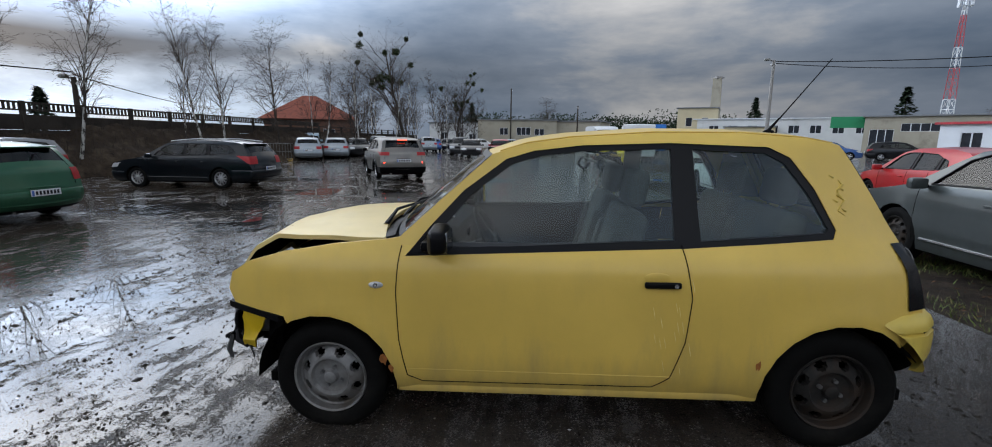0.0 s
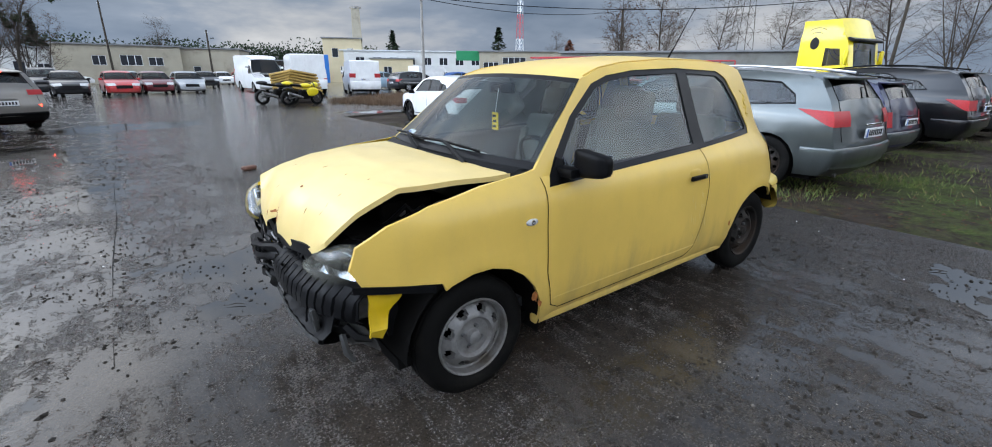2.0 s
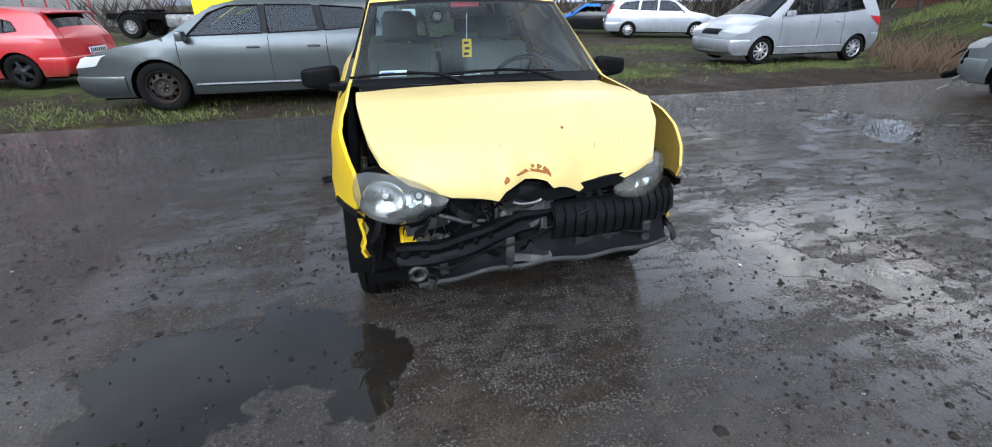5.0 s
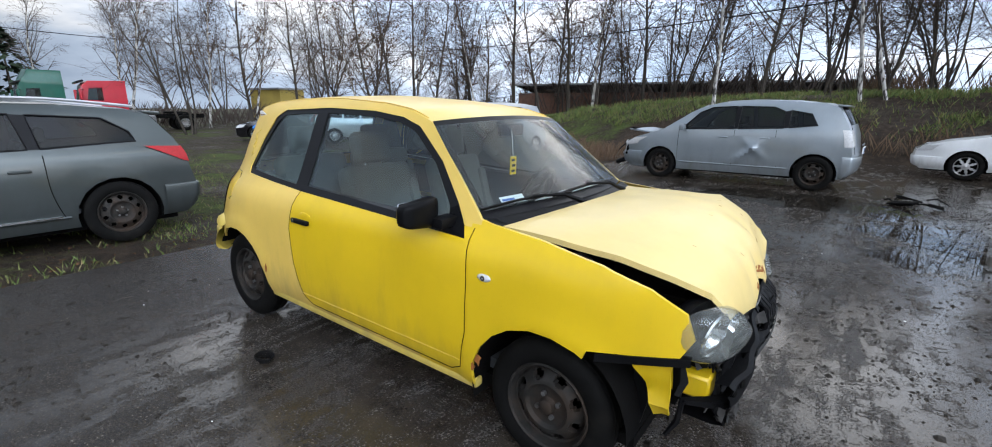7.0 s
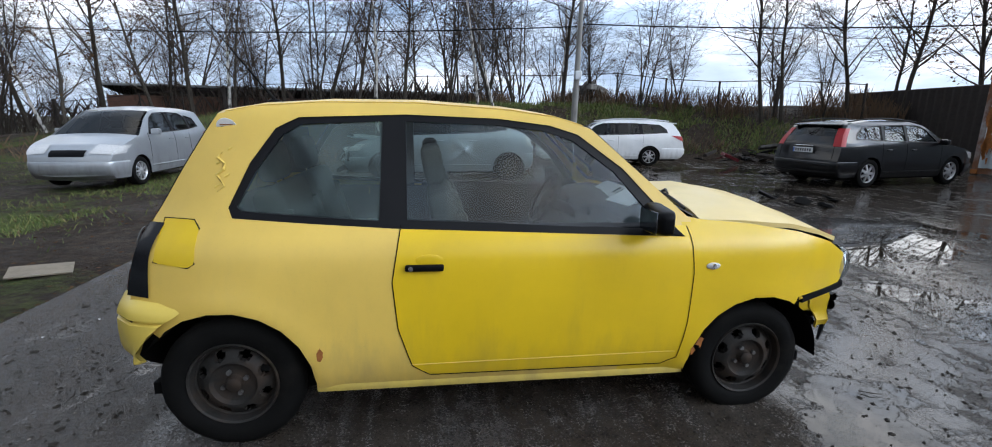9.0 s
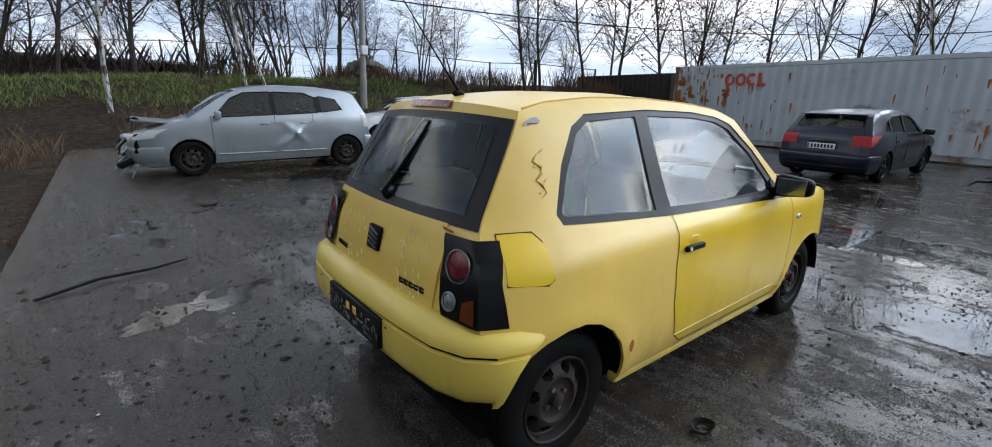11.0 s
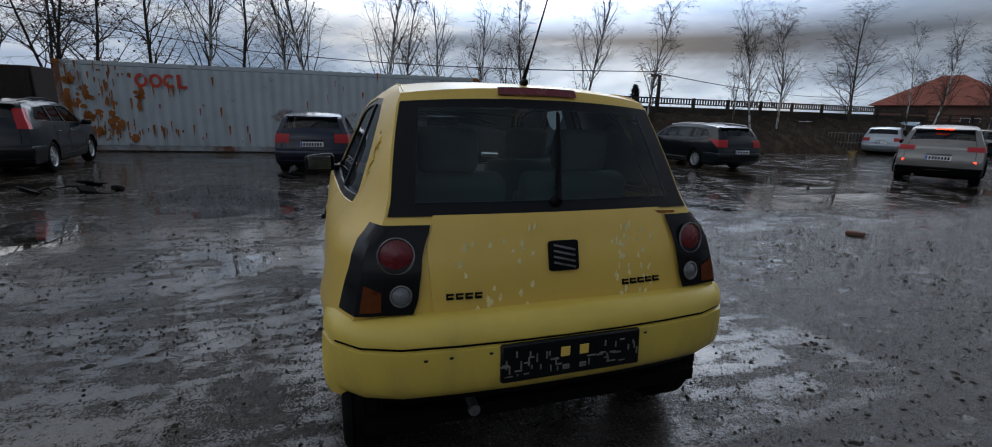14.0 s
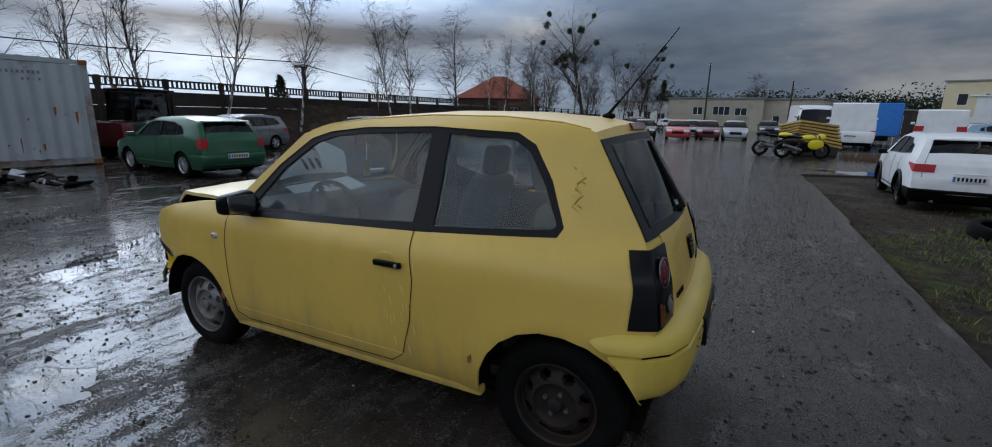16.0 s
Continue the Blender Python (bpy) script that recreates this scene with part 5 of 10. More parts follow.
for i in range(56):
    y, z = random.choice((random.uniform(.12, .46), random.uniform(-.44, -.22))), random.uniform(.66, .92)
    fl = bmesh.new()
    c = rear_point(z, y / .74, .0085)
    ring = [fl.verts.new(c + Vector((0, random.uniform(.3, 1) * .010 * math.cos(a), random.uniform(.4, 1.6) * .014 * math.sin(a)))) for a in np.linspace(0, 6.28, 9)[:-1]]
    fl.faces.new(ring)
    part("flaked_patch", fl, M["pale_yellow"], gate)
for side in (1, -1):
    lp = new("tail_lamp")
    lp.parent = hatch
    tagged(lp, "smoked tail lamp with round red light")
    b = bmesh.new()
    rows = []
    for z in np.linspace(.662, .938, 12):
        k = (z - .662) / .276
        s0 = .728 + .006 * k + .06 * max(0, abs(k - .5) * 2 - .7)
        row = [rear_point(z, side * s, .016) for s in np.linspace(s0, 1.0, 7)]
        xe, we = row[-1].x, abs(row[-1].y)
        row[-1] = Vector((xe + .006, side * (we + .002), z))
        for d in (.03, .06, .09 - .05 * k):
            x = xe + .016 + d
            row.append(Vector((x, side * (side_y(x, z) + .007), z)))
        rows.append(row)
    add_grid(b, rows)
    if side > 0:
        bmesh.ops.reverse_faces(b, faces=b.faces)
    part("lamp_cover", b, M["smoke_lens"], lp, "smoked black lens")

    def disc(z, s, r, mt, nm, o=.017, lab=""):
        c = rear_point(z, side * s, o)
        m_ = Matrix.Translation(c) @ pose(0, 0, 0, 0, 10, math.degrees(math.atan2(-(rear_point(z, side * s + .03, o).x - rear_point(z, side * s - .03, o).x), rear_point(z, side * s + .03, o).y - rear_point(z, side * s - .03, o).y)))
        dd = bmesh.new()
        add_grid(dd, [[m_ @ Vector((-.012 * (1 - (rr / r) ** 2), rr * math.cos(a), rr * math.sin(a))) for a in np.linspace(0, 6.2832, 25)] for rr in (r, r * .7, r * .35, .001)])
        bmesh.ops.reverse_faces(dd, faces=dd.faces)
        o_ = part(nm, dd, mt, lp, lab)
        rg = bmesh.new()
        add_tube(rg, [m_ @ Vector((-.004, r * 1.03 * math.cos(a), r * 1.03 * math.sin(a))) for a in np.linspace(0, 6.2832, 25)], [.0035] * 25, 5)
        part("lamp_ring", rg, M["bare_metal"], o_)
    disc(.846, .858, .056, M["red_dim"], "red_light", lab="dim red round light")
    disc(.722, .81, .032, M["grey_lens"], "reversing_light", lab="clear round light")
    aw = bmesh.new()
    tri = [rear_point(.674, side * .89, .0185), rear_point(.674, side * .985, .0185), rear_point(.76, side * .985, .0185), rear_point(.735, side * .90, .0185)]
    aw.faces.new([aw.verts.new(p) for p in (tri if side < 0 else tri[::-1])])
    part("amber_light", aw, M["amber"], lp, "amber indicator")

PLAN = [(-1.29, .802), (-1.40, .800), (-1.50, .772), (-1.585, .695), (-1.635, .57), (-1.655, .38), (-1.665, .20), (-1.668, 0)]
PLAN = PLAN + [(x, -y) for x, y in PLAN[-2::-1]]


def plan_normal(i):
    a, b = Vector(PLAN[max(i - 1, 0)]), Vector(PLAN[min(i + 1, len(PLAN) - 1)])
    d = (b - a).normalized()
    return Vector((d.y, -d.x))


def bumper_rows(section, skip=0):
    rows = []
    for d, z in section:
        row = []
        for i, (x, y) in enumerate(PLAN):
            if i < skip or i >= len(PLAN) - skip:
                continue
            n = plan_normal(i)
            if n.dot(Vector((x + .6, y))) < 0:
                n = -n
            lift = .018 * (1 - abs(y) / .8) if z > .64 else 0
            x = min(x, -1.16 - math.sqrt(max(0, .365 ** 2 - (z - .275) ** 2)))   # follows the wheel opening
            row.append((x + n.x * d, y + n.y * d, z + lift))
        rows.append(row)
    return rows


bp = bmesh.new()
add_grid(bp, bumper_rows([(-.16, .652), (-.085, .652), (-.04, .645), (-.012, .628), (0, .60), (.002, .583), (-.012, .577), (-.012, .569), (.004, .563), (.006, .52), (.004, .46), (-.004, .425), (-.02, .40), (-.05, .385)]))
bumper = part("rear_bumper", bp, M["yellow_mid"], hatch, "scuffed yellow rear bumper")
gv = bmesh.new()
add_tube(gv, [Vector(p) for p in bumper_rows([(-.008, .573)], 2)[0]], [.003] * (len(PLAN) - 4), 5)
part("bumper_groove", gv, M["dark_void"], bumper)
bp = bmesh.new()
add_grid(bp, bumper_rows([(-.035, .395), (-.05, .375), (-.08, .345), (-.12, .32), (-.22, .31)], 3))
part("bumper_valance", bp, M["black_plastic"], bumper, "black lower valance")
pf = add_box(bmesh.new(), (-1.672, .0, .505), (.022, .52, .13), rot=pose(0, 0, 0, 0, 3, 0), bevel=.006)
holder = part("plate_holder", pf, M["black_gloss"], bumper, "empty black number plate holder")
for i in range(44):
    y, z = random.choice((random.uniform(-.25, -.05), random.uniform(.05, .25))), random.uniform(.46, .55)
    s_ = (.003, random.uniform(.012, .04), .005) if random.random() < .5 else (.003, .005, random.uniform(.012, .03))
    part("embossed_bar", bar((-1.686 + .052 * (.505 - z), y, z), s_), M["plate_relief"], holder, smooth=False)
for y in (.035, -.035):
    part("holder_gap", bar((-1.6855, y, .527), (.003, .034, .034), bevel=.001), M["yellow"], holder)
    part("holder_clip", bar((-1.687, y * .9, .472), (.004, .026, .018), bevel=.002), M["plate_relief"], holder)
for y in (.29, .42, .5, -.29):
    part("bumper_mark", bar((-1.672 + .02 * abs(y), y, .545), (.004, .012, .006)), M["black_ink"], bumper)
# floor pan and exhaust
part("floor_pan", bar((0, 0, .235), (3.0, 1.36, .05)), M["dark_void"], hatch)
part("tank", add_box(bmesh.new(), (-1.05, 0, .30), (.5, .8, .14), bevel=.04), M["dark_void"], hatch)
part("exhaust", rod((-1.52, .30, .25), (-1.2, .30, .25), .022), M["bare_metal"], hatch)
# faded shapes left by stickers on the quarters
for side in (1, -1):
    dr = bmesh.new()
    cpts = [(-1.185 - .018 * math.sin(k * 1.9), 1.215 - .022 * k) for k in range(8)]
    add_tube(dr, [(x, side * (side_y(x, z) + .0005), z) for x, z in cpts], [.002, .0075, .006, .008, .006, .005, .004, .0015], 6)
    for x, z in ((-1.165, 1.225), (-1.205, 1.17), (-1.17, 1.12), (-1.205, 1.08)):
        add_tube(dr, [(x, side * (side_y(x, z) + .0005), z), (x + .02, side * (side_y(x + .02, z + .012) + .0005), z + .012)], [.006, .002], 5)
    part("sticker_ghost", dr, M["faded"], hatch, "faded outline of a removed sticker")
st = lathe_y([(.0, .040), (.0015, .039), (.0017, .001)], 24, -1)
rs_ = part("round_sticker", st, M["paper"], hatch, "round white sticker with small print")
rs_.matrix_basis = Matrix.Translation((-1.175, -(side_y(-1.175, 1.335) + .001), 1.315)) @ pose(0, 0, 0, 24, 0, 0)
for k in range(3):
    part("print_bar", bar((0, -.0025, .012 - .010 * k), (.05 - .008 * k, .001, .004)), M["rust"] if k == 0 else M["black_ink"], rs_)
for i in range(14):
    x, z = random.uniform(-.6, -.35), random.uniform(.35, .75)
    w_ = bmesh.new()
    add_tube(w_, [(x + .004 * k, side_y(x, z + .02 * k) + .0006, z + .02 * k) for k in range(4)], [.0004, .0012, .001, .0003], 4)
    part("scratch", w_, M["pale_yellow"], hatch)
for hx, hz, r in ((.87, .40, .02), (.84, .36, .014), (-.80, .42, .018)):
    for side in (1, -1):
        rp = bmesh.new()
        ring = [rp.verts.new((hx + r * math.cos(a) * random.uniform(.4, 1.2), side * (side_y(hx, hz) + .003), hz + r * 1.6 * math.sin(a) * random.uniform(.4, 1.2))) for a in np.linspace(0, 6.28, 10)[:-1]]
        rp.faces.new(ring)
        part("rust_spot", rp, M["rust"], hatch)

# cabin
part("cabin_floor", bar((-.25, 0, .30), (2.2, 1.30, .05)), M["dash"], hatch)
db = bmesh.new()
prof = [(.90, .93), (.80, .945), (.66, .93), (.58, .90), (.55, .82), (.60, .70), (.66, .50)]
add_grid(db, [[(x + .04 * (1 - (y / .64) ** 2), y, z + (.03 * math.exp(-((y - .33) / .16) ** 2) if .6 < x < .75 else 0)) for y in np.linspace(-.655, .655, 15)] for x, z in prof])
dashb = part("dashboard", db, M["dash"], hatch, "dark grey dashboard")
for y in (-.42, .42, .0):
    part("air_vent", add_box(bmesh.new(), (.565, y, .865), (.02, .14, .05), bevel=.008), M["black_plastic"], dashb)
sw = new("steering_wheel")
sw.parent = hatch
sw.matrix_basis = pose(.40, .335, .88, 0, -62, 0)
tagged(sw, "black steering wheel")
part("wheel_rim", add_tube(bmesh.new(), [(.18 * math.cos(a), .18 * math.sin(a), 0) for a in np.linspace(0, 6.2832, 33)], [.014] * 33, 8), M["black_plastic"], sw)
part("wheel_hub", add_ball(bmesh.new(), (0, 0, -.01), (.075, .07, .03), 14, 8), M["black_plastic"], sw)
for a in (20, 160, 270):
    part("spoke", rod((0, 0, -.01), (.17 * math.cos(radians(a)), .17 * math.sin(radians(a)), 0), .014), M["black_plastic"], sw)
part("column", rod((.42, .335, .86), (.62, .335, .78), .04), M["black_plastic"], hatch)


def car_seat(x, y, w, head=True, mat="seat", parent=hatch, back=True):
    s = new("front_seat" if head else "rear_seat")
    s.parent = parent
    s.matrix_basis = pose(x, y, .32)
    part("seat_cushion", add_box(bmesh.new(), (.22, 0, .14), (.50, w, .16), rot=pose(0, 0, 0, 0, -6, 0), bevel=.05, seg=3), M[mat], s)
    part("seat_back", add_box(bmesh.new(), (-.11, 0, .45), (.13, w * .96, .60), rot=pose(0, 0, 0, 0, -16, 0), bevel=.055, seg=3), M[mat], s)
    for k in ((-1, 1) if back else ()):
        part("bolster", add_box(bmesh.new(), (-.06, k * w * .42, .43), (.10, .07, .44), rot=pose(0, 0, 0, 0, -16, 0), bevel=.03, seg=2), M[mat], s)
    if head:
        hr = part("headrest", add_box(bmesh.new(), (-.215, 0, .84), (.095, .25, .185), rot=pose(0, 0, 0, 0, -10, 0), bevel=.045, seg=3), M[mat], s)
        for k in (-.06, .06):
            part("headrest_post", rod((-.185, k, .70), (-.205, k, .80), .006), M["chrome"], hr)
    return s


for y in (.345, -.345):
    car_seat(-.12, y, .50)
for y in (.30, -.30):
    rs2 = car_seat(-.86, y, .54, True)
    rs2.name = "rear_seat"
for side in (1, -1):
    dc = bmesh.new()
    add_grid(dc, [[(x, side * (side_y(x, z) - .055), z) for x in np.linspace(-.76, .70, 10)] for z in (.30, .50, .70, .86, .915)])
    add_grid(dc, [[(x, side * (side_y(x, z) - .055), z) for x in np.linspace(-1.12, -.76, 4)] for z in (.66, .80, .915)])
    part("door_lining", dc, M["dash"], hatch)
    part("lining_rail", add_tube(bmesh.new(), [(x, side * (side_y(x, .915) - .035), .925) for x in np.linspace(-.40, .60, 8)], [.018] * 8, 6), M["dash"], hatch)
    bpz = bmesh.new()
    add_grid(bpz, [[(x, side * (side_y(x, z) - .03), z) for x in (-.56, -.45)] for z in (.9, 1.05, 1.2, 1.35)])
    part("pillar_lining", bpz, M["seat"], hatch)
    cp = bmesh.new()
    add_grid(cp, [[(x, side * (side_y(x, z) - .03), z) for x in np.linspace(-1.10 - .0 * z, lerp_at(z, GZ, GX) + .04, 4)] for z in (1.0, 1.1, 1.2, 1.3)])
    part("pillar_lining", cp, M["seat"], hatch)
hl_ = bmesh.new()
add_grid(hl_, [[(x, s * (side_y(x, lerp_at(x, RX, RZ)) - .03), lerp_at(x, RX, RZ) - .012 + .02 * (1 - s * s)) for s in np.linspace(1, -1, 9)] for x in np.linspace(.36, -1.2, 12)])
part("headlining", hl_, M["seat"], hatch)
part("parcel_shelf", bar((-1.20, 0, .915), (.36, 1.10, .02)), M["dash"], hatch)
part("boot_trim", bar((-1.40, 0, .78), (.04, 1.0, .28)), M["dash"], hatch)
mi = part("interior_mirror", add_box(bmesh.new(), (.44, 0, 1.285), (.03, .22, .065), bevel=.015, seg=2), M["black_plastic"], hatch, "black interior mirror")
af = part("air_freshener", bar((.475, -.02, 1.095), (.004, .055, .10)), M["yellow_fresh"], hatch, "yellow card air freshener")
for k in range(3):
    part("print_bar", bar((.479, -.02 + random.uniform(-.008, .008), 1.125 - .03 * k), (.002, .03, .014)), M["black_ink"], af)
part("freshener_string", rod((.455, -.012, 1.28), (.474, -.02, 1.145), .0015), M["paper"], af)
# papers behind the screen
pl_ = part("loose_plate", bar((.78, .10, .962), (.13, .50, .004), rot=pose(0, 0, 0, 0, -28, 4)), M["plate_white"], hatch, "loose number plate and papers on the dashboard")
for k in range(7):
    part("plate_bar", bar((.79, .26 - .055 * k, .968), (.06, .026, .003), rot=pose(0, 0, 0, 0, -28, 4)), M["black_ink"], pl_)
pp = part("paper", bar((.76, -.14, .965), (.16, .22, .003), rot=pose(0, 0, 0, 0, -24, 14)), M["paper"], pl_, "white paper sheet")
sk = bmesh.new()
add_grid(sk, [[screen_point(u, s, -.004) for s in (-.80, -.70, -.60)] for u in (.10, .17)])
skp = part("sticker", sk, M["paper"], hatch, "small white and blue registration sticker")
sk = bmesh.new()
add_grid(sk, [[screen_point(u, s, -.001) for s in (-.79, -.74, -.69)] for u in (.125, .145)])
part("sticker_bar", sk, M["blue_ink"], skp)

# ---- parked vehicles ----
# side outlines: x as a share of the length from the front, z as a share of the height
STYLES = {
    "hatch": dict(
        top=[(.03, .13), (.005, .19), (.0, .30), (.006, .40), (.03, .475), (.10, .55), (.19, .605), (.265, .645), (.37, .83), (.43, .925), (.52, .985), (.63, 1.0), (.78, .985), (.89, .945), (.925, .90), (.965, .735), (.985, .63), (.992, .50), (1.0, .38), (.998, .24), (.97, .15)],
        screen=(7, 9), back=(14, 15), panes=[[(.335, .66), (.415, .86), (.47, .915), (.555, .925), (.56, .675)], [(.58, .675), (.575, .925), (.70, .91), (.745, .87), (.745, .695)], [(.765, .70), (.765, .86), (.80, .83), (.825, .72)]]),
    "estate": dict(
        top=[(.03, .14), (.005, .20), (.0, .31), (.006, .41), (.03, .49), (.10, .565), (.19, .615), (.255, .655), (.345, .83), (.40, .925), (.49, .985), (.60, 1.0), (.76, .99), (.89, .955), (.925, .92), (.965, .745), (.982, .63), (.99, .50), (1.0, .38), (.997, .24), (.97, .16)],
        screen=(7, 9), back=(14, 15), panes=[[(.32, .67), (.385, .86), (.44, .92), (.525, .93), (.53, .685)], [(.548, .685), (.545, .93), (.68, .925), (.695, .70)], [(.715, .70), (.705, .92), (.83, .895), (.875, .80), (.885, .73)]]),
    "suv": dict(
        top=[(.03, .17), (.005, .24), (.0, .36), (.006, .45), (.02, .53), (.09, .60), (.19, .645), (.25, .675), (.345, .85), (.40, .935), (.49, .985), (.60, 1.0), (.77, .985), (.89, .95), (.925, .91), (.965, .745), (.985, .64), (.992, .50), (1.0, .40), (.998, .28), (.97, .19)],
        screen=(7, 9), back=(14, 15), panes=[[(.325, .685), (.39, .87), (.44, .925), (.53, .935), (.535, .70)], [(.553, .70), (.55, .935), (.68, .92), (.715, .87), (.72, .715)], [(.74, .72), (.74, .86), (.80, .83), (.84, .735)]]),
    "mpv": dict(
        top=[(.03, .13), (.005, .19), (.0, .29), (.006, .38), (.02, .45), (.08, .535), (.15, .59), (.205, .63), (.33, .85), (.40, .94), (.49, .985), (.60, 1.0), (.77, .985), (.89, .95), (.93, .91), (.97, .72), (.985, .62), (.992, .50), (1.0, .38), (.998, .24), (.97, .15)],
        screen=(7, 9), back=(14, 15), panes=[[(.30, .645), (.375, .85), (.43, .915), (.535, .93), (.54, .665)], [(.558, .665), (.555, .93), (.69, .92), (.735, .87), (.74, .685)], [(.76, .69), (.757, .885), (.835, .845), (.865, .72)]]),
    "van": dict(
        top=[(.03, .10), (.005, .15), (.0, .24), (.006, .31), (.02, .36), (.06, .42), (.10, .455), (.135, .475), (.215, .72), (.265, .86), (.33, .95), (.45, .985), (.80, 1.0), (.96, .99), (.985, .965), (.99, .60), (.993, .50), (.995, .40), (1.0, .28), (.998, .16), (.97, .10)],
        screen=(7, 9), back=(14, 15), panes=[[(.17, .50), (.235, .70), (.32, .71), (.325, .50)]]),
}

SHEETS = {}


def parked(name, label, style, length, height, width, paint, at, base=None, front=.19, wheelbase=.60, wheel_r=.31, rim="alloy", rim_style="alloy", holes=5, fine=True, tail="red_lens", tail_shape="wide",
           rails=False, clad=False, tint="tint", plate=True, category="car", group="", low_paint=None, seats=True, open_bonnet=False, rear_up=.45, tail_z=(.50, .62)):
    """A parked vehicle: skin cut open for windows and wheels, panes, wheels, lamps, mirrors, plates and trim. Front towards +x."""
    st = STYLES[style]
    car = thing(name, label, category, group, at=at)
    L, H, W = length, height, width / 2
    X = lambda u: L * (.5 - u)
    outline = [(X(u), H * v) for u, v in st["top"]]
    axles = [X(front), X(front + wheelbase)]
    ar = wheel_r * 1.13
    zh = wheel_r

    def wide(x, z):
        v = z / H
        y = W * lerp_at(v, (.12, .2, .32, .48, .58, .66, .72, .92, .965, 1.0), (.93, .975, .998, 1.0, .985, .955, .905, .765, .715, .64))
        k = max(0.0, (x - X(.14)) / (L * .14))
        y *= 1 - .15 * min(1.2, k) ** 2
        k = max(0.0, (X(.80) - x) / (L * .2))
        y *= 1 - (.075 if style != "van" else .02) * min(1.2, k) ** 2
        if style == "van":
            y = max(y, W * .93) if v > .3 and x < X(.3) else y
        for ax in axles:
            d = abs(math.hypot(x - ax, z - zh) - ar - .015)
            if d < .05:
                y += .010 * (1 - d / .05)
        return y
    archs = [arc(ax, zh, ar, 18) for ax in axles]
    panes = [[(X(u), H * v) for u, v in p] for p in st["panes"]]
    step = .075 if fine else .12
    key = (style, length, height, width, front, wheelbase, wheel_r, fine)
    if key not in SHEETS:
        SHEETS[key] = flat_sheet(outline, step, archs + panes)
    sheet = SHEETS[key]
    hole = lambda c: any(inside((c.x, c.z), p) for p in archs + panes)
    skin = bmesh.new()
    tmp = bpy.data.meshes.new("tmp")
    for side in (1, -1):
        b = take(sheet, lambda c: not hole(c))
        if side > 0:
            bmesh.ops.reverse_faces(b, faces=b.faces)
        shift(b, lambda c: Vector((c.x, side * wide(c.x, c.z), c.z)))
        b.to_mesh(tmp)
        b.free()
        skin.from_mesh(tmp)
    # over the top, from the front's foot to the back's foot
    rim_pts = []
    for a, b in zip(outline, outline[1:]):
        n = max(1, int(math.dist(a, b) / step + .5))
        rim_pts += [((a[0] + (b[0] - a[0]) * k / n, a[1] + (b[1] - a[1]) * k / n)) for k in range(n)]
    rim_pts.append(outline[-1])
    marks = [0]
    for a, b in zip(outline, outline[1:]):
        marks.append(marks[-1] + math.dist(a, b))
    def crown(i, p):
        q0, q1 = Vector(rim_pts[max(i - 1, 0)]), Vector(rim_pts[min(i + 1, len(rim_pts) - 1)])
        d = (q1 - q0).normalized()
        nrm = Vector((-d.y, d.x))
        c = Vector((0.0, H * .4))
        if nrm.dot(Vector(p) - c) < 0:
            nrm = -nrm
        v = p[1] / H
        bow = (.075 if p[0] < 0 else .10) if abs(nrm.x) > .8 else (.05 if abs(nrm.x) > .4 else .025)
        if style == "van" and p[0] < 0:
            bow = .015
        return nrm, bow * (W / .85)
    lens = [0]
    for a, b in zip(rim_pts, rim_pts[1:]):
        lens.append(lens[-1] + math.dist(a, b))
    ns = 13

    def over(i, s, o=0.0):
        p = rim_pts[i]
        nrm, bow = crown(i, p)
        w = wide(*p)
        k = (1 - abs(s) ** 2.2) * bow + o
        return Vector((p[0] + nrm.x * k, w * s, p[1] + nrm.y * k))

    def span(a, b):
        return [i for i, l in enumerate(lens) if marks[a] - 1e-4 <= l <= marks[b] + 1e-4]
    scr, bck = span(*st["screen"]), span(*st["back"])
    sgrid = np.linspace(1, -1, ns)
    vs = [[skin.verts.new(over(i, s)) for s in sgrid] for i in range(len(rim_pts))]
    for i in range(len(vs) - 1):
        for k in range(ns - 1):
            smid = (sgrid[k] + sgrid[k + 1]) / 2
            opening = (scr[0] <= i < scr[-1] and abs(smid) < .93) or (bck[0] <= i < bck[-1] and abs(smid) < .86 and style != "van")
            if not opening:
                skin.faces.new((vs[i][k + 1], vs[i][k], vs[i + 1][k], vs[i + 1][k + 1]))
    bmesh.ops.remove_doubles(skin, verts=skin.verts, dist=.0012)
    bmesh.ops.recalc_face_normals(skin, faces=skin.faces)
    bpy.data.meshes.remove(tmp)
    body = part("body", skin, M[paint], car)
    for side in (1, -1):
        for p in panes:
            g = flat_sheet(p, .2)
            if side > 0:
                bmesh.ops.reverse_faces(g, faces=g.faces)
            shift(g, lambda c: Vector((c.x, side * (wide(c.x, c.z) - .008), c.z)))
            part("side_window", g, M[tint], car)
        # black frame round the panes
        fr = bmesh.new()
        for p in panes:
            add_tube(fr, [(x, side * (wide(x, z) + .001), z) for x, z in p + p[:1]], [.011] * (len(p) + 1), 4)
        part("window_trim", fr, M["black_gloss"], car)
        # black pillars join the panes into one band
        for pa, pb in zip(panes, panes[1:]) if fine else ():
            ea = sorted(sorted(pa)[:2], key=lambda q_: q_[1])
            eb = sorted(sorted(pb)[-2:], key=lambda q_: q_[1])
            pil = bmesh.new()
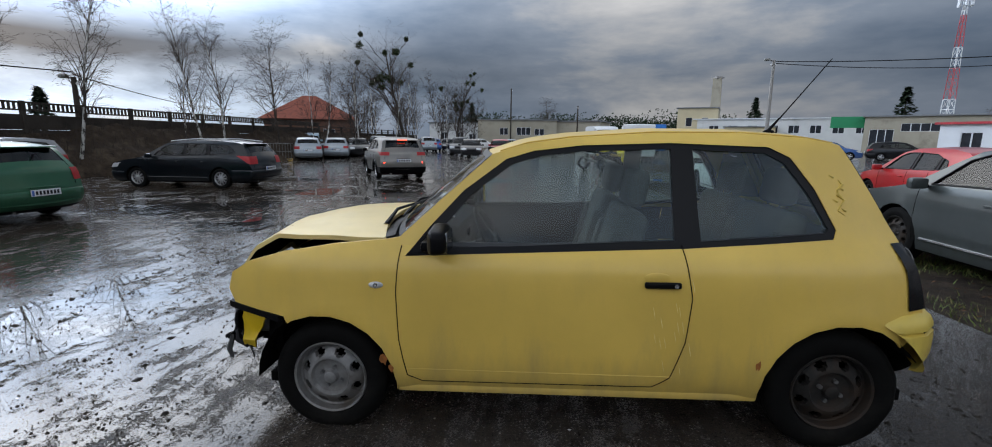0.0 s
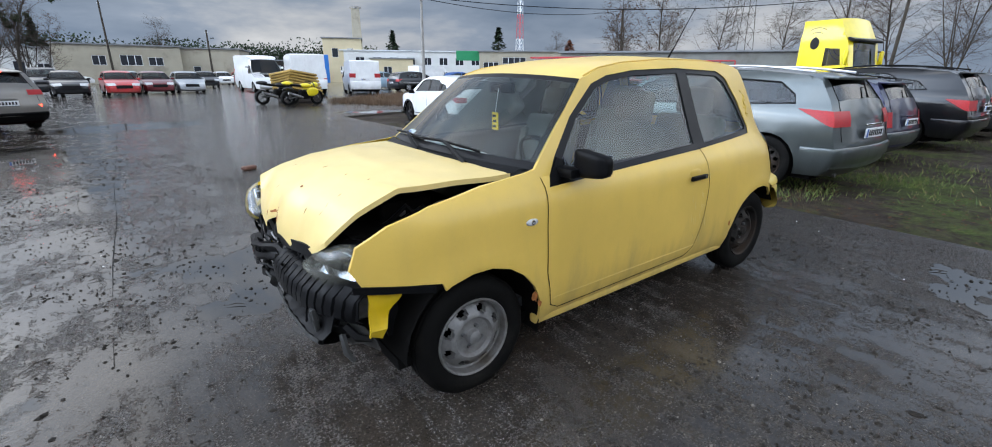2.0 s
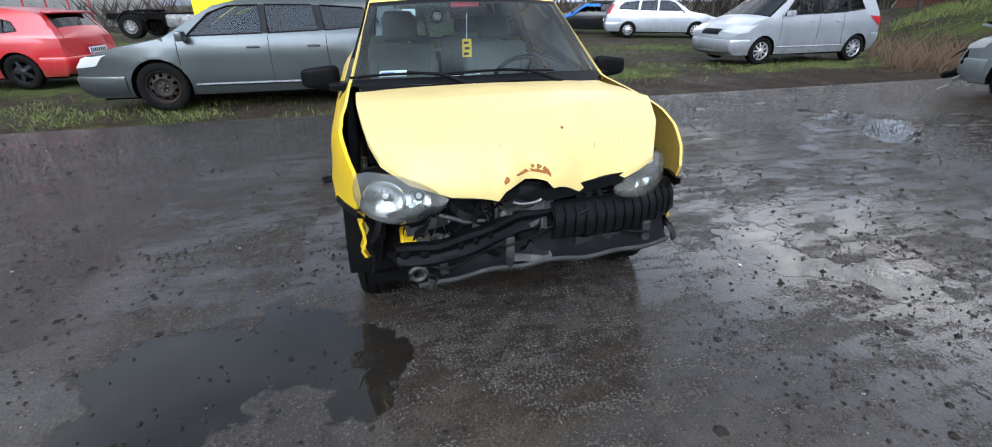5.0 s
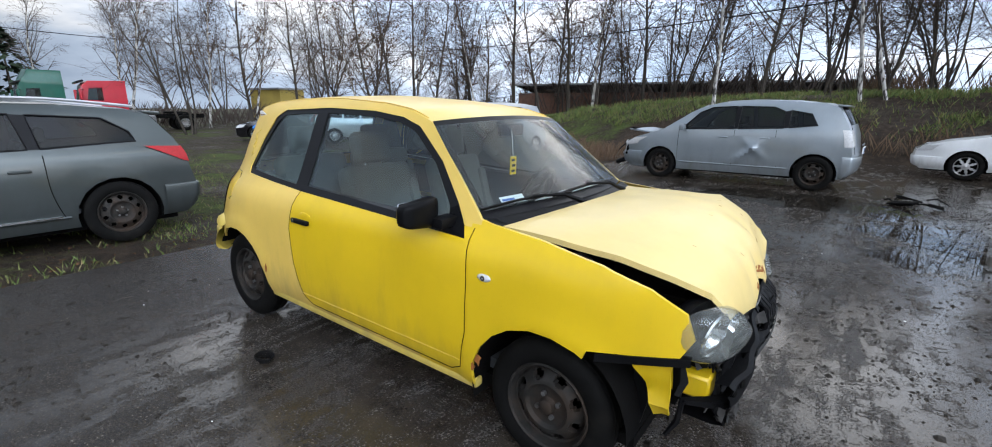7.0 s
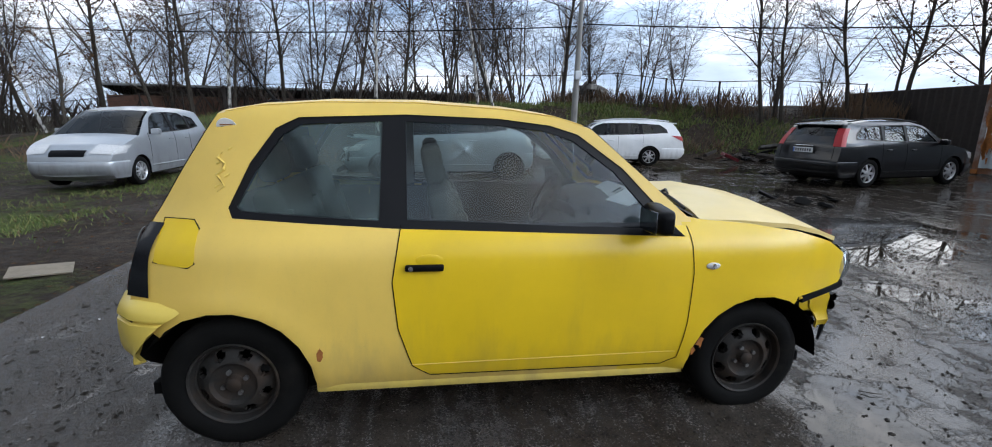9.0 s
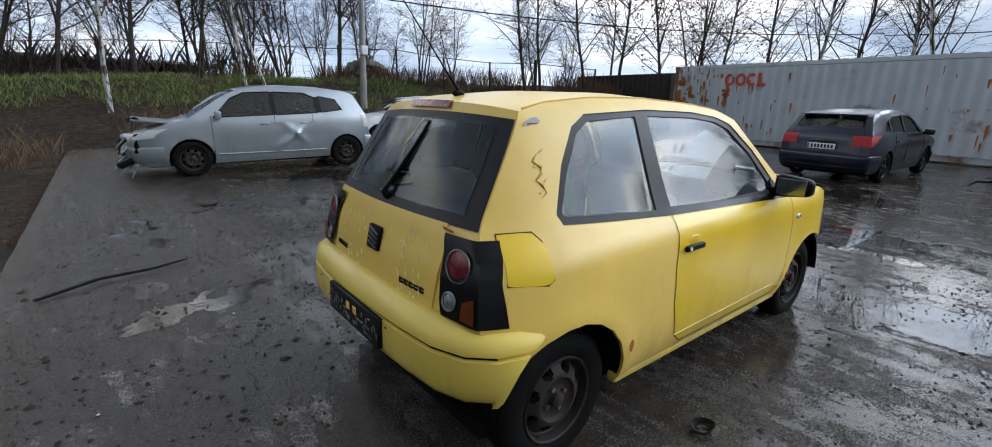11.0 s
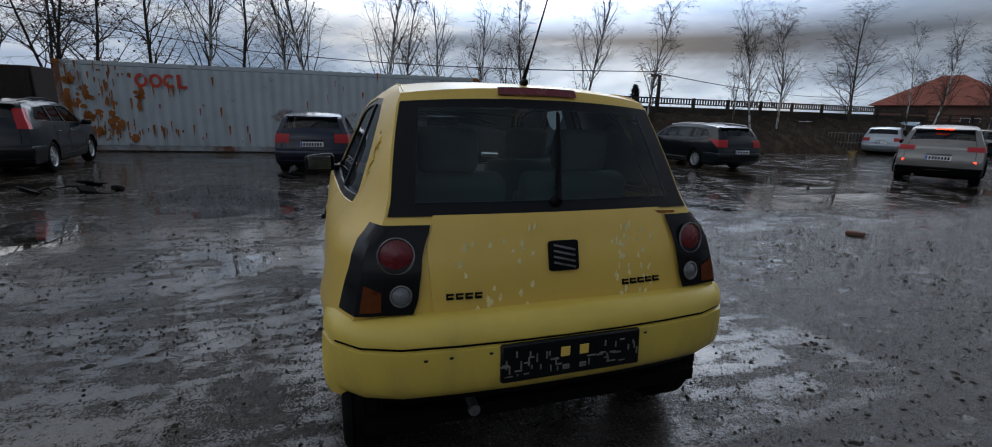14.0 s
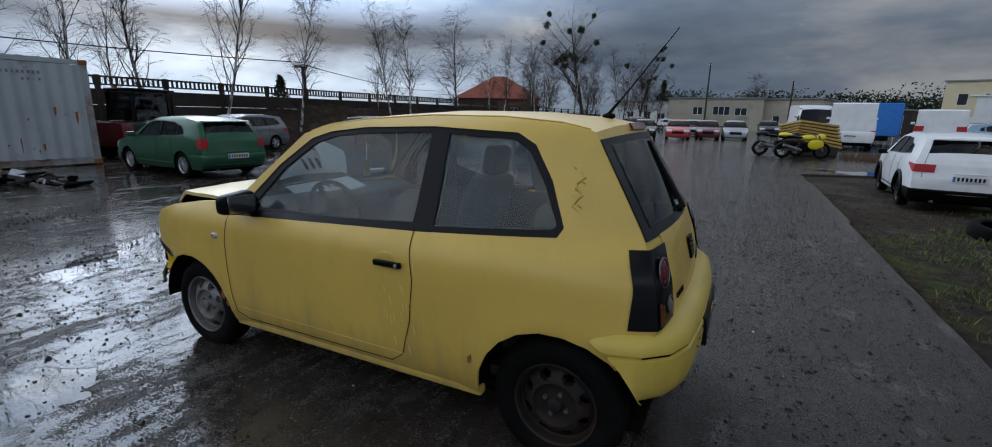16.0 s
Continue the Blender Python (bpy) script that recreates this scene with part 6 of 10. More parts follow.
            add_grid(pil, [[(x, side * (wide(x, z) + .004), z) for x, z in ((ea[0][0] + (ea[1][0] - ea[0][0]) * k, ea[0][1] + (ea[1][1] - ea[0][1]) * k), (eb[0][0] + (eb[1][0] - eb[0][0]) * k, eb[0][1] + (eb[1][1] - eb[0][1]) * k))] for k in np.linspace(0, 1, 7)])
            face_out(pil, Vector((0, 0, H * .5)))
            part("pillar_trim", pil, M["black_gloss"], car)
        # door shut lines
        for u in ((.29, .545, .715) if style != "van" else (.15, .34)):
            if fine:
                sl = bmesh.new()
                zz = np.linspace(H * .22, H * .66, 9)
                add_tube(sl, [(X(u) - (.10 * (1 - min(1, (z - H * .2) / (H * .3))) ** 2 if u > .6 else 0), side * (wide(X(u), z) + .0005), z) for z in zz], [.004] * 9, 4)
                part("shut_line", sl, M["dark_void"], car)
        if fine and style != "van":
            for u in (.50, .675):
                part("door_handle", add_box(bmesh.new(), (X(u), side * (wide(X(u), H * .56) + .012), H * .565), (.17, .022, .03), bevel=.009), M[paint], car)
        if fine:
            tr = bmesh.new()
            add_tube(tr, [(x, side * (wide(x, H * .235) + .002), H * .235) for x in np.linspace(axles[0] - ar - .05, axles[1] + ar + .05, 12)], [.016] * 12, 5)
            part("rubbing_strip", tr, M[low_paint or ("black_plastic" if clad else paint)], car)
        m_ = part("door_mirror", add_box(bmesh.new(), (X(.315), side * (W + .09), H * .675), (.10, .19, .13), bevel=.035, seg=2), M[paint if not clad else "black_plastic"], car)
        part("mirror_arm", rod((X(.31), side * W * .93, H * .65), (X(.31), side * (W + .06), H * .66), .022), M["black_plastic"], m_)
        # head lamp
        hl = bmesh.new()
        i0 = min(range(len(rim_pts)), key=lambda i: abs(rim_pts[i][1] - H * .40) + (0 if rim_pts[i][0] > 0 else 99))
        i1 = min(range(len(rim_pts)), key=lambda i: abs(rim_pts[i][1] - H * .505) + (0 if rim_pts[i][0] > 0 else 99))
        add_grid(hl, [[over(i, side * s, .012) for s in (.52, .66, .8, .92, 1.0)] + [Vector((rim_pts[i][0] - d, side * (wide(rim_pts[i][0] - d, rim_pts[i][1]) + .012), rim_pts[i][1] + d * .12)) for d in (.10, .20, .28)] for i in range(i0, max(i1, i0 + 1) + 1)])
        part("headlamp", hl, M["white_lens"], car)
        # tail lamp
        tl = bmesh.new()
        z0, z1 = H * tail_z[0], H * tail_z[1]
        zs = np.linspace(z0, z1, 5)
        rear = [i for i in range(len(rim_pts)) if rim_pts[i][0] < 0]
        rr = []
        for z in zs:
            i = min(rear, key=lambda j: abs(rim_pts[j][1] - z))
            p = (lerp_at(z, [rim_pts[j][1] for j in rear[::-1]], [rim_pts[j][0] for j in rear[::-1]]), z)
            k = (z - z0) / (z1 - z0)
            nrm, bow = crown(i, rim_pts[i])
            s0 = .60 + (.22 if tail_shape == "tall" else .02)
            row = [Vector((p[0] - (1 - s ** 2.2) * bow - .012, side * wide(*p) * s, z)) for s in (s0, .8, .92, 1.0)]
            ext = (.30 * k + .06) if tail_shape == "wide" else .10
            row += [Vector((p[0] + d * ext, side * (wide(p[0] + d * ext, z) + .012), z + (.02 * d if tail_shape == "wide" else 0))) for d in (.25, .6, 1.0)]
            rr.append(row)
        add_grid(tl, rr)
        part("tail_lamp", tl, M[tail], car)
        if rails:
            rl = bmesh.new()
            add_tube(rl, [(X(u), side * W * .66, H * lerp_at(u, (.42, .60, .76, .90), (.955, 1.0, .995, .955)) + .035 + .012 * math.sin((u - .42) * 6.4)) for u in np.linspace(.42, .90, 10)], [.018] * 10, 6)
            part("roof_rail", rl, M["alloy"] if rails == "alloy" else M["black_plastic"], car)
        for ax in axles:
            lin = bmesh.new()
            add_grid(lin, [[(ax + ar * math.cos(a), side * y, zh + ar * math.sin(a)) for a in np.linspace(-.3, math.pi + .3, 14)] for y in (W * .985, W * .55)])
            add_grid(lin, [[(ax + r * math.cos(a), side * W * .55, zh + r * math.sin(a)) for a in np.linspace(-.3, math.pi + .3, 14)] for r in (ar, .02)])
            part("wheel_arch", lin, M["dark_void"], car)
            wheel(car, ax, side * (W - .115), zh, wheel_r, .20, wheel_r * .66, M[rim], side, holes, rim_style, 28 if fine else 20)
            if clad:
                cl_ = bmesh.new()
                add_tube(cl_, [(ax + (ar + .03) * math.cos(a), side * (wide(ax, zh + ar) + .004), zh + (ar + .03) * math.sin(a)) for a in np.linspace(-.2, math.pi + .2, 14)], [.035] * 14, 5)
                part("arch_cladding", cl_, M["black_plastic"], car)
    for nm, idx, smax, mt in (("windscreen", scr, .93, "tint"), ("rear_window", bck, .86, "tint")):
        if nm == "rear_window" and style == "van":
            continue
        g = bmesh.new()
        add_grid(g, [[over(i, s * smax, -.004) for s in np.linspace(1, -1, 9)] for i in idx])
        part(nm, g, M[mt], car)
    # bumpers stand proud of the body, with a crisp upper edge
    for end in ((-1, 1) if fine else (-1,)):
        ends_ = sorted([p for p in rim_pts if p[0] * end > 0], key=lambda p: p[1])
        ends_ = [p for p in ends_ if p[1] < H * .62]
        top_b = .30 if clad else (.385 if end < 0 else .33)
        bb = bmesh.new()
        rows_ = []
        for v, o in ((top_b + .012, -.006), (top_b + .006, .016), (top_b - .01, .024), (top_b * .75, .026), (.20, .018), (.165, .002)):
            z = H * v
            xe = lerp_at(z, [p[1] for p in ends_], [p[0] for p in ends_])
            stop = axles[1] - ar - .045 if end < 0 else axles[0] + ar + .045
            flank = [Vector((stop + (xe - stop) * f, wide(stop + (xe - stop) * f, z) + o, z)) for f in (0, .3, .6, .85, .97)]
            across = [Vector((xe + end * ((1 - abs(s) ** 2.2) * (.10 if end > 0 else .075) * (W / .85) + o), s * (wide(xe, z) + o * .6), z)) for s in np.linspace(.97, -.97, 13)]
            rows_.append(flank + across + [Vector((p.x, -p.y, p.z)) for p in flank[::-1]])
        add_grid(bb, rows_)
        part("rear_bumper" if end < 0 else "front_bumper", bb, M["black_plastic" if clad else (low_paint or paint)], car, ref=(0, 0, H * .3))
    if fine and style != "van":
        for side in (1, -1):
            gi = [i for i in range(len(rim_pts)) if rim_pts[i][0] < 0 and H * .40 < rim_pts[i][1] < H * .93 and rim_pts[i][0] < X(.9)]
            part("gate_line", add_tube(bmesh.new(), [over(i, side * .83, .001) for i in gi], [.0045] * len(gi), 4), M["dark_void"], car)
        part("spoiler", add_box(bmesh.new(), (X(.938), 0, H * .935), (.17, W * 1.32, .032), rot=pose(0, 0, 0, 0, -6, 0), bevel=.012, seg=2), M[paint], car)
    # grille, bumper openings, plates
    gi = [i for i in range(len(rim_pts)) if rim_pts[i][0] > 0 and H * .20 < rim_pts[i][1] < H * .30]
    g = bmesh.new()
    add_grid(g, [[over(i, s, .006) for s in np.linspace(.55, -.55, 9)] for i in gi or [2, 3]])
    part("front_intake", g, M["black_plastic"], car)
    gi = [i for i in range(len(rim_pts)) if rim_pts[i][0] > 0 and H * .36 < rim_pts[i][1] < H * .47]
    g = bmesh.new()
    if len(gi) > 1:
        add_grid(g, [[over(i, s, .008) for s in np.linspace(.42, -.42, 9)] for i in gi])
        part("grille", g, M["black_plastic"], car)
    vz = [i for i in range(len(rim_pts)) if rim_pts[i][0] < 0 and rim_pts[i][1] < H * (.27 if clad else .20)]
    if len(vz) > 1:
        g = bmesh.new()
        add_grid(g, [[over(i, s, .006) for s in np.linspace(.98, -.98, 11)] for i in vz])
        part("rear_valance", g, M["black_plastic"], car)
    if plate:
        xr = lerp_at(H * rear_up, [rim_pts[j][1] for j in range(len(rim_pts) - 1, 0, -1) if rim_pts[j][0] < 0], [rim_pts[j][0] for j in range(len(rim_pts) - 1, 0, -1) if rim_pts[j][0] < 0])
        pz = H * rear_up
        pb = part("number_plate", add_box(bmesh.new(), (xr - .115 * (W / .85) - .004, 0, pz), (.02, .52, .115), bevel=.004), M["plate_white"], car, "white number plate")
        part("plate_edge", bar((xr - .115 * (W / .85) - .0155, .235, pz), (.004, .04, .10)), M["blue_ink"], pb)
        for k in range(7 if fine else 3):
            part("plate_bar", bar((xr - .115 * (W / .85) - .0155, .17 - .062 * k, pz), (.004, .036, .07)), M["black_ink"], pb)
        part("boot_trim_bar", bar((xr - .10 * (W / .85) - .004, 0, pz + .10), (.02, .5, .025), bevel=.005), M["chrome" if fine and paint in ("steel", "anthracite", "black") else paint], car)
    if style != "van":
        part("rear_wiper", add_tube(bmesh.new(), [over(bck[-1], .02, .03), over(bck[len(bck) // 2], -.18, .018), over(bck[len(bck) // 2], -.34, .012)], [.012, .008, .005], 5), M["black_plastic"], car)
    part("underbody", bar((0, 0, H * .17), (L * .90, W * 1.70, H * .10)), M["dark_void"], car)
    part("exhaust", rod((X(.985), W * .5, H * .15), (X(.90), W * .5, H * .16), .03), M["bare_metal"], car)
    if seats and style != "van":
        for u, n in ((.50, 2), (.70, 2)):
            for y in (.36, -.36):
                s = new("seat")
                s.parent = car
                s.matrix_basis = pose(X(u), y * W / .85, H * .27)
                part("seat_back", add_box(bmesh.new(), (0, 0, H * .24), (.14, .48, .62), rot=pose(0, 0, 0, 0, -14, 0), bevel=.05, seg=2), M["seat_dark"], s)
                part("headrest", add_box(bmesh.new(), (-.13, 0, H * .24 + .40), (.09, .24, .16), bevel=.04, seg=2), M["seat_dark"], s)
        db_ = add_box(bmesh.new(), (X(.315), 0, H * .60), (.5, W * 1.7, .16), bevel=.05)
        part("dashboard", db_, M["seat_dark"], car)
        part("cabin_floor", bar((X(.55), 0, H * .26), (L * .55, W * 1.75, .05)), M["seat_dark"], car)
    return car, dict(X=X, H=H, W=W, wide=wide, over=over, rim=rim_pts, axles=axles, body=body, R=wheel_r)


def set_down(x, y, heading, z=0.0, mid=0.0):
    """A vehicle's pose: heading in degrees from +x."""
    return pose(x, y, z, 0, 0, heading) @ Matrix.Scale(.94, 4)


def between(front, rear, wheelbase_share, front_share, length, inset, out, z=0.0, size=1.0):
    """The pose of a vehicle whose two wheels on one flank stand at the given places; out: +1 when they are its left wheels."""
    f, r = Vector(front), Vector(rear)
    d = (f - r).normalized()
    n = Vector((-d.y, d.x))
    mid_axle = .5 - front_share - wheelbase_share / 2
    c = (f + r) / 2 - d * (length * size * mid_axle) - n * (out * inset * size)
    return pose(c.x, c.y, z, 0, 0, math.degrees(math.atan2(d.y, d.x))) @ Matrix.Scale(size, 4)


# silver estate on the grass, flank to the hatchback
c5, q = parked("estate_car", "silver-grey estate car with chrome strips parked on the grass", "estate", 4.62, 1.48, 1.84, "steel",
               between((-4.42, -3.38), (-4.33, -.58), .608, .225, 4.62, .83, 1, -.05), front=.225, wheelbase=.608, wheel_r=.335, rim="rusty_rim", rim_style="steel", holes=10, rails="alloy", group="parked estate cars", rear_up=.50, tail_z=(.56, .68))
for side in (1, -1):
    ch = bmesh.new()
    add_tube(ch, [(x, side * (q["wide"](x, .36) + .012), .36) for x in np.linspace(q["axles"][1] + .5, q["axles"][0] - .45, 12)], [.014] * 12, 5)
    part("chrome_strip", ch, M["chrome"], c5)
# navy estate behind it
parked("estate_car", "navy blue estate car with grey bumper", "estate", 4.55, 1.48, 1.75, "navy", set_down(-8.05, -2.2, 268, -.05), rim="alloy", rails=True, group="parked estate cars", low_paint="steel", tail_shape="tall", tail_z=(.45, .62), rear_up=.50)
parked("suv", "black estate-like off-roader with roof rails", "suv", 4.75, 1.68, 1.90, "black", set_down(-11.2, -1.9, 268, -.05), rim="alloy", rails=True, wheel_r=.36, group="parked off-roaders", rear_up=.52)
parked("suv", "dark grey crossover with silver rims", "suv", 4.3, 1.62, 1.82, "anthracite", set_down(-14.4, -1.6, 268, -.05), rim="alloy", wheel_r=.35, group="parked off-roaders", rear_up=.52)
parked("suv", "black crossover half hidden in the row", "suv", 4.4, 1.60, 1.82, "black", set_down(-17.4, -1.3, 268, -.05), rim="alloy", wheel_r=.34, group="parked off-roaders", fine=False)
# white crossover and the red hatchback by the slab's edge
parked("crossover", "white crossover with black wheels, damaged front and mud on its sills", "suv", 4.45, 1.60, 1.84, "white", between((-4.62, -11.25), (-4.45, -8.85), .595, .20, 4.45, .82, 1, -.07, .84), front=.20, wheelbase=.595, wheel_r=.35, rim="dark_alloy", clad=True, rear_up=.46, tail_z=(.52, .62))
parked("hatchback", "red five-door hatchback with a dented rear door", "hatch", 4.05, 1.45, 1.75, "red", set_down(-8.3, -7.6, 262, -.05), rim="dark_alloy", wheel_r=.32, group="red hatchbacks", rear_up=.45)
# silver people carrier with a crushed nose and a dented door
vso, q = parked("people_carrier", "pale silver-blue people carrier with crushed nose and dented rear door", "mpv", 4.10, 1.58, 1.74, "pale_blue", between((-1.27, 8.0), (1.46, 7.86), .666, .205, 4.10, .80, 1), front=.205, wheelbase=.666, wheel_r=.31, rim="rusty_rim", rim_style="steel", holes=8, tail_z=(.50, .68), tail_shape="tall", tail="white_lens")
dn = bmesh.new()
gx = np.linspace(-.95, -.02, 15)
add_grid(dn, [[(x, q["wide"](x, z) + .006 + .085 * math.exp(-(abs(x + .42 + (z - .6) * 1.1) / .055) ** 1.2) * math.exp(-((z - .62) / .24) ** 2) + .05 * math.exp(-((x + .75 - (z - .5)) / .06) ** 2) * math.exp(-((z - .7) / .15) ** 2), z) for x in gx] for z in np.linspace(.40, .92, 11)])
bmesh.ops.reverse_faces(dn, faces=dn.faces)
part("dented_door", dn, M["pale_blue"], vso, "creased and dented rear door skin")
for nm, ctr, s_, r_, mt in (("bent_bonnet", (1.70, .05, .95), (.62, 1.25, .035), (0, -6, 0), "pale_blue"), ("bonnet_edge", (1.98, .05, .965), (.10, 1.22, .045), (4, -20, 4), "dark_void"), ("broken_bumper", (2.08, -.20, .36), (.14, 1.0, .20), (8, 18, 14), "black_plastic"), ("torn_liner", (2.12, .62, .30), (.35, .20, .10), (0, 24, 12), "black_plastic"), ("crushed_nose", (1.92, .20, .52), (.34, 1.15, .34), (6, -8, 8), "dark_void"), ("loose_lamp", (2.05, .45, .66), (.18, .32, .18), (0, 10, 20), "white_lens")):
    part(nm, add_box(bmesh.new(), ctr, s_, rot=pose(0, 0, 0, *r_), bevel=.03), M[mt], vso)
for i in range(30):
    a = Vector((2.06 + random.uniform(-.12, .1), random.uniform(-.6, .75), random.uniform(.25, .7)))
    part("torn_strip", add_tube(bmesh.new(), [a, a + Vector((.12, random.uniform(-.1, .1), -.12)), a + Vector((.16, random.uniform(-.2, .2), -.2))], [.02, .015, .008], 5), M[random.choice(("black_plastic", "black_plastic", "bare_metal", "pale_blue", "white_lens"))], vso)
# white estate and black estate at the bank
parked("estate_car", "clean white estate car with silver rims", "estate", 4.77, 1.50, 1.82, "white", between((3.85, 11.45), (6.33, 11.0), .568, .195, 4.77, .82, 1, 0, .91), front=.195, wheelbase=.568, wheel_r=.32, rim="alloy", holes=7, rails="alloy", group="parked estate cars", tail_z=(.55, .66))
parked("estate_car", "black estate car with tall red rear lamps", "estate", 4.47, 1.52, 1.81, "black", pose(9.9, 7.05, 0, 0, 0, 8) @ Matrix.Scale(.92, 4), wheel_r=.33, rim="alloy", holes=7, rails=True, group="parked estate cars", tail_shape="tall", tail_z=(.62, .88), rear_up=.55)
# dark hatchback in front of the container
parked("hatchback", "dark slate-blue five-door hatchback parked by the container", "hatch", 4.24, 1.48, 1.79, "slate", pose(9.7, 1.08, 0, 0, 0, -4) @ Matrix.Scale(.88, 4), wheel_r=.315, rim="dark_alloy", group="dark hatchbacks", rear_up=.50, tail_z=(.52, .66))
# green hatchback
parked("hatchback", "dark green five-door hatchback with steel wheels", "hatch", 4.15, 1.44, 1.735, "green", between((11.12, -3.68), (8.88, -3.60), .605, .20, 4.15, .78, 1, 0, .89), front=.20, wheelbase=.605, wheel_r=.305, rim="alloy", holes=9, group="green cars", tail_z=(.50, .66), tail_shape="tall", rear_up=.37)
# dark estate on its way across the yard
parked("estate_car", "dark blue-black estate car with roof rails standing in puddles", "estate", 4.72, 1.47, 1.80, "dark_blue", between((10.85, -9.35), (8.45, -9.3), .583, .20, 4.72, .80, 1, 0, .87), front=.20, wheelbase=.583, wheel_r=.315, rim="alloy", holes=10, rails="alloy", group="parked estate cars", tail_z=(.52, .68), rear_up=.42)
# grey crossovers
mc, q = parked("crossover", "grey compact crossover with red rear lights burning", "suv", 4.30, 1.57, 1.82, "beige", pose(5.35, -14.6, 0, 0, 0, -63) @ Matrix.Scale(.90, 4), wheel_r=.335, rim="alloy", group="grey crossovers", tail_z=(.58, .66), rear_up=.46, clad=True)
br, bt, bp_ = material("burning_brake_lamp")
bp_.inputs["Base Color"].default_value = (.5, .01, .01, 1)
bp_.inputs["Emission Color"].default_value = (1, .04, .015, 1)
bp_.inputs["Emission Strength"].default_value = 7.0
for y in (.62, -.62):
    part("brake_lamp", add_box(bmesh.new(), (-2.20 + .05, y, .64), (.05, .24, .07), bevel=.015), br, mc, "burning red brake lamp")
part("brake_lamp", add_box(bmesh.new(), (-2.02, 0, 1.47), (.05, .34, .035), bevel=.01), br, mc, "burning red brake lamp")
parked("crossover", "grey-blue estate-like crossover by the concrete fence", "estate", 4.3, 1.52, 1.80, "grey", pose(14.4, -8.6, 0, 0, 0, 100) @ Matrix.Scale(.85, 4), wheel_r=.32, rim="alloy", group="grey crossovers", fine=True)
# silver people carriers on the grass
parked("people_carrier", "silver compact people carrier with a broken headlamp", "mpv", 4.05, 1.62, 1.70, "silver", between((-6.35, 8.25), (-6.30, 10.92), .65, .19, 4.05, .76, 1, -.04), front=.19, wheelbase=.65, wheel_r=.30, rim="alloy", holes=9, group="silver people carriers")
parked("estate_car", "silver estate car on muddy grass", "estate", 4.45, 1.50, 1.75, "silver", pose(-15.9, 11.6, -.05, 0, 0, 62), wheel_r=.30, rim="alloy", holes=9, group="parked estate cars", fine=False, tail_shape="tall", tail_z=(.6, .85))

# rows of cars far off
FAR = [("hatch", "pale_blue", 14.2, -26.3, 296), ("van", "sky_blue", 16.2, -30.4, 118), ("hatch", "pale_blue", 13.5, -29.2, 290), ("hatch", "wine", 16.8, -35.0, 300), ("hatch", "black", 13.2, -32.4, 114), ("mpv", "silver", 12.7, -35.8, 110),
       ("hatch", "sky_blue", 14.0, -39.4, 298), ("estate", "black", 12.0, -40.2, 112), ("hatch", "slate", 12.4, -44.8, 115), ("mpv", "pale_blue", 10.9, -46.0, 288), ("hatch", "blue", 11.4, -50.4, 292), ("hatch", "slate", 9.9, -52.4, 106), ("hatch", "white", 6.8, -62.0, 190),
       ("mpv", "anthracite", 6.2, -37.5, 95), ("hatch", "black", 4.9, -34.3, 98), ("hatch", "pale_blue", 2.2, -41.0, 96), ("hatch", "red", 2.6, -34.4, 97), ("hatch", "wine", .8, -36.4, 96), ("hatch", "silver", -1.0, -36.8, 94), ("estate", "anthracite", -3.6, -50.0, 92),
       ("hatch", "white", -6.4, -60.0, 92), ("hatch", "red", -8.4, -61.0, 92), ("hatch", "black", -11.0, -62.0, 92), ("suv", "anthracite", -21.5, -60.0, 96), ("hatch", "silver", -24.0, -63.0, 92), ("hatch", "grey", -26.5, -64.0, 90)]
SIZE = {"hatch": (4.15, 1.47, 1.76), "estate": (4.6, 1.5, 1.8), "mpv": (4.3, 1.65, 1.78), "suv": (4.4, 1.66, 1.84), "van": (4.6, 1.85, 1.85)}
NAMES = {"hatch": "hatchback", "estate": "estate_car", "mpv": "people_carrier", "suv": "crossover", "van": "van"}
COLOUR_WORD = {"pale_blue": "pale blue", "sky_blue": "light blue", "wine": "wine-red", "slate": "dark slate", "anthracite": "dark grey"}
for style, paint, x, y, hd in FAR:
    l_, h_, w_ = SIZE[style]
    parked(NAMES[style], f"{COLOUR_WORD.get(paint, paint)} {NAMES[style].replace('_', ' ')} in the far row on mud", style, l_, h_, w_, paint, pose(x, y, 0, 0, 0, hd) @ Matrix.Scale(.92, 4), fine=False, group="cars in the far rows", rim="alloy", seats=False, plate=True)

# ---- container, fences, buildings ----
M["container"] = rough_paint("pale_blue_container_paint", (0.40, 0.44, 0.46), 0.55, 0.18, 1.2, bumps=0.15, dirt=(0.13, 0.06, 0.035), dirt_at=(.585, .66))
M["container_end"] = rough_paint("rusted_container_paint", (0.34, 0.36, 0.37), 0.65, 0.3, 1.6, bumps=0.3, dirt=(0.16, 0.065, 0.03), dirt_at=(.44, .58))
M["stencil"] = rough_paint("faded_stencil_paint", (0.22, 0.21, 0.21), 0.6, 0.3, 8.0, bumps=0.0, dirt=(0.38, 0.40, 0.41), dirt_at=(.5, .62))
M["orange_red"] = rough_paint("red_lettering", (0.48, 0.045, 0.02), 0.6, 0.3, 5.0, bumps=0.0, dirt=(0.35, 0.33, 0.32), dirt_at=(.56, .66))
M["concrete"] = rough_paint("weathered_concrete", (0.050, 0.042, 0.035), 0.9, 0.35, 1.5, bumps=0.5, dirt=(0.016, 0.014, 0.011), dirt_at=(.48, .7))
M["grey_concrete"] = rough_paint("grey_concrete", (0.27, 0.26, 0.245), 0.9, 0.25, 2.0, bumps=0.4)
M["fence_steel"] = rough_paint("rusty_steel", (0.05, 0.042, 0.038), 0.8, 0.3, 9.0, metal=.3, bumps=0.3)
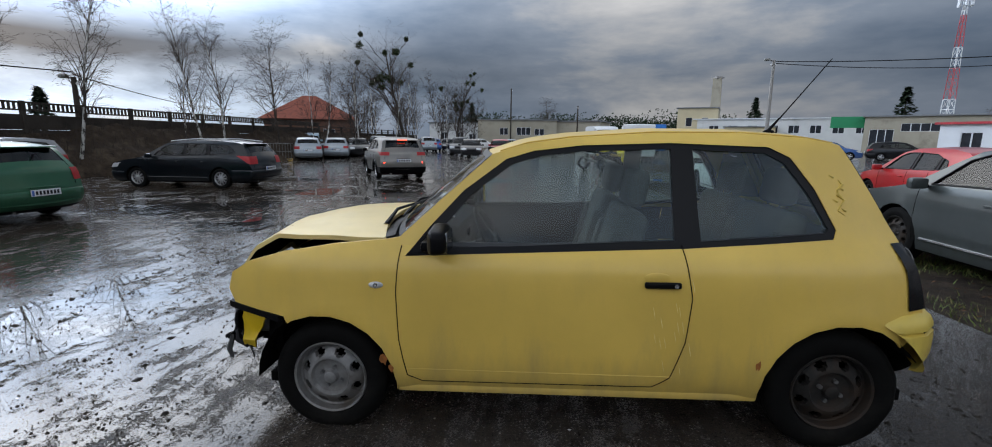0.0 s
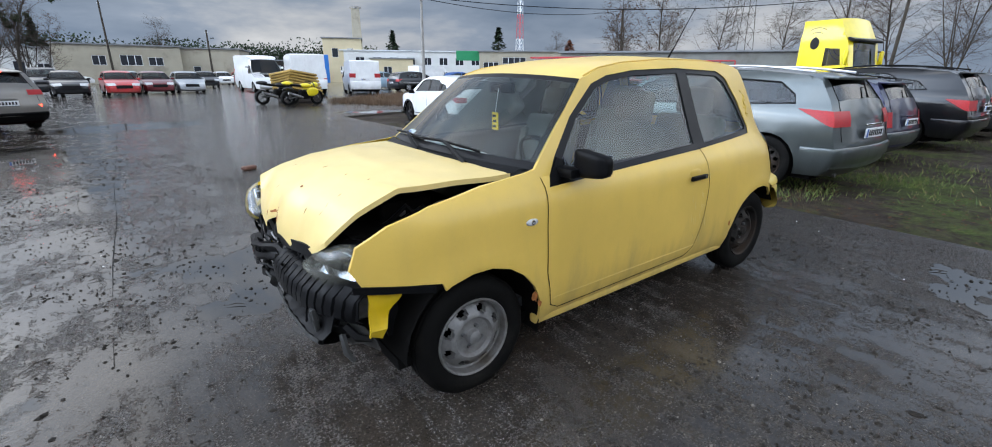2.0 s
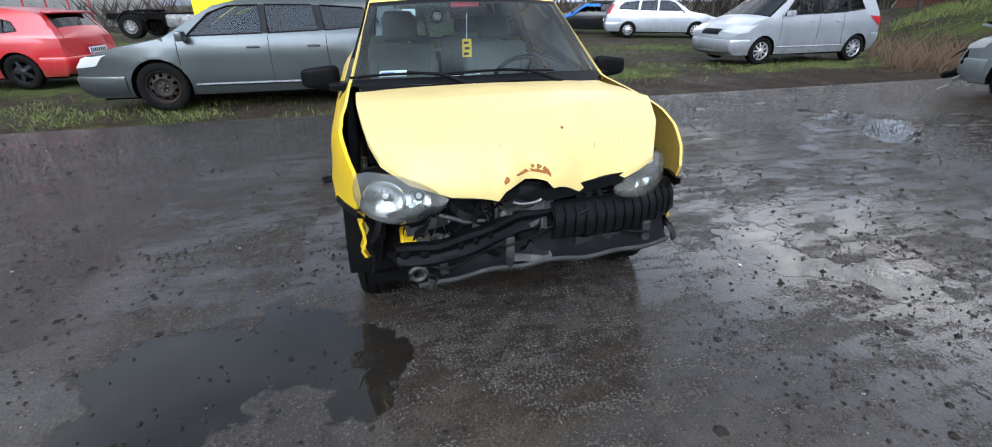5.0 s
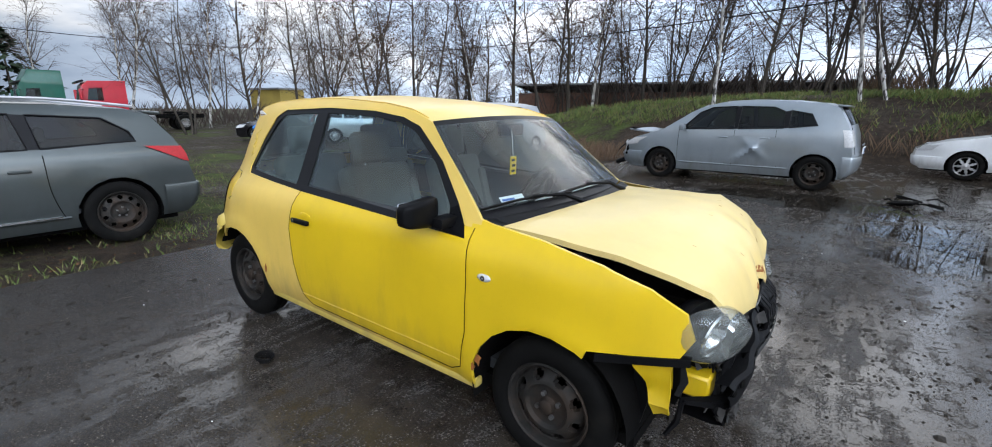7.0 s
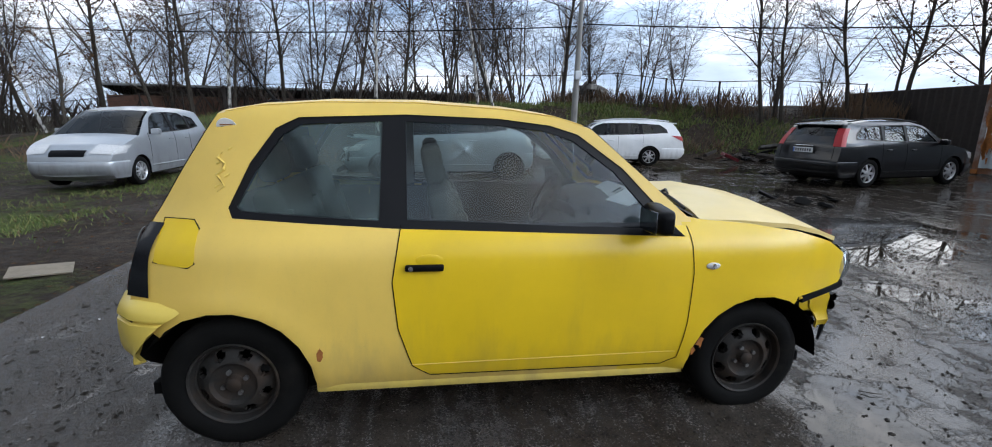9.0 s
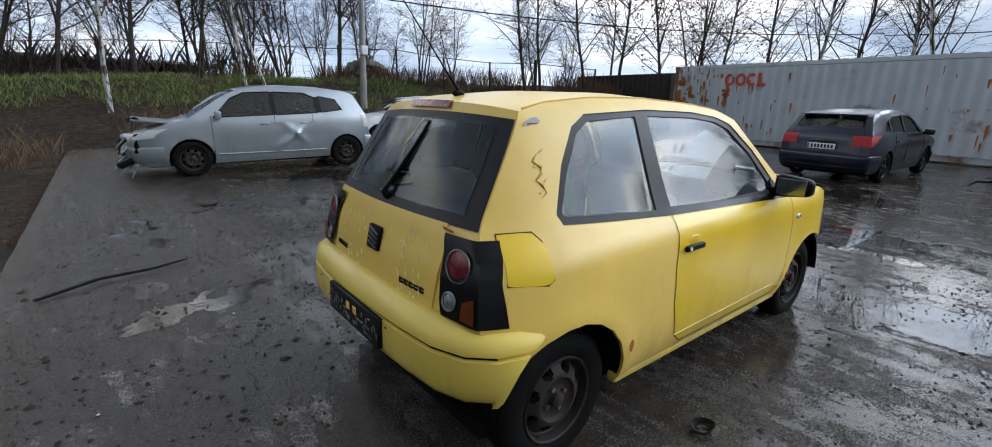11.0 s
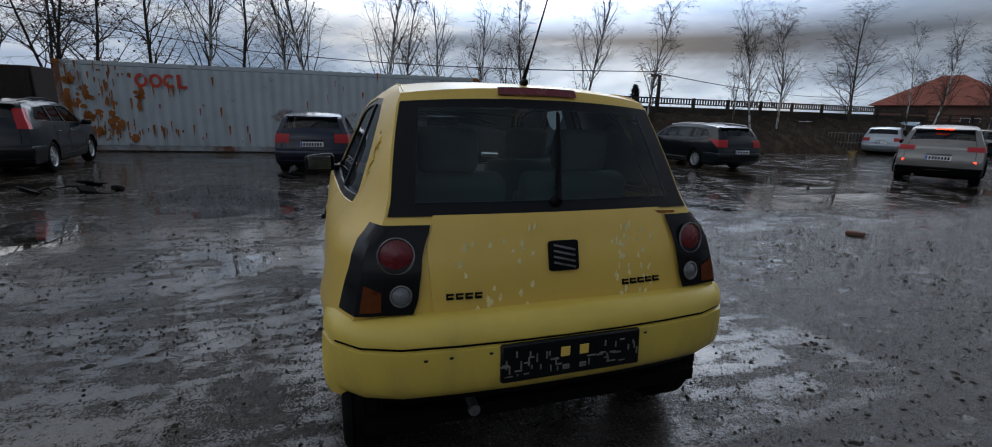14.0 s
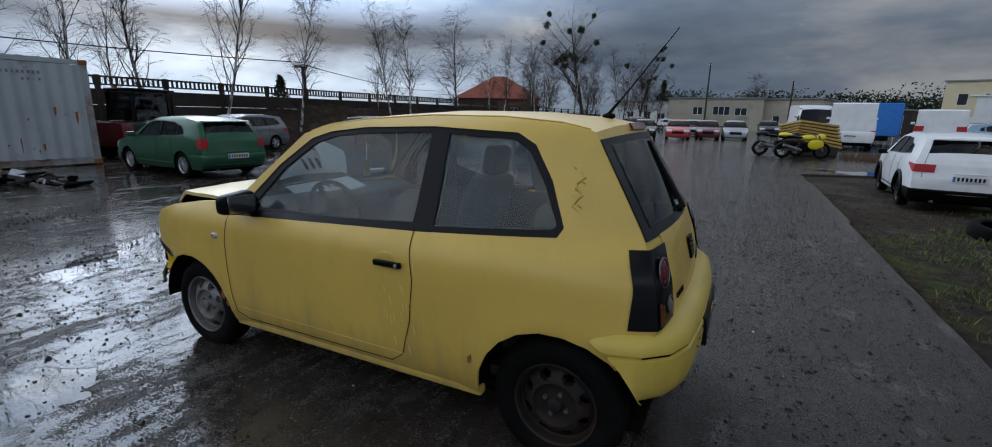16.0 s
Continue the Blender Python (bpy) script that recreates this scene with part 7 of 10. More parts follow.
M["plaster"] = rough_paint("old_plaster", (0.36, 0.33, 0.26), 0.9, 0.18, .8, bumps=0.3, dirt=(0.16, 0.14, 0.11), dirt_at=(.55, .75))
M["cream"] = rough_paint("cream_render", (0.58, 0.50, 0.33), 0.9, 0.12, .6, bumps=0.2, dirt=(0.3, 0.26, 0.2), dirt_at=(.6, .8))
M["white_wall"] = rough_paint("whitewashed_wall", (0.62, 0.63, 0.62), 0.85, 0.12, .6, bumps=0.2, dirt=(0.33, 0.32, 0.3), dirt_at=(.55, .8))
M["ochre"] = rough_paint("ochre_render", (0.30, 0.22, 0.05), 0.9, 0.2, .8, bumps=0.2)
M["roof_felt"] = rough_paint("roofing_felt", (0.20, 0.21, 0.22), 0.7, 0.3, 1.0, bumps=0.2)
M["sheet_white"] = rough_paint("white_sheet_metal", (0.66, 0.69, 0.72), 0.45, 0.1, 1.0, metal=.2, bumps=0.1)
M["sheet_grey"] = rough_paint("grey_sheet_metal", (0.20, 0.205, 0.19), 0.6, 0.25, 1.0, bumps=0.2, dirt=(.11, .09, .07), dirt_at=(.5, .8))
M["green_wall"] = rough_paint("green_panel", (0.02, 0.26, 0.11), 0.6, 0.12, 1.0, bumps=0.1)
M["brick"] = rough_paint("old_brick", (0.13, 0.065, 0.045), 0.9, 0.3, 5.0, bumps=0.4, dirt=(.12, .085, .065), dirt_at=(.5, .75))
M["tile_roof"] = rough_paint("red_tile_roof", (0.23, 0.062, 0.035), 0.85, 0.3, 3.0, bumps=0.5)
M["window_dark"] = rough_paint("dark_panes", (0.03, 0.033, 0.04), 0.15, 0.3, 3.0, bumps=0.0)
M["truck_yellow"] = car_paint("truck_yellow", (0.78, 0.62, 0.015), amount=.4)
M["truck_green"] = car_paint("truck_green", (0.012, 0.085, 0.06), amount=.5)
M["truck_red"] = car_paint("truck_red", (0.42, 0.015, 0.03), amount=.5)
M["cream_white"] = car_paint("truck_white", (0.66, 0.64, 0.58), amount=.4)
M["orange"] = rough_paint("orange_stripe", (0.55, 0.14, 0.03), 0.5, 0.1, 3.0, bumps=0.0)
M["tarp_blue"] = rough_paint("blue_tarpaulin", (0.02, 0.16, 0.50), 0.55, 0.25, 4.0, bumps=0.3)
M["crate_wood"] = rough_paint("yellow_board", (0.40, 0.26, 0.07), 0.75, 0.3, 4.0, bumps=0.3)
M["bark_dark"] = rough_paint("dark_bark", (0.052, 0.044, 0.036), 0.95, 0.4, 6.0, bumps=0.6)
M["twig"] = rough_paint("twig_bark", (0.058, 0.045, 0.038), 0.95, 0.3, 4.0, bumps=0.0)
M["leaf_dry"] = rough_paint("dry_leaf", (0.085, 0.045, 0.022), 0.9, 0.4, 4.0, bumps=0.0)
M["mistletoe"] = rough_paint("mistletoe_leaf", (0.030, 0.042, 0.018), 0.8, 0.4, 4.0, bumps=0.0)
M["needle"] = rough_paint("pine_needles", (0.018, 0.032, 0.016), 0.85, 0.45, 1.2, bumps=0.0)
M["autumn"] = rough_paint("rusty_foliage", (0.17, 0.055, 0.025), 0.9, 0.4, 1.5, bumps=0.0)
bk_, bt_, bpp = material("birch_bark")
bv = coords(bt_, (1, 1, .35))
bt_.links.new(ramp(bt_, noise_at(bt_, bv, 9.0, 6.0, .6), [(.42, (.05, .045, .04)), (.5, (.42, .40, .37)), (.75, (.58, .56, .53))]), bpp.inputs["Base Color"])
bpp.inputs["Roughness"].default_value = .85
M["birch"] = bk_
gl_, glt, glp = material("grass_blade")
oi = glt.nodes.new("ShaderNodeNewGeometry")
glt.links.new(ramp(glt, oi.outputs["Random Per Island"], [(0, (.045, .075, .012)), (.5, (.095, .14, .024)), (.8, (.16, .17, .045)), (1, (.18, .13, .06))]), glp.inputs["Base Color"])
glp.inputs["Roughness"].default_value = .7
M["blade"] = gl_

# long freight container, corrugated walls, posts, door end
cont = thing("shipping_container", "pale blue-grey freight container with rust streaks and red emblem", "container", at=Matrix.Translation((13.14, -3.92, .02)) @ pose(0, 0, 0, 0, 0, 90 - 5.2))
CL, CW_, CH = 12.19, 2.44, 2.56


def corrugated(length, height, pitch=.278, depth=.048):
    bm = bmesh.new()
    xs_ = []
    n = int(length / pitch)
    for i in range(n):
        x = i * length / n
        w = length / n
        xs_ += [(x, 0), (x + w * .26, 0), (x + w * .5, -depth), (x + w * .76, -depth)]
    xs_.append((length, 0))
    add_grid(bm, [[(x, d, z) for x, d in xs_] for z in (0.0, height * .5, height)])
    return bm


wl = corrugated(CL - .3, CH - .30)
shift(wl, lambda c: Vector((c.x + .15, -(c.y), c.z + .17)))
wall_ = part("side_wall", wl, M["container"], cont, "corrugated side with rust runs")
wl = corrugated(CL - .3, CH - .30)
bmesh.ops.reverse_faces(wl, faces=wl.faces)
shift(wl, lambda c: Vector((c.x + .15, -CW_ + c.y, c.z + .17)))
part("side_wall", wl, M["container"], cont)
for x, nm in ((.0, "end_wall"), (CL, "door_end")):
    e = corrugated(CW_ - .2, CH - .3)
    if nm == "end_wall":
        bmesh.ops.reverse_faces(e, faces=e.faces)
    shift(e, lambda c: Vector((x + (.05 if x == 0 else -.05) + (c.y if x > 0 else -c.y), -c.x - .1, c.z + .17)))
    part(nm, e, M["container_end"], cont, "rusted end wall")
for x in (.075, CL - .075):
    for y in (-.06, -CW_ + .06):
        part("corner_post", add_box(bmesh.new(), (x, y, CH / 2), (.16, .13, CH), bevel=.01), M["container_end"], cont)
        for z in (.06, CH - .06):
            part("corner_casting", add_box(bmesh.new(), (x, y, z), (.18, .17, .12), bevel=.01), M["rust"], cont)
for y in (-.04, -CW_ + .04):
    part("bottom_rail", bar((CL / 2, y, .10), (CL - .3, .09, .16)), M["container_end"], cont)
    part("top_rail", bar((CL / 2, y, CH - .06), (CL - .3, .09, .11)), M["container"], cont)
part("roof_sheet", bar((CL / 2, -CW_ / 2, CH - .04), (CL - .1, CW_ - .1, .04)), M["container"], cont)
for i in range(40):
    part("roof_rib", bar((.3 + i * .297, -CW_ / 2, CH - .005), (.14, CW_ - .14, .035), bevel=.01), M["sheet_grey"], cont)
part("floor_frame", bar((CL / 2, -CW_ / 2, .10), (CL - .1, CW_ - .2, .12)), M["rust"], cont)
# rings and bars in red where the carrier's mark stands
for x0 in (10.03, 9.65, 9.29):
    rg = bmesh.new()
    n = 20
    for k in range(n if x0 > 9.5 else 15):
        a0, a1 = 6.2832 * (k + 2.5) / n, 6.2832 * (k + 3.5) / n
        rg.faces.new([rg.verts.new((x0 - .17 * r * math.cos(a), .0525, 2.06 + .20 * r * math.sin(a))) for r, a in ((1, a0), (.55, a0), (.55, a1), (1, a1))])
    part("painted_ring", rg, M["orange_red"], cont, smooth=False)
part("painted_bar", bar((9.045, .050, 2.06), (.10, .012, .40)), M["orange_red"], cont)
part("painted_bar", bar((8.965, .050, 1.90), (.26, .012, .08)), M["orange_red"], cont)
for k in range(9):
    part("stencil_bar", bar((.95 + .09 * k, .050, 2.20), (.045, .006, .07)), M["stencil"], cont)
for k in range(4):
    part("stencil_bar", bar((.95 + .10 * k, .050, 2.04), (.045, .006, .06)), M["stencil"], cont)
for i in range(150):
    x = random.choice((random.uniform(.3, 11.8), random.uniform(9.3, 11.9), random.uniform(10.6, 11.9)))
    h = random.uniform(.05, .45)
    z0 = random.choice((random.uniform(.25, .6), random.uniform(.3, 2.3)))
    w = random.uniform(.02, .07)
    st_ = bmesh.new()
    pts_ = [(x - w / 2, z0 + h), (x + w / 2, z0 + h * .9), (x + w * .3, z0 + h * .3), (x + w * .1, z0), (x - w * .4, z0 + h * .4)]
    st_.faces.new([st_.verts.new((px_, .0505, pz_)) for px_, pz_ in pts_])
    part("rust_run", st_, M["rust"], cont, smooth=False)
rng = random.Random(12)
for i in range(44):
    x, z0 = 11.95 - 1.9 * rng.random() ** 1.7, rng.uniform(.3, 2.2)
    w, h = rng.uniform(.05, .16), rng.uniform(.12, .55)
    st_ = bmesh.new()
    n = 11
    st_.faces.new([st_.verts.new((x + w * math.cos(a) * rng.uniform(.4, 1.1), .0515, z0 + h * .5 * math.sin(a) * rng.uniform(.5, 1.1))) for a in np.linspace(0, 6.283, n)[:-1]])
    part("rust_patch", st_, M["rust"], cont, smooth=False)
# second, dark container beyond its end
cont2 = thing("shipping_container", "dark rusty container standing behind", "container", at=pose(16.4, 9.8, 0, 0, 0, 84))
e = corrugated(5.7, 2.3)
part("side_wall", shift(e, lambda c: Vector((c.x, -c.y, c.z + .15))), M["fence_steel"], cont2)
part("frame", add_box(bmesh.new(), (2.85, -1.25, 1.27), (5.8, 2.36, 2.46), bevel=.03), M["fence_steel"], cont2)

# precast concrete fence with a baluster course
fence = thing("concrete_fence", "dark weathered precast concrete fence with pierced top course", "fence")
FY = np.arange(-3.6, -62, -2.05)
fx = lambda y: lerp_at(y, (-62, -45, -28, -12, -3), (15.6, 15.9, 16.2, 16.75, 16.7))
fz = lambda y: lerp_at(y, (-62, -31.0, -30.5, -3), (-.25, -.25, 0, 0))
for y0, y1 in zip(FY, FY[1:]):
    xm = (fx(y0) + fx(y1)) / 2
    ang = math.degrees(math.atan2(y1 - y0, fx(y1) - fx(y0)))
    z0 = fz(y0)
    part("post", add_box(bmesh.new(), (fx(y0), y0, 1.21 + z0), (.13, .13, 2.50), bevel=.012), M["concrete"], fence)
    for k in range(4):
        part("panel", add_box(bmesh.new(), (xm, (y0 + y1) / 2, .28 + .5 * k + z0), (1.93, .05, .485), rot=pose(0, 0, 0, 0, 0, ang), bevel=.008), M["concrete"], fence)
    part("rail", add_box(bmesh.new(), (xm, (y0 + y1) / 2, 2.41 + z0), (1.93, .06, .06), rot=pose(0, 0, 0, 0, 0, ang)), M["concrete"], fence)
    part("rail", add_box(bmesh.new(), (xm, (y0 + y1) / 2, 2.165 + z0), (1.93, .06, .05), rot=pose(0, 0, 0, 0, 0, ang)), M["concrete"], fence)
    for k in range(13 if y0 > -32 else 0):
        f = (k + .5) / 13
        part("baluster", bar((fx(y0) + (fx(y1) - fx(y0)) * f, y0 + (y1 - y0) * f, 2.285 + z0), (.05, .055, .21)), M["concrete"], fence)

# earth and scrub thrown up against the foot of the fence
M["scrub"] = rough_paint("dark_earth_and_scrub", (0.040, 0.028, 0.019), 0.95, 0.6, 5.0, bumps=1.0, fine=40.0, dirt=(0.075, 0.055, 0.036), dirt_at=(.48, .62))


def heaped(f, y):
    """Height of the earth from its toe (0) to the fence (1)."""
    top_ = lerp_at(y, (-60, -40, -14, -9, -5), (.8, 1.7, 1.75, .9, .3))
    return top_ * f ** .8 * (1 + .22 * noise.noise((y * .5, f * 2, 1))) + .09 * noise.noise((y * 1.7, f * 5, 4)) * min(1, f * 4) + .05 * noise.noise((y * 6, f * 16, 7)) * min(1, f * 4) - .01


toe = lambda y: fx(y) - .12 - lerp_at(y, (-60, -14, -9, -5), (2.4, 2.2, 1.0, .4))
eb = bmesh.new()
add_grid(eb, [[(toe(y) + (fx(y) - .12 - toe(y)) * f, y, heaped(f, y)) for f in np.linspace(0, 1, 13)] for y in np.arange(-58, -4.4, .22)])
lone("earth_bank", eb, M["scrub"], "dark earth and scrub heaped against the fence", "bank", kind="structure")
rng = random.Random(31)
bv, bf = [], []
for k in range(9000):
    y, f = -5 - 46 * rng.random() ** 1.3, rng.random() ** .6
    x, z = toe(y) + (fx(y) - .12 - toe(y)) * f, heaped(f, y) - .02
    hh, w, a = rng.uniform(.1, .55), rng.uniform(.004, .010), rng.uniform(0, 6.28)
    tx, ty, q0 = rng.uniform(-.5, .5) * hh, rng.uniform(-.5, .5) * hh, len(bv)
    bv += [(x - w * math.cos(a), y - w * math.sin(a), z), (x + w * math.cos(a), y + w * math.sin(a), z), (x + tx, y + ty, z + hh)]
    bf.append((q0, q0 + 1, q0 + 2))
bme = bpy.data.meshes.new("dry_weeds")
bme.from_pydata(bv, [], bf)
bme.materials.append(M["twig"])
tagged(new("dry_weeds", bme), "brown dead weeds on the earth by the fence", "weeds", kind="stuff")

# wire fence on the bank
wf = thing("wire_fence", "rusty steel post and wire mesh fence on the bank", "fence")
WF = [(-34, 23.5), (-22, 24.0), (-8, 22.5), (1.7, 21.6), (8, 18.0), (13, 14.4), (17.5, 11.3)]
wp2 = []
for (x0, y0), (x1, y1) in zip(WF, WF[1:]):
    n = max(1, int(math.dist((x0, y0), (x1, y1)) / 1.9))
    wp2 += [(x0 + (x1 - x0) * k / n, y0 + (y1 - y0) * k / n) for k in range(n)]
for i, (x, y) in enumerate(wp2):
    z = bank(x, y)
    tall = 1.42 + (.12 if i % 4 == 0 else 0)
    part("fence_post", add_box(bmesh.new(), (x, y, z + tall / 2), (.11, .11, tall) if i % 4 == 0 else (.055, .055, tall)), M["fence_steel"], wf)
for a, b in zip(wp2, wp2[1:]):
    za, zb = bank(*a), bank(*b)
    part("top_tube", rod((*a, za + 1.38), (*b, zb + 1.38), .016, seg=6), M["fence_steel"], wf)
    ms = bmesh.new()
    for k in range(5):
        add_cyl(ms, (*a, za + .15 + .25 * k), (*b, zb + .15 + .25 * k), .0045, seg=3, caps=False)
    for k in range(1, 8):
        x, y = a[0] + (b[0] - a[0]) * k / 8, a[1] + (b[1] - a[1]) * k / 8
        z = za + (zb - za) * k / 8
        add_cyl(ms, (x, y, z + .05), (x, y, z + 1.38), .0035, seg=3, caps=False)
    part("wire_mesh", ms, M["fence_steel"], wf)
# rubble heap behind the wire fence
rub = thing("rubble_heap", "grey heap of broken concrete behind the fence", "rubble")
for i in range(60):
    x, y = 7.4 + random.gauss(0, .9), 19.8 + random.gauss(0, .4)
    z = bank(x, y) + max(0, 1.1 - abs(x - 7.4) * .55) * random.random()
    part("block", add_box(bmesh.new(), (x, y, z), (random.uniform(.2, .6), random.uniform(.2, .5), random.uniform(.15, .4)), rot=pose(0, 0, 0, random.uniform(-30, 30), random.uniform(-30, 30), random.uniform(0, 90)), bevel=.03), M["grey_concrete"], rub)


def building(name, label, p0, p1, depth, height, mat, roofmat, openings=(), roof="flat", parapet=.25, door=None):
    """A house front from p0 to p1 (seen from the yard), with its depth behind it, openings (share along, width, sill, head)."""
    a, b = Vector(p0), Vector(p1)
    d = b - a
    L = d.length
    ang = math.degrees(math.atan2(d.y, d.x))
    h = thing(name, label, "building", at=pose(a.x, a.y, -.05, 0, 0, ang))
    inset = .10
    holes = []
    for u, w, z0, z1 in openings:
        holes.append([(u * L - w / 2, z0), (u * L + w / 2, z0), (u * L + w / 2, z1), (u * L - w / 2, z1)])
    xs_ = sorted({0.0, L, *[q[0] for hh in holes for q in hh]})
    zs_ = sorted({0.0, height, *[q[1] for hh in holes for q in hh]})
    fb = bmesh.new()
    for x0, x1 in zip(xs_, xs_[1:]):
        for z0, z1 in zip(zs_, zs_[1:]):
            c = ((x0 + x1) / 2, (z0 + z1) / 2)
            if not any(inside(c, hh) for hh in holes):
                fb.faces.new([fb.verts.new(v_) for v_ in ((x0, 0, z0), (x1, 0, z0), (x1, 0, z1), (x0, 0, z1))])
    bmesh.ops.remove_doubles(fb, verts=fb.verts, dist=.001)
    sgn = 1
    shell(fb, inset, (0, sgn, 0))
    part("front_wall", fb, mat, h, smooth=False)
    bb = bmesh.new()
    add_box(bb, (L / 2, depth / 2 + .12, height / 2), (L, depth, height - .01))
    part("wall", bb, mat, h, smooth=False)
    if roof == "flat":
        part("roof", add_box(bmesh.new(), (L / 2, depth / 2, height + .06), (L + .4, depth + .5, .14)), roofmat, h, smooth=False)
    elif roof == "shed":
        rb2 = bmesh.new()
        v_ = [rb2.verts.new(p) for p in ((-.3, -.3, height), (L + .3, -.3, height), (L + .3, depth, height + .6), (-.3, depth, height + .6))]
        rb2.faces.new(v_)
        shell(rb2, .12, (0, 0, -1))
        part("roof", rb2, roofmat, h, smooth=False)
    elif roof == "hip":
        rb2 = bmesh.new()
        e_ = .5
        q = [rb2.verts.new(p) for p in ((-e_, -e_, height), (L + e_, -e_, height), (L + e_, depth + e_, height), (-e_, depth + e_, height), (L * .42, depth / 2, height + parapet), (L * .58, depth / 2, height + parapet))]
        for f in ((0, 1, 5, 4), (1, 2, 5), (2, 3, 4, 5), (3, 0, 4)):
            rb2.faces.new([q[i] for i in f])
        part("roof", rb2, roofmat, h, smooth=False)
    for hh in holes:
        (x0, z0), (x1, _), (_, z1), _ = hh
        w = new("window")
        w.parent = h
        part("pane", bar(((x0 + x1) / 2, .09, (z0 + z1) / 2), (x1 - x0, .02, z1 - z0)), M["window_dark"], w, smooth=False)
        fr_ = bmesh.new()
        for xx in np.linspace(x0, x1, max(2, int((x1 - x0) / .9) + 2)):
            add_box(fr_, (xx, .06, (z0 + z1) / 2), (.07, .05, z1 - z0))
        add_box(fr_, ((x0 + x1) / 2, .06, z0), (x1 - x0 + .1, .09, .07))
        add_box(fr_, ((x0 + x1) / 2, .06, z1), (x1 - x0 + .1, .05, .06))
        part("frame", fr_, M["sheet_white"], w, smooth=False)
    return h


building("low_workshop", "low white workshop with felt roof across the yard", (15.0, -66.4), (8.0, -67.4), 9, 3.6, M["white_wall"], M["roof_felt"], [(.3, .9, 1.0, 2.3), (.62, .9, 1.0, 2.3), (.88, 1.0, 0, 2.1)])
building("flat_roofed_shed", "flat-roofed beige block with small windows", (8.0, -67.0), (-3.4, -67.4), 10, 4.1, M["plaster"], M["roof_felt"], [(.33, 1.2, 2.0, 3.0), (.58, 2.0, 2.0, 3.1), (.78, 1.4, 2.0, 2.9)])
building("ruined_annexe", "crumbling plaster annexe with patched wall", (-3.4, -68.5), (-9.5, -66.5), 8, 4.0, M["plaster"], M["roof_felt"], [(.25, .8, 0, 2.0)])
building("open_sheds", "row of dark open sheds", (-9.6, -74), (-19.0, -71), 5, 2.9, M["fence_steel"], M["roof_felt"], [(.18, 2.0, .1, 2.3), (.5, 2.4, .1, 2.3), (.82, 2.0, .1, 2.3)])
main = building("factory_hall", "long white factory hall with cream tower and skylights", (-24.5, -73.0), (-45.5, -63.0), 14, 4.6, M["white_wall"], M["sheet_white"], [(.12 + .11 * k, 1.3, 2.6, 3.7) for k in range(8)])
building("cream_tower", "cream rendered tower block of the factory", (-22.2, -73.9), (-27.4, -71.8), 8, 6.3, M["cream"], M["roof_felt"], [(.3, .9, 3.6, 4.9), (.7, .9, 3.6, 4.9), (.5, 1.0, 1.2, 2.3)])
building("boiler_annexe", "cream low annexe beside the hall", (-27.5, -69.0), (-33, -66.0), 5, 3.4, M["cream"], M["roof_felt"], [(.4, 1.2, 1.2, 2.3)])
chim = thing("chimney", "square weathered concrete factory chimney", "chimney", at=pose(-28.8, -76.8, 0, 0, 0, 20))
cb2 = bmesh.new()
add_cyl(cb2, (0, 0, 0), (0, 0, 11.1), 1.15, .85, 4)
part("shaft", cb2, M["plaster"], chim, smooth=False)
part("cap", add_box(bmesh.new(), (0, 0, 11.15), (1.35, 1.35, .3)), M["grey_concrete"], chim, smooth=False)
building("green_gabled_workshop", "beige workshop with green gable and strip windows", (-35.0, -51.2), (-46.5, -41.5), 8, 4.1, M["plaster"], M["roof_felt"], [(.30, 3.0, 2.6, 3.4), (.58, 3.0, 2.6, 3.4), (.85, 2.6, 2.6, 3.4), (.1, 2.0, 0, 2.8)])
gw = bmesh.new()
add_box(gw, (0, 0, 3.55), (3.2, .2, 1.2))
lone("green_gable", gw, M["green_wall"], "green painted gable board", "wall panel", kind="structure", smooth=False, at=pose(-34.2, -52.6, 0, 0, 0, -20))
building("grey_shed", "long low grey sheet-metal shed", (-29.5, -30.5), (-40.0, -15.0), 7, 3.2, M["sheet_grey"], M["roof_felt"], [])
rd = thing("red_railing", "red steel railing rack before the shed", "railing", at=pose(-26.6, -27.5, 0, 0, 0, 122))
for k in range(14):
    part("upright", rod((k * 1.0, 0, 0), (k * 1.0, 0, 2.35), .05, seg=6), M["truck_red"], rd)
for z in (2.35, 1.9):
    part("rail", rod((0, 0, z), (13, 0, z), .05, seg=6), M["truck_red"], rd)
building("site_cabin", "white office container with red trim", (-25.0, -29.0), (-27.6, -24.6), 2.5, 2.6, M["sheet_white"], M["truck_red"], [(.3, 1.0, 1.0, 2.1)])
building("red_roofed_house", "house with steep red tiled roof behind the fence", (27.8, -45.2), (19.6, -49.0), 8, 3.3, M["brick"], M["tile_roof"], [(.3, 1.2, 1.0, 2.3), (.7, 1.2, 1.0, 2.3)], "hip", 2.7)
building("brick_barn", "long low brick barn with felt roof beyond the bank", (1.5, 37.5), (-18.5, 32.0), 7, 2.5, M["brick"], M["roof_felt"], [(.2, 1.4, 1.2, 2.0), (.5, 2.4, .2, 2.5), (.8, 1.4, 1.4, 2.3)], "shed")
building("yellow_hut", "small yellow hut among trees", (-44.5, 23.4), (-44.1, 20.8), 4, 3.1, M["ochre"], M["roof_felt"], [(.5, 1.0, 1.2, 2.2)])

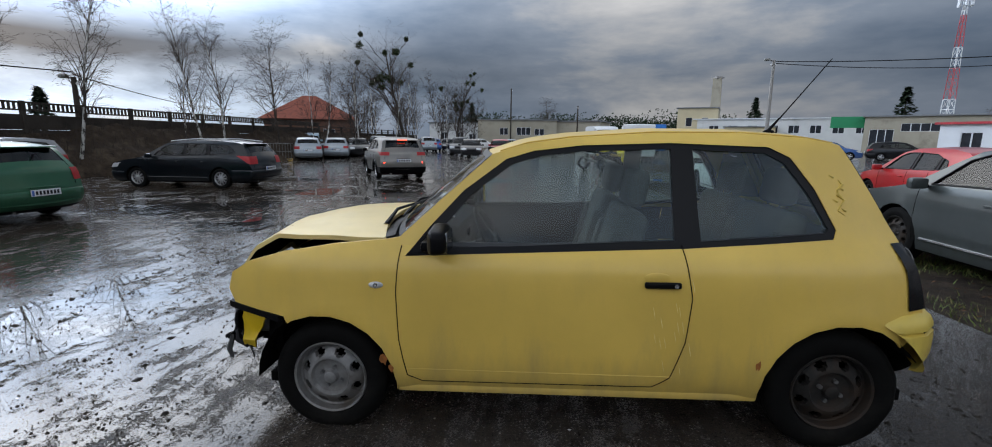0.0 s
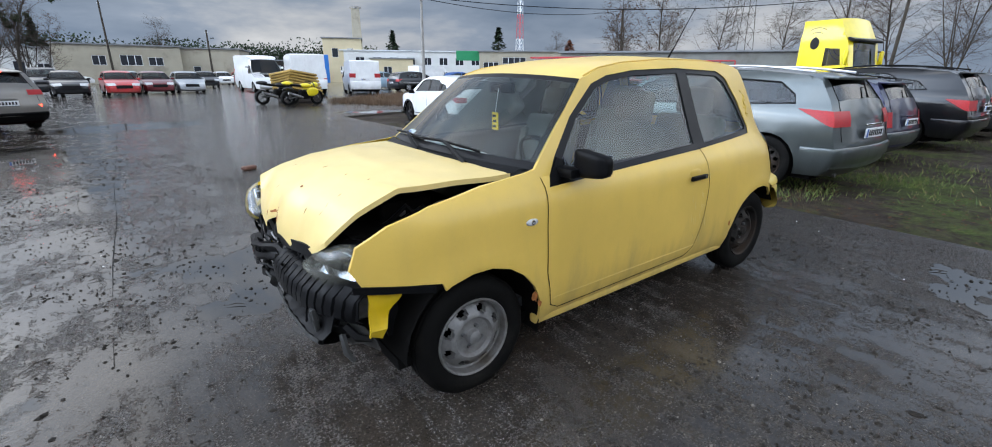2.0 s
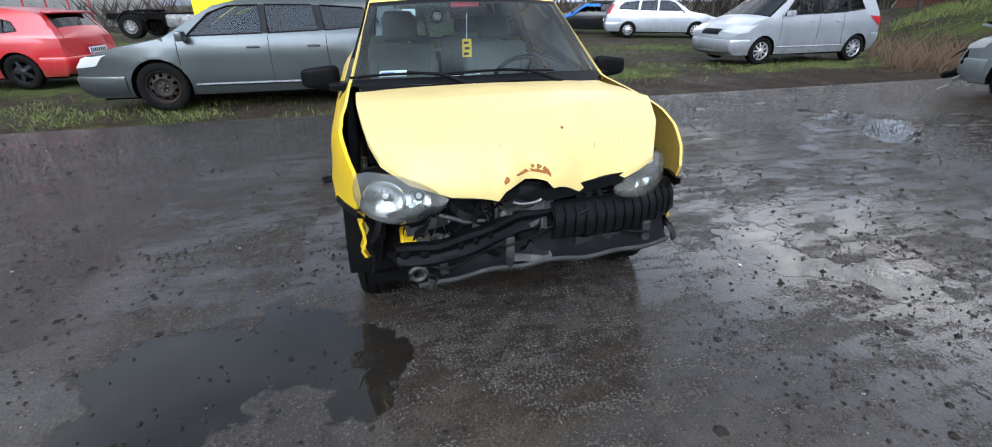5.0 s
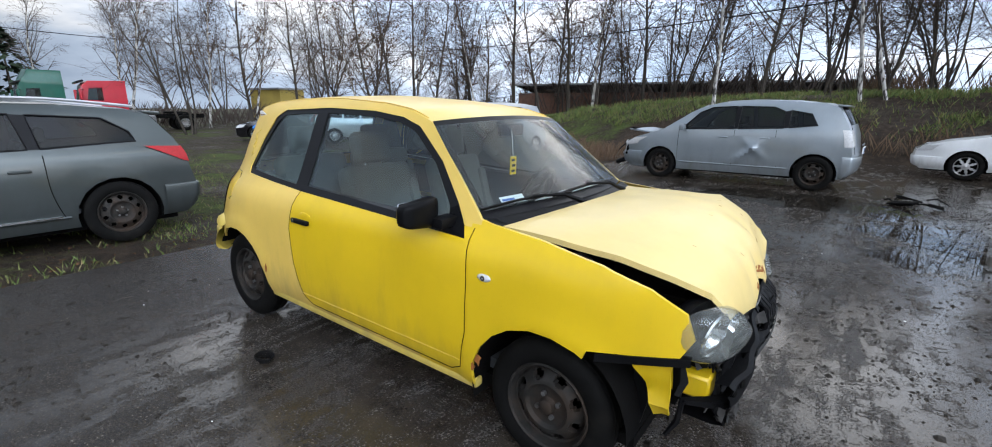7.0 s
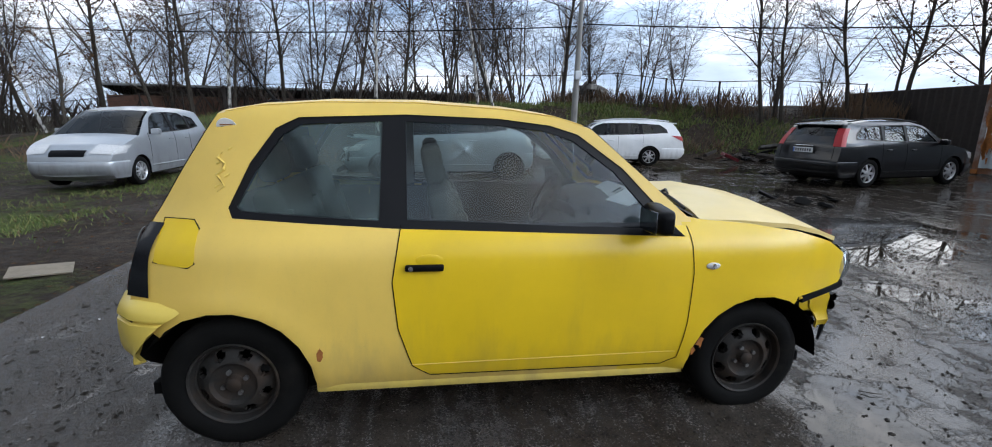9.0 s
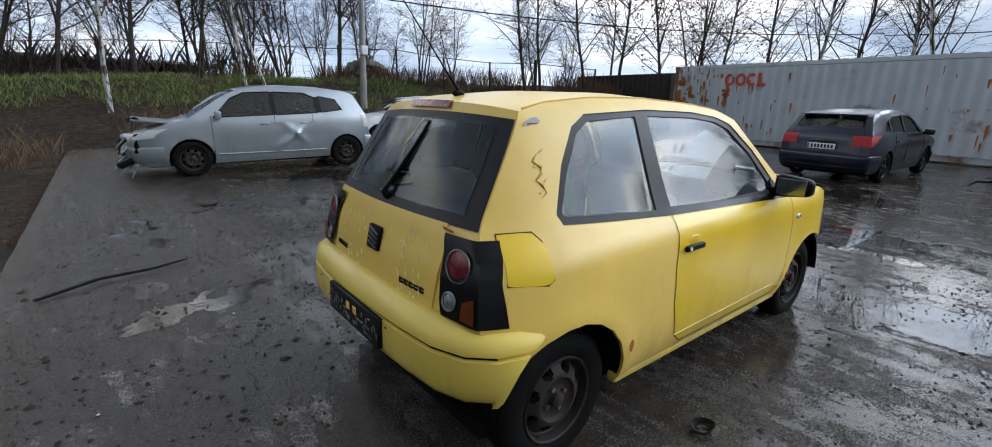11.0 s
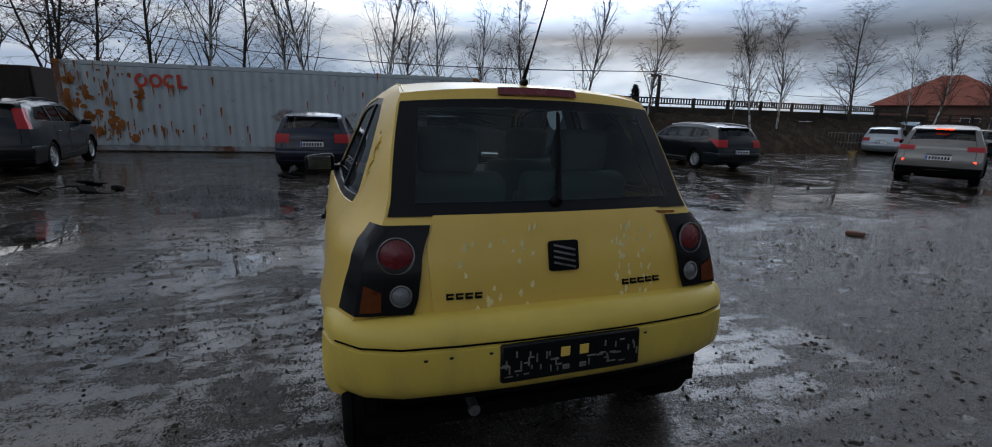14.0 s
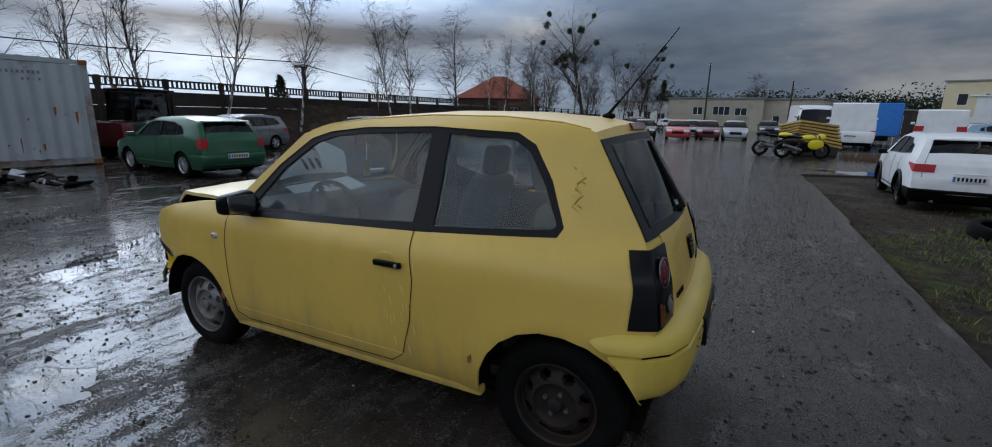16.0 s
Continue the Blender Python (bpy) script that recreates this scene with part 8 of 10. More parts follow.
# poles, masts and wires
def utility_pole(x, y, h, lean, label, lamp=False, box=False, mat="grey_concrete"):
    p = thing("utility_pole", label, "pole", at=pose(x, y, bank(x, y) - .05, lean, lean * .3, 0))
    part("pole_shaft", rod((0, 0, 0), (0, 0, h), .13, .08, 10), M[mat], p)
    if box:
        part("meter_box", add_box(bmesh.new(), (0, -.14, 2.1), (.24, .16, .32), bevel=.02), M["sheet_white"], p)
    if lamp:
        part("lamp_arm", rod((0, 0, h - .1), (.35, 0, h + .05), .025), M["fence_steel"], p)
        part("floodlight", add_box(bmesh.new(), (.4, 0, h + .02), (.3, .2, .14), bevel=.03), M["sheet_grey"], p)
    for k in range(2):
        part("insulator", add_ball(bmesh.new(), (.1 - .2 * k, 0, h - .25), (.04, .04, .06), 8, 6), M["paper"], p)
    return p


utility_pole(5.4, 15.8, 5.0, 2.5, "leaning concrete pole with a meter box on the bank", box=True)
utility_pole(17.4, -14.4, 3.65, 0, "dark lamp pole at the concrete fence", lamp=True, mat="bark_dark")
utility_pole(-14.1, -27.8, 6.3, 0, "concrete pole with cameras and insulators", lamp=True)
utility_pole(-36.7, -8.2, 6.5, -2, "wooden pole behind the trucks", mat="bark_dark")
utility_pole(-41, -33, 8.0, 2, "wooden pole by the shed", mat="bark_dark")
utility_pole(3.2, -66, 8.5, 0, "far wooden electricity pole behind sheds", mat="bark_dark")
utility_pole(-6, -64, 6.0, 0, "far wooden electricity pole behind sheds", mat="bark_dark")


def cable(a, b, sag, label="thin black overhead cable"):
    bm = bmesh.new()
    n = 22
    pts_ = [Vector(a).lerp(Vector(b), k / n) - Vector((0, 0, sag * 4 * (k / n) * (1 - k / n))) for k in range(n + 1)]
    add_tube(bm, pts_, [.022] * (n + 1), 4)
    return lone("overhead_cable", bm, M["black_plastic"], label, "cable", group="overhead cables")


cable((-14.1, -27.8, 6.1), (-36.7, -8.2, 6.3), .9)
cable((-14.1, -27.8, 6.0), (-41, -33, 7.8), .7)
cable((-36.7, -8.2, 6.2), (-44, 30, 7.5), .8)
cable((5.4, 15.8, 4.9), (30, 6, 4.9), .5)
cable((5.4, 15.8, 4.8), (-44, 30, 7.5), .9)
cable((30, 6, 4.8), (17.4, -14.4, 3.7), .3)
cable((17.4, -14.4, 3.6), (40, -60, 5.0), .5)


def lattice_mast(x, y, h, w, mats, label, head=True):
    m_ = thing("lattice_mast", label, "mast", at=pose(x, y, 0))
    n = max(8, int(h / (w * 1.1)))
    for i in range(n):
        z0, z1 = h * i / n, h * (i + 1) / n
        w0, w1 = w * (1 - .78 * i / n), w * (1 - .78 * (i + 1) / n)
        mat_ = mats[(i * len(mats) * 3 // n) % len(mats)] if len(mats) > 1 else mats[0]
        c0 = [(w0 * a, w0 * b, z0) for a, b in ((.5, .5), (-.5, .5), (-.5, -.5), (.5, -.5))]
        c1 = [(w1 * a, w1 * b, z1) for a, b in ((.5, .5), (-.5, .5), (-.5, -.5), (.5, -.5))]
        t_ = h * .0019
        for k in range(4):
            for nm, a, b, r_, sg in (("leg", c0[k], c1[k], t_, 4), ("brace", c0[k], c1[(k + 1) % 4], t_ * .7, 3), ("strut", c1[k], c1[(k + 1) % 4], t_ * .7, 3)):
                part(nm, add_cyl(bmesh.new(), a, b, r_, seg=sg, caps=False), mat_, m_, smooth=False)
    for k in range(6 if head else 0):
        a = k * 1.047
        part("antenna_panel", add_box(bmesh.new(), (h * .035 * math.cos(a), h * .035 * math.sin(a), h * .95), (.4, .4, h * .06)), mats[-1], m_)
    return m_


lattice_mast(-93.5, -114.3, 33.5, 2.0, [M["truck_red"], M["sheet_white"]], "red and white lattice telecom mast far off")
lattice_mast(-60, -30, 17, 2.6, [M["fence_steel"]], "grey steel lattice pylon", False)

# ---- trees ----


def grow(bt, bc, p, d, length, r, level, rng, droop, top, split, spread_, reach=1.0):
    """One limb with its side limbs; the stem goes into bt, thin wood into bc."""
    n = 5 if level < 2 else 3
    pts_, rad_ = [p], [r]
    dirn = d.normalized()
    for i in range(n):
        jit = Vector((rng.uniform(-1, 1), rng.uniform(-1, 1), rng.uniform(-.6, .6))) * (.13 + .08 * level)
        dirn = (dirn + jit + Vector((0, 0, (-droop if level >= 2 else .05)))).normalized()
        pts_.append(pts_[-1] + dirn * (length / n))
        rad_.append(max(.0035, r * (1 - .78 * (i + 1) / n)))
    add_tube(bt if level == 0 else bc, pts_, rad_, 7 if level == 0 else (5 if level == 1 else 3))
    if level >= top:
        return
    for k in range(split[level]):
        f = rng.uniform(.22 if level == 0 else .12, 1.0)
        i = min(n - 1, int(f * n))
        base = pts_[i].lerp(pts_[i + 1], f * n - i)
        ax = Vector((rng.uniform(-1, 1), rng.uniform(-1, 1), rng.uniform(-.2, .5)))
        nd = (dirn * (1 - spread_) + ax.normalized() * spread_ + Vector((0, 0, .14 if level == 0 else 0))).normalized()
        grow(bt, bc, base, nd, length * rng.uniform(.36, .58) * (1.15 - f * .45) * (reach if level == 0 else 1), max(.004, rad_[i] * .42), level + 1, rng, droop, top, split, spread_)


def tree_kind(name, label, seed, h, r, bark, split=(11, 6, 5), spread_=.55, droop=.10, stems=1, leaves=None, clumps=0, top=3, reach=1.0):
    """A bare tree with a trunk and a crown of limbs and twigs."""
    rng = random.Random(seed)
    t_ = thing(name, label, "tree", at=pose(0, 0, -50))
    bt, bc = bmesh.new(), bmesh.new()
    for s in range(stems):
        lean = Vector((rng.uniform(-.28, .28), rng.uniform(-.28, .28), 1)) if stems > 1 else Vector((rng.uniform(-.07, .07), rng.uniform(-.07, .07), 1))
        grow(bt, bc, Vector((rng.uniform(-.2, .2) * (stems > 1), rng.uniform(-.2, .2) * (stems > 1), 0)), lean, h * rng.uniform(.8, 1), r / math.sqrt(stems), 0, rng, droop, top, split, spread_, reach)
    part("trunk", bt, bark, t_)
    ends = [v_.co.copy() for v_ in bc.verts]
    part("crown", bc, M["twig"], t_)
    if leaves:
        lf = bmesh.new()
        for k in range(420):
            c = rng.choice(ends) + Vector((rng.uniform(-.1, .1), rng.uniform(-.1, .1), rng.uniform(-.1, .05)))
            a = Vector((rng.uniform(-1, 1), rng.uniform(-1, 1), rng.uniform(-1, 1))).normalized() * .055
            b = a.cross(Vector((rng.uniform(-1, 1), rng.uniform(-1, 1), rng.uniform(-1, 1)))).normalized() * .04
            lf.faces.new([lf.verts.new(q_) for q_ in (c - a, c - b, c + a, c + b)])
        part("leaves", lf, leaves, t_, smooth=False)
    for k in range(clumps):
        c = rng.choice([e for e in ends if e.z > h * .5])
        cl_ = bmesh.new()
        rr = rng.uniform(.28, .55)
        for j in range(150):
            dv = Vector((rng.gauss(0, 1), rng.gauss(0, 1), rng.gauss(0, 1))).normalized() * rr * rng.uniform(.3, 1)
            a = Vector((rng.uniform(-1, 1), rng.uniform(-1, 1), rng.uniform(-1, 1))).normalized() * .11
            b = a.cross(dv).normalized() * .06
            cl_.faces.new([cl_.verts.new(c + dv + q_) for q_ in (-a, -b, a, b)])
        part("mistletoe_clump", cl_, M["mistletoe"], t_, "dark green mistletoe", smooth=False)
    return t_


KINDS = {
    "birch_a": tree_kind("birch", "slim bare birch with white trunk", 3, 9.5, .085, M["birch"], (30, 8, 5), .42, .16, reach=.62),
    "birch_b": tree_kind("birch", "bare birch with hanging twigs", 8, 8.6, .075, M["birch"], (30, 8, 5), .45, .22, reach=.62),
    "birch_c": tree_kind("birch", "thin leaning bare birch with pale trunk", 21, 7.2, .055, M["birch"], (20, 7, 4), .42, .12, reach=.6),
    "round": tree_kind("broadleaf_tree", "bare round-crowned tree with dark twigs", 5, 7.4, .075, M["bark_dark"], (26, 9, 6), .74, .02, reach=.85),
    "tall": tree_kind("broadleaf_tree", "tall bare tree with dark bark", 12, 11.5, .105, M["bark_dark"], (26, 9, 6), .70, .03, reach=.72),
    "mistle": tree_kind("broadleaf_tree", "tall bare tree hung with mistletoe", 31, 13.0, .20, M["bark_dark"], (18, 10, 5), .6, .0, clumps=17),
    "multi": tree_kind("broadleaf_tree", "bare many-stemmed tree with dark bark", 17, 6.8, .11, M["bark_dark"], (11, 8, 4), .68, .03, stems=5, reach=.8),
    "leafy": tree_kind("broadleaf_tree", "bare tree keeping some brown leaves", 44, 8.0, .08, M["bark_dark"], (24, 8, 5), .68, .05, reach=.75, leaves=M["leaf_dry"]),
}


def plant(kind, x, y, turn=0.0, size=1.0, lean=0.0, z=None):
    o = copy_thing(KINDS[kind], pose(0, 0, 0))
    o.matrix_basis = pose(x, y, (bank(x, y) if z is None else z) - .04, lean, lean * .4, turn) @ Matrix.Diagonal((size, size, size, 1))
    tagged(o, group="bare trees round the yard")
    return o


# along the concrete fence
for k, (kind, x, y, s) in enumerate([("birch_a", 16.2, -9.3, .80), ("birch_b", 15.6, -12.3, .86), ("birch_a", 15.2, -18.4, .72), ("birch_b", 15.3, -20.0, .90), ("birch_c", 15.1, -16.9, .78), ("round", 15.0, -24.5, .98), ("birch_c", 14.7, -28.4, .95), ("birch_b", 15.0, -30.3, .85),
                                     ("birch_c", 14.0, -33.8, 1.0), ("birch_a", 14.4, -36.0, .8), ("birch_c", 13.4, -36.5, 1.0), ("birch_c", 13.8, -38.5, 1.05), ("birch_b", 12.9, -40.5, .95), ("mistle", 13.2, -46.5, 1.0), ("birch_c", 12.2, -43.0, 1.1), ("birch_c", 11.7, -45.0, 1.1), ("birch_c", 12.4, -48.5, 1.1),
                                     ("mistle", 8.9, -52.5, .74), ("birch_a", 10.2, -50.0, .85), ("birch_c", 9.4, -49.0, 1.1), ("multi", 8.4, -54.0, 1.0), ("leafy", 7.6, -55.5, .8), ("multi", 11.0, -55.0, 1.1), ("leafy", 14.5, -52.0, .9), ("multi", 15.8, -41.0, 1.0), ("leafy", 17.5, -43.0, .9)]):
    plant(kind, x, y, k * 67, s, (-1) ** k * (3 if kind == "birch_c" else 1))
# behind the container and beside it
for k, (kind, x, y, s) in enumerate([("birch_a", 19.0, -1.0, .95), ("birch_b", 19.6, -2.4, .95), ("birch_c", 18.4, -3.6, 1.15), ("birch_c", 18.0, -5.2, 1.1), ("birch_a", 18.5, 1.2, 1.05), ("birch_b", 19.5, 2.3, 1.1), ("tall", 20.2, 4.4, .85), ("birch_a", 20.4, 6.0, 1.1), ("tall", 20.6, 7.8, .9), ("leafy", 19.0, 9.4, 1.05), ("multi", 19.8, 10.6, 1.3), ("leafy", 18.2, 11.2, 1.1),
                                     ("birch_c", 17.9, -6.6, .9), ("birch_b", 17.7, -7.9, .95)]):
    plant(kind, x, y, k * 53 + 11, s, (-1) ** k * 1.5)
# on and behind the bank
for k, (kind, x, y, s, l) in enumerate([("tall", 12.4, 14.3, .75, -9), ("tall", 12.9, 13.9, .72, -6), ("tall", 5.9, 19.4, .95, 3), ("round", 15.0, 13.2, 1.0, 0), ("leafy", 16.6, 12.6, 1.1, 0), ("leafy", -1.3, 19.8, 1.1, 2), ("multi", .9, 20.8, 1.15, 0), ("multi", 2.6, 20.9, 1.05, 0), ("multi", 4.2, 21.3, .95, 0), ("birch_a", 1.9, 18.3, .85, 2), ("birch_b", 2.6, 18.4, .85, -2),
                                        ("birch_a", -2.2, 16.2, .85, -5), ("leafy", -3.4, 20.2, 1.0, 0), ("multi", -5.4, 22.5, 1.2, 0), ("tall", -7.5, 23.5, 1.0, 0), ("birch_a", -9.2, 21.0, .95, -4), ("tall", -11.4, 22.5, 1.05, 0), ("round", -13.5, 25.0, 1.2, 0), ("tall", -15.5, 23.0, 1.1, 2), ("birch_b", -17.5, 22.0, 1.0, -6), ("tall", -19.5, 24.0, 1.1, -10),
                                        ("multi", -21.5, 25.0, 1.3, 0), ("tall", -23.5, 22.0, 1.1, 0), ("birch_a", -25.0, 23.5, 1.1, 4), ("leafy", -26.5, 21.0, 1.2, 0), ("tall", -28.5, 22.0, 1.2, -14), ("tall", -31.0, 20.5, 1.1, 3), ("birch_a", -32.0, 24.0, 1.1, 0), ("multi", -9.8, 27.5, 1.2, 0), ("round", -1.0, 27.0, 1.1, 0), ("round", 4.5, 28.0, 1.1, 0), ("multi", -15.0, 30.0, 1.4, 0),
                                        ("round", 9.0, 24.0, .9, 0), ("birch_b", 7.0, 24.5, 1.0, 0)]):
    plant(kind, x, y, k * 41, s, l)
rng = random.Random(77)
for k in range(34):
    x = -30 + 47 * k / 33 + rng.uniform(-.8, .8)
    y = lerp_at(x, (-34, -22, -8, 1.7, 8, 13, 17.5), (25, 25.5, 24, 23, 19.4, 15.8, 12.8)) + rng.uniform(-1.2, 2.5)
    plant("multi" if k % 3 else "leafy", x, y, k * 71, rng.uniform(.45, .8), 0)
for k, (x, y, s) in enumerate([(-21.0, 13.5, 1.0), (-19.0, 15.0, 1.15), (-23.5, 10.5, 1.1), (-17.6, 17.8, 1.05), (-25.0, 15.5, 1.25), (-15.0, 19.5, .95), (-21.5, 18.5, 1.2), (-12.0, 20.5, 1.0), (-27.5, 9.0, 1.2), (-9.0, 21.0, .9)]):
    plant("leafy" if k % 4 else "multi", x, y, k * 53, s, 0)
# beyond the trucks and the sheds
for k, (kind, x, y, s) in enumerate([("leafy", -36.5, -29.5, 1.25), ("leafy", -38.5, -31, 1.1), ("round", -54, -57, 1.0), ("leafy", -43, -2, 1.1), ("birch_a", -37, 14, 1.2), ("birch_a", -40, 10, 1.3), ("birch_b", -43, 6, 1.3), ("tall", -46, 2, 1.0), ("leafy", -45, -3, 1.3), ("round", -44, -10, 1.3), ("multi", -41, -6, 1.3), ("tall", -40, -12, 1.0), ("round", -52, -22, 1.3), ("round", -50, -28, 1.3), ("leafy", -44, -30, 1.5), ("round", -58, -40, 1.4),
                                     ("birch_a", -38, 18, 1.2), ("tall", -35, 20, 1.2), ("birch_a", -48, 12, 1.3), ("leafy", -50, 16, 1.4), ("multi", -44, 18, 1.5), ("round", -62, -50, 1.2), ("tall", -55, -16, .9), ("round", -2, -84, 1.1), ("round", 22, -75, 1.0), ("round", 26, -68, 1.0), ("leafy", 31, -58, 1.0)]):
    plant(kind, x, y, k * 37, s, 0)
for o in KINDS.values():
    for c in list(o.children_recursive) + [o]:
        bpy.data.objects.remove(c)


def conifer(x, y, h, w, seed, mat, label, pine=False):
    rng = random.Random(seed)
    c = thing("conifer" if mat is M["needle"] else "broadleaf_tree", label, "tree", "far trees", at=pose(x, y, -.1))
    part("trunk", rod((0, 0, 0), (0, 0, h * .95), h * .018, h * .004, 6), M["bark_dark"], c)
    lf = bmesh.new()
    for k in range(700):
        f = rng.random() ** .8
        z = h * (.12 + .86 * f) if not pine else h * (.45 + .53 * f)
        rad = w * (1.02 - f) if not pine else w * (.35 + math.sin(f * 3.1) * .65)
        rad *= rng.uniform(.25, 1) ** .5 * (1 + .25 * math.sin(z * 5 / h * 6))
        a = rng.uniform(0, 6.283)
        p = Vector((rad * math.cos(a), rad * math.sin(a), z - rad * .18))
        d1 = Vector((math.cos(a), math.sin(a), rng.uniform(-.6, .3))) * h * .045 * rng.uniform(.6, 1.4)
        d2 = Vector((-math.sin(a), math.cos(a), rng.uniform(-.4, .4))) * h * .022 * rng.uniform(.6, 1.4)
        lf.faces.new([lf.verts.new(p + q_) for q_ in (-d1, -d2, d1, d2)])
    part("crown", lf, mat, c, smooth=False)
    return c


for k, (x, y, h, w, mt) in enumerate([(-35.5, -78, 8.5, 2.2, "needle"), (-56, -75, 10, 3.0, "needle"), (-58, -58, 7, 4, "autumn"), (-46, 5, 7, 4, "needle"), (9.5, -72, 7, 2, "needle"), (17.6, -13.2, 3.2, 1.0, "needle"), (20, 30, 3, 1.2, "needle"), (12, 27, 3.2, 1.4, "needle")]):
    conifer(x, y, h, w, 100 + k, M[mt], "dark green conifer far off" if mt == "needle" else "tree with rust-red leaves far off")
fw = bmesh.new()
rng = random.Random(5)
for k in range(26000):
    f = rng.random()
    x, y = 12 - 44 * f + rng.uniform(-4, 4), -92 + rng.uniform(-6, 6) + 8 * f
    hh = 4.9 + 2.6 * noise.noise((f * 9, 0, 0)) + 2.4 * noise.noise((f * 46, 3, 0))
    z = hh * rng.random() ** 1.15
    a = Vector((rng.uniform(-1, 1), rng.uniform(-1, 1), rng.uniform(-1, 1))).normalized() * .23
    b = a.cross(Vector((rng.uniform(-1, 1), rng.uniform(-1, 1), rng.uniform(-1, 1)))).normalized() * .13
    c = Vector((x, y, z))
    fw.faces.new([fw.verts.new(c + q_) for q_ in (-a, -b, a, b)])
lone("far_wood", fw, M["needle"], "dark pine wood on the horizon", "wood", kind="stuff", smooth=False)

# ---- trucks, vans, machines ----


def truck(label, paint, at, sleeper=True, chassis=5.5, stripe=None, emblem=False, h=3.75, wheel_mat="steel_rim"):
    """A tractor unit, front towards +x: cab, screen, doors, bumper, wheels, chassis."""
    t_ = thing("truck", label, "truck", "lorries behind the grass", at=at)
    cw, cl = 2.45, 2.25
    prof = [(0, .95), (.06, .55), (.0, .60), (.0, 1.55), (-.10, 1.75), (-.28, 2.75), (-.45, 3.05), (-.75, h), (-cl, h), (-cl, .95)] if sleeper else [(0, .95), (.06, .55), (.0, .60), (.0, 1.55), (-.10, 1.75), (-.28, 2.65), (-.55, 2.9), (-cl, 2.95), (-cl, .95)]
    prof = prof[:1] + prof[3:]
    sheet = flat_sheet([(x, z) for x, z in prof], .35, [])
    doorwin = [(-.42, 1.85), (-.55, 2.50), (-1.15, 2.55), (-1.15, 1.80)]
    sheet = flat_sheet([(x, z) for x, z in prof], .3, [doorwin])
    bm = bmesh.new()
    tmp_ = bpy.data.meshes.new("tmp")
    for side in (1, -1):
        b = take(sheet, lambda c: not inside((c.x, c.z), doorwin))
        if side > 0:
            bmesh.ops.reverse_faces(b, faces=b.faces)
        shift(b, lambda c: Vector((c.x, side * (cw / 2 - (.10 if c.z > 3.2 else 0) - .06 * max(0, c.x + .4)), c.z)))
        b.to_mesh(tmp_)
        b.free()
        bm.from_mesh(tmp_)
    bpy.data.meshes.remove(tmp_)
    top_ = prof[1:-1]
    wy = lambda x, z: cw / 2 - (.10 if z > 3.2 else 0) - .06 * max(0, x + .4)
    rows_ = [[(x + (.10 * (1 - s * s) if x > -.8 else 0), s * wy(x, z), z + (.05 * (1 - s * s) if z > 2.9 else 0)) for s in np.linspace(1, -1, 9)] for x, z in [prof[0]] + top_ + [prof[-1]]]
    vs = [[bm.verts.new(p) for p in row] for row in rows_]
    for i in range(len(vs) - 1):
        scr_ = abs(prof[i][1] - 1.75) < .01
        for k in range(8):
            if scr_ and 0 < k < 7:
                continue
            bm.faces.new((vs[i][k + 1], vs[i][k], vs[i + 1][k], vs[i + 1][k + 1]))
    bmesh.ops.remove_doubles(bm, verts=bm.verts, dist=.002)
    bmesh.ops.recalc_face_normals(bm, faces=bm.faces)
    cab = part("cab", bm, M[paint], t_)
    i = [k for k, p in enumerate(prof) if abs(p[1] - 1.75) < .01][0]
    g = bmesh.new()
    add_grid(g, [[Vector(vs_) for vs_ in [tuple(p) for p in rows_[j][1:8]]] for j in (i, i + 1)])
    part("windscreen", g, M["tint"], t_, ref=(-1.5, 0, 2))
    for side in (1, -1):
        g = flat_sheet(doorwin, .4)
        if side > 0:
            bmesh.ops.reverse_faces(g, faces=g.faces)
        shift(g, lambda c: Vector((c.x, side * (cw / 2 - .02), c.z)))
        part("side_window", g, M["tint"], t_, ref=(-1, 0, 2))
        mr = part("mirror", add_box(bmesh.new(), (-.15, side * (cw / 2 + .22), 2.15), (.16, .18, .62), bevel=.05), M[paint], t_)
        part("mirror_arm", rod((-.3, side * cw / 2, 2.42), (-.15, side * (cw / 2 + .2), 2.42), .03), M["black_plastic"], mr)
        part("mudguard", add_box(bmesh.new(), (-1.35, side * (cw / 2 - .02), 1.0), (1.25, .10, .34), bevel=.12, seg=2), M[paint], t_)
        part("headlamp", add_box(bmesh.new(), (.03, side * .95, .78), (.10, .42, .22), bevel=.05), M["white_lens"], t_)
        wheel(t_, -1.38, side * 1.03, .5, .5, .30, .29, M[wheel_mat], side, 10, "steel", 28)
        wheel(t_, -1.38 - 3.7, side * .98, .5, .5, .50, .29, M[wheel_mat], side, 10, "steel", 28)
        part("fuel_tank", add_box(bmesh.new(), (-2.9, side * .92, .72), (1.3, .55, .55), bevel=.12, seg=2), M["sheet_white"] if stripe else M["bare_metal"], t_)
        part("chassis_rail", bar((-3.6, side * .42, .92), (chassis, .10, .26)), M["dark_void"], t_)
        part("rear_mudguard", add_tube(bmesh.new(), [(-5.08 + .62 * math.cos(a), side * .98, .52 + .62 * math.sin(a)) for a in np.linspace(.3, 2.84, 9)], [.05] * 9, 4), M["black_plastic"], t_)
    part("grille", add_box(bmesh.new(), (.09, 0, 1.18), (.08, 1.6, .62), bevel=.03), M["black_plastic"], t_)
    part("bumper", add_box(bmesh.new(), (.02, 0, .55), (.30, 2.4, .42), bevel=.08, seg=2), M[paint], t_)
    part("sun_visor", add_box(bmesh.new(), (-.22, 0, 2.86), (.35, 2.3, .12), rot=pose(0, 0, 0, 0, 18, 0), bevel=.03), M["black_gloss"], t_)
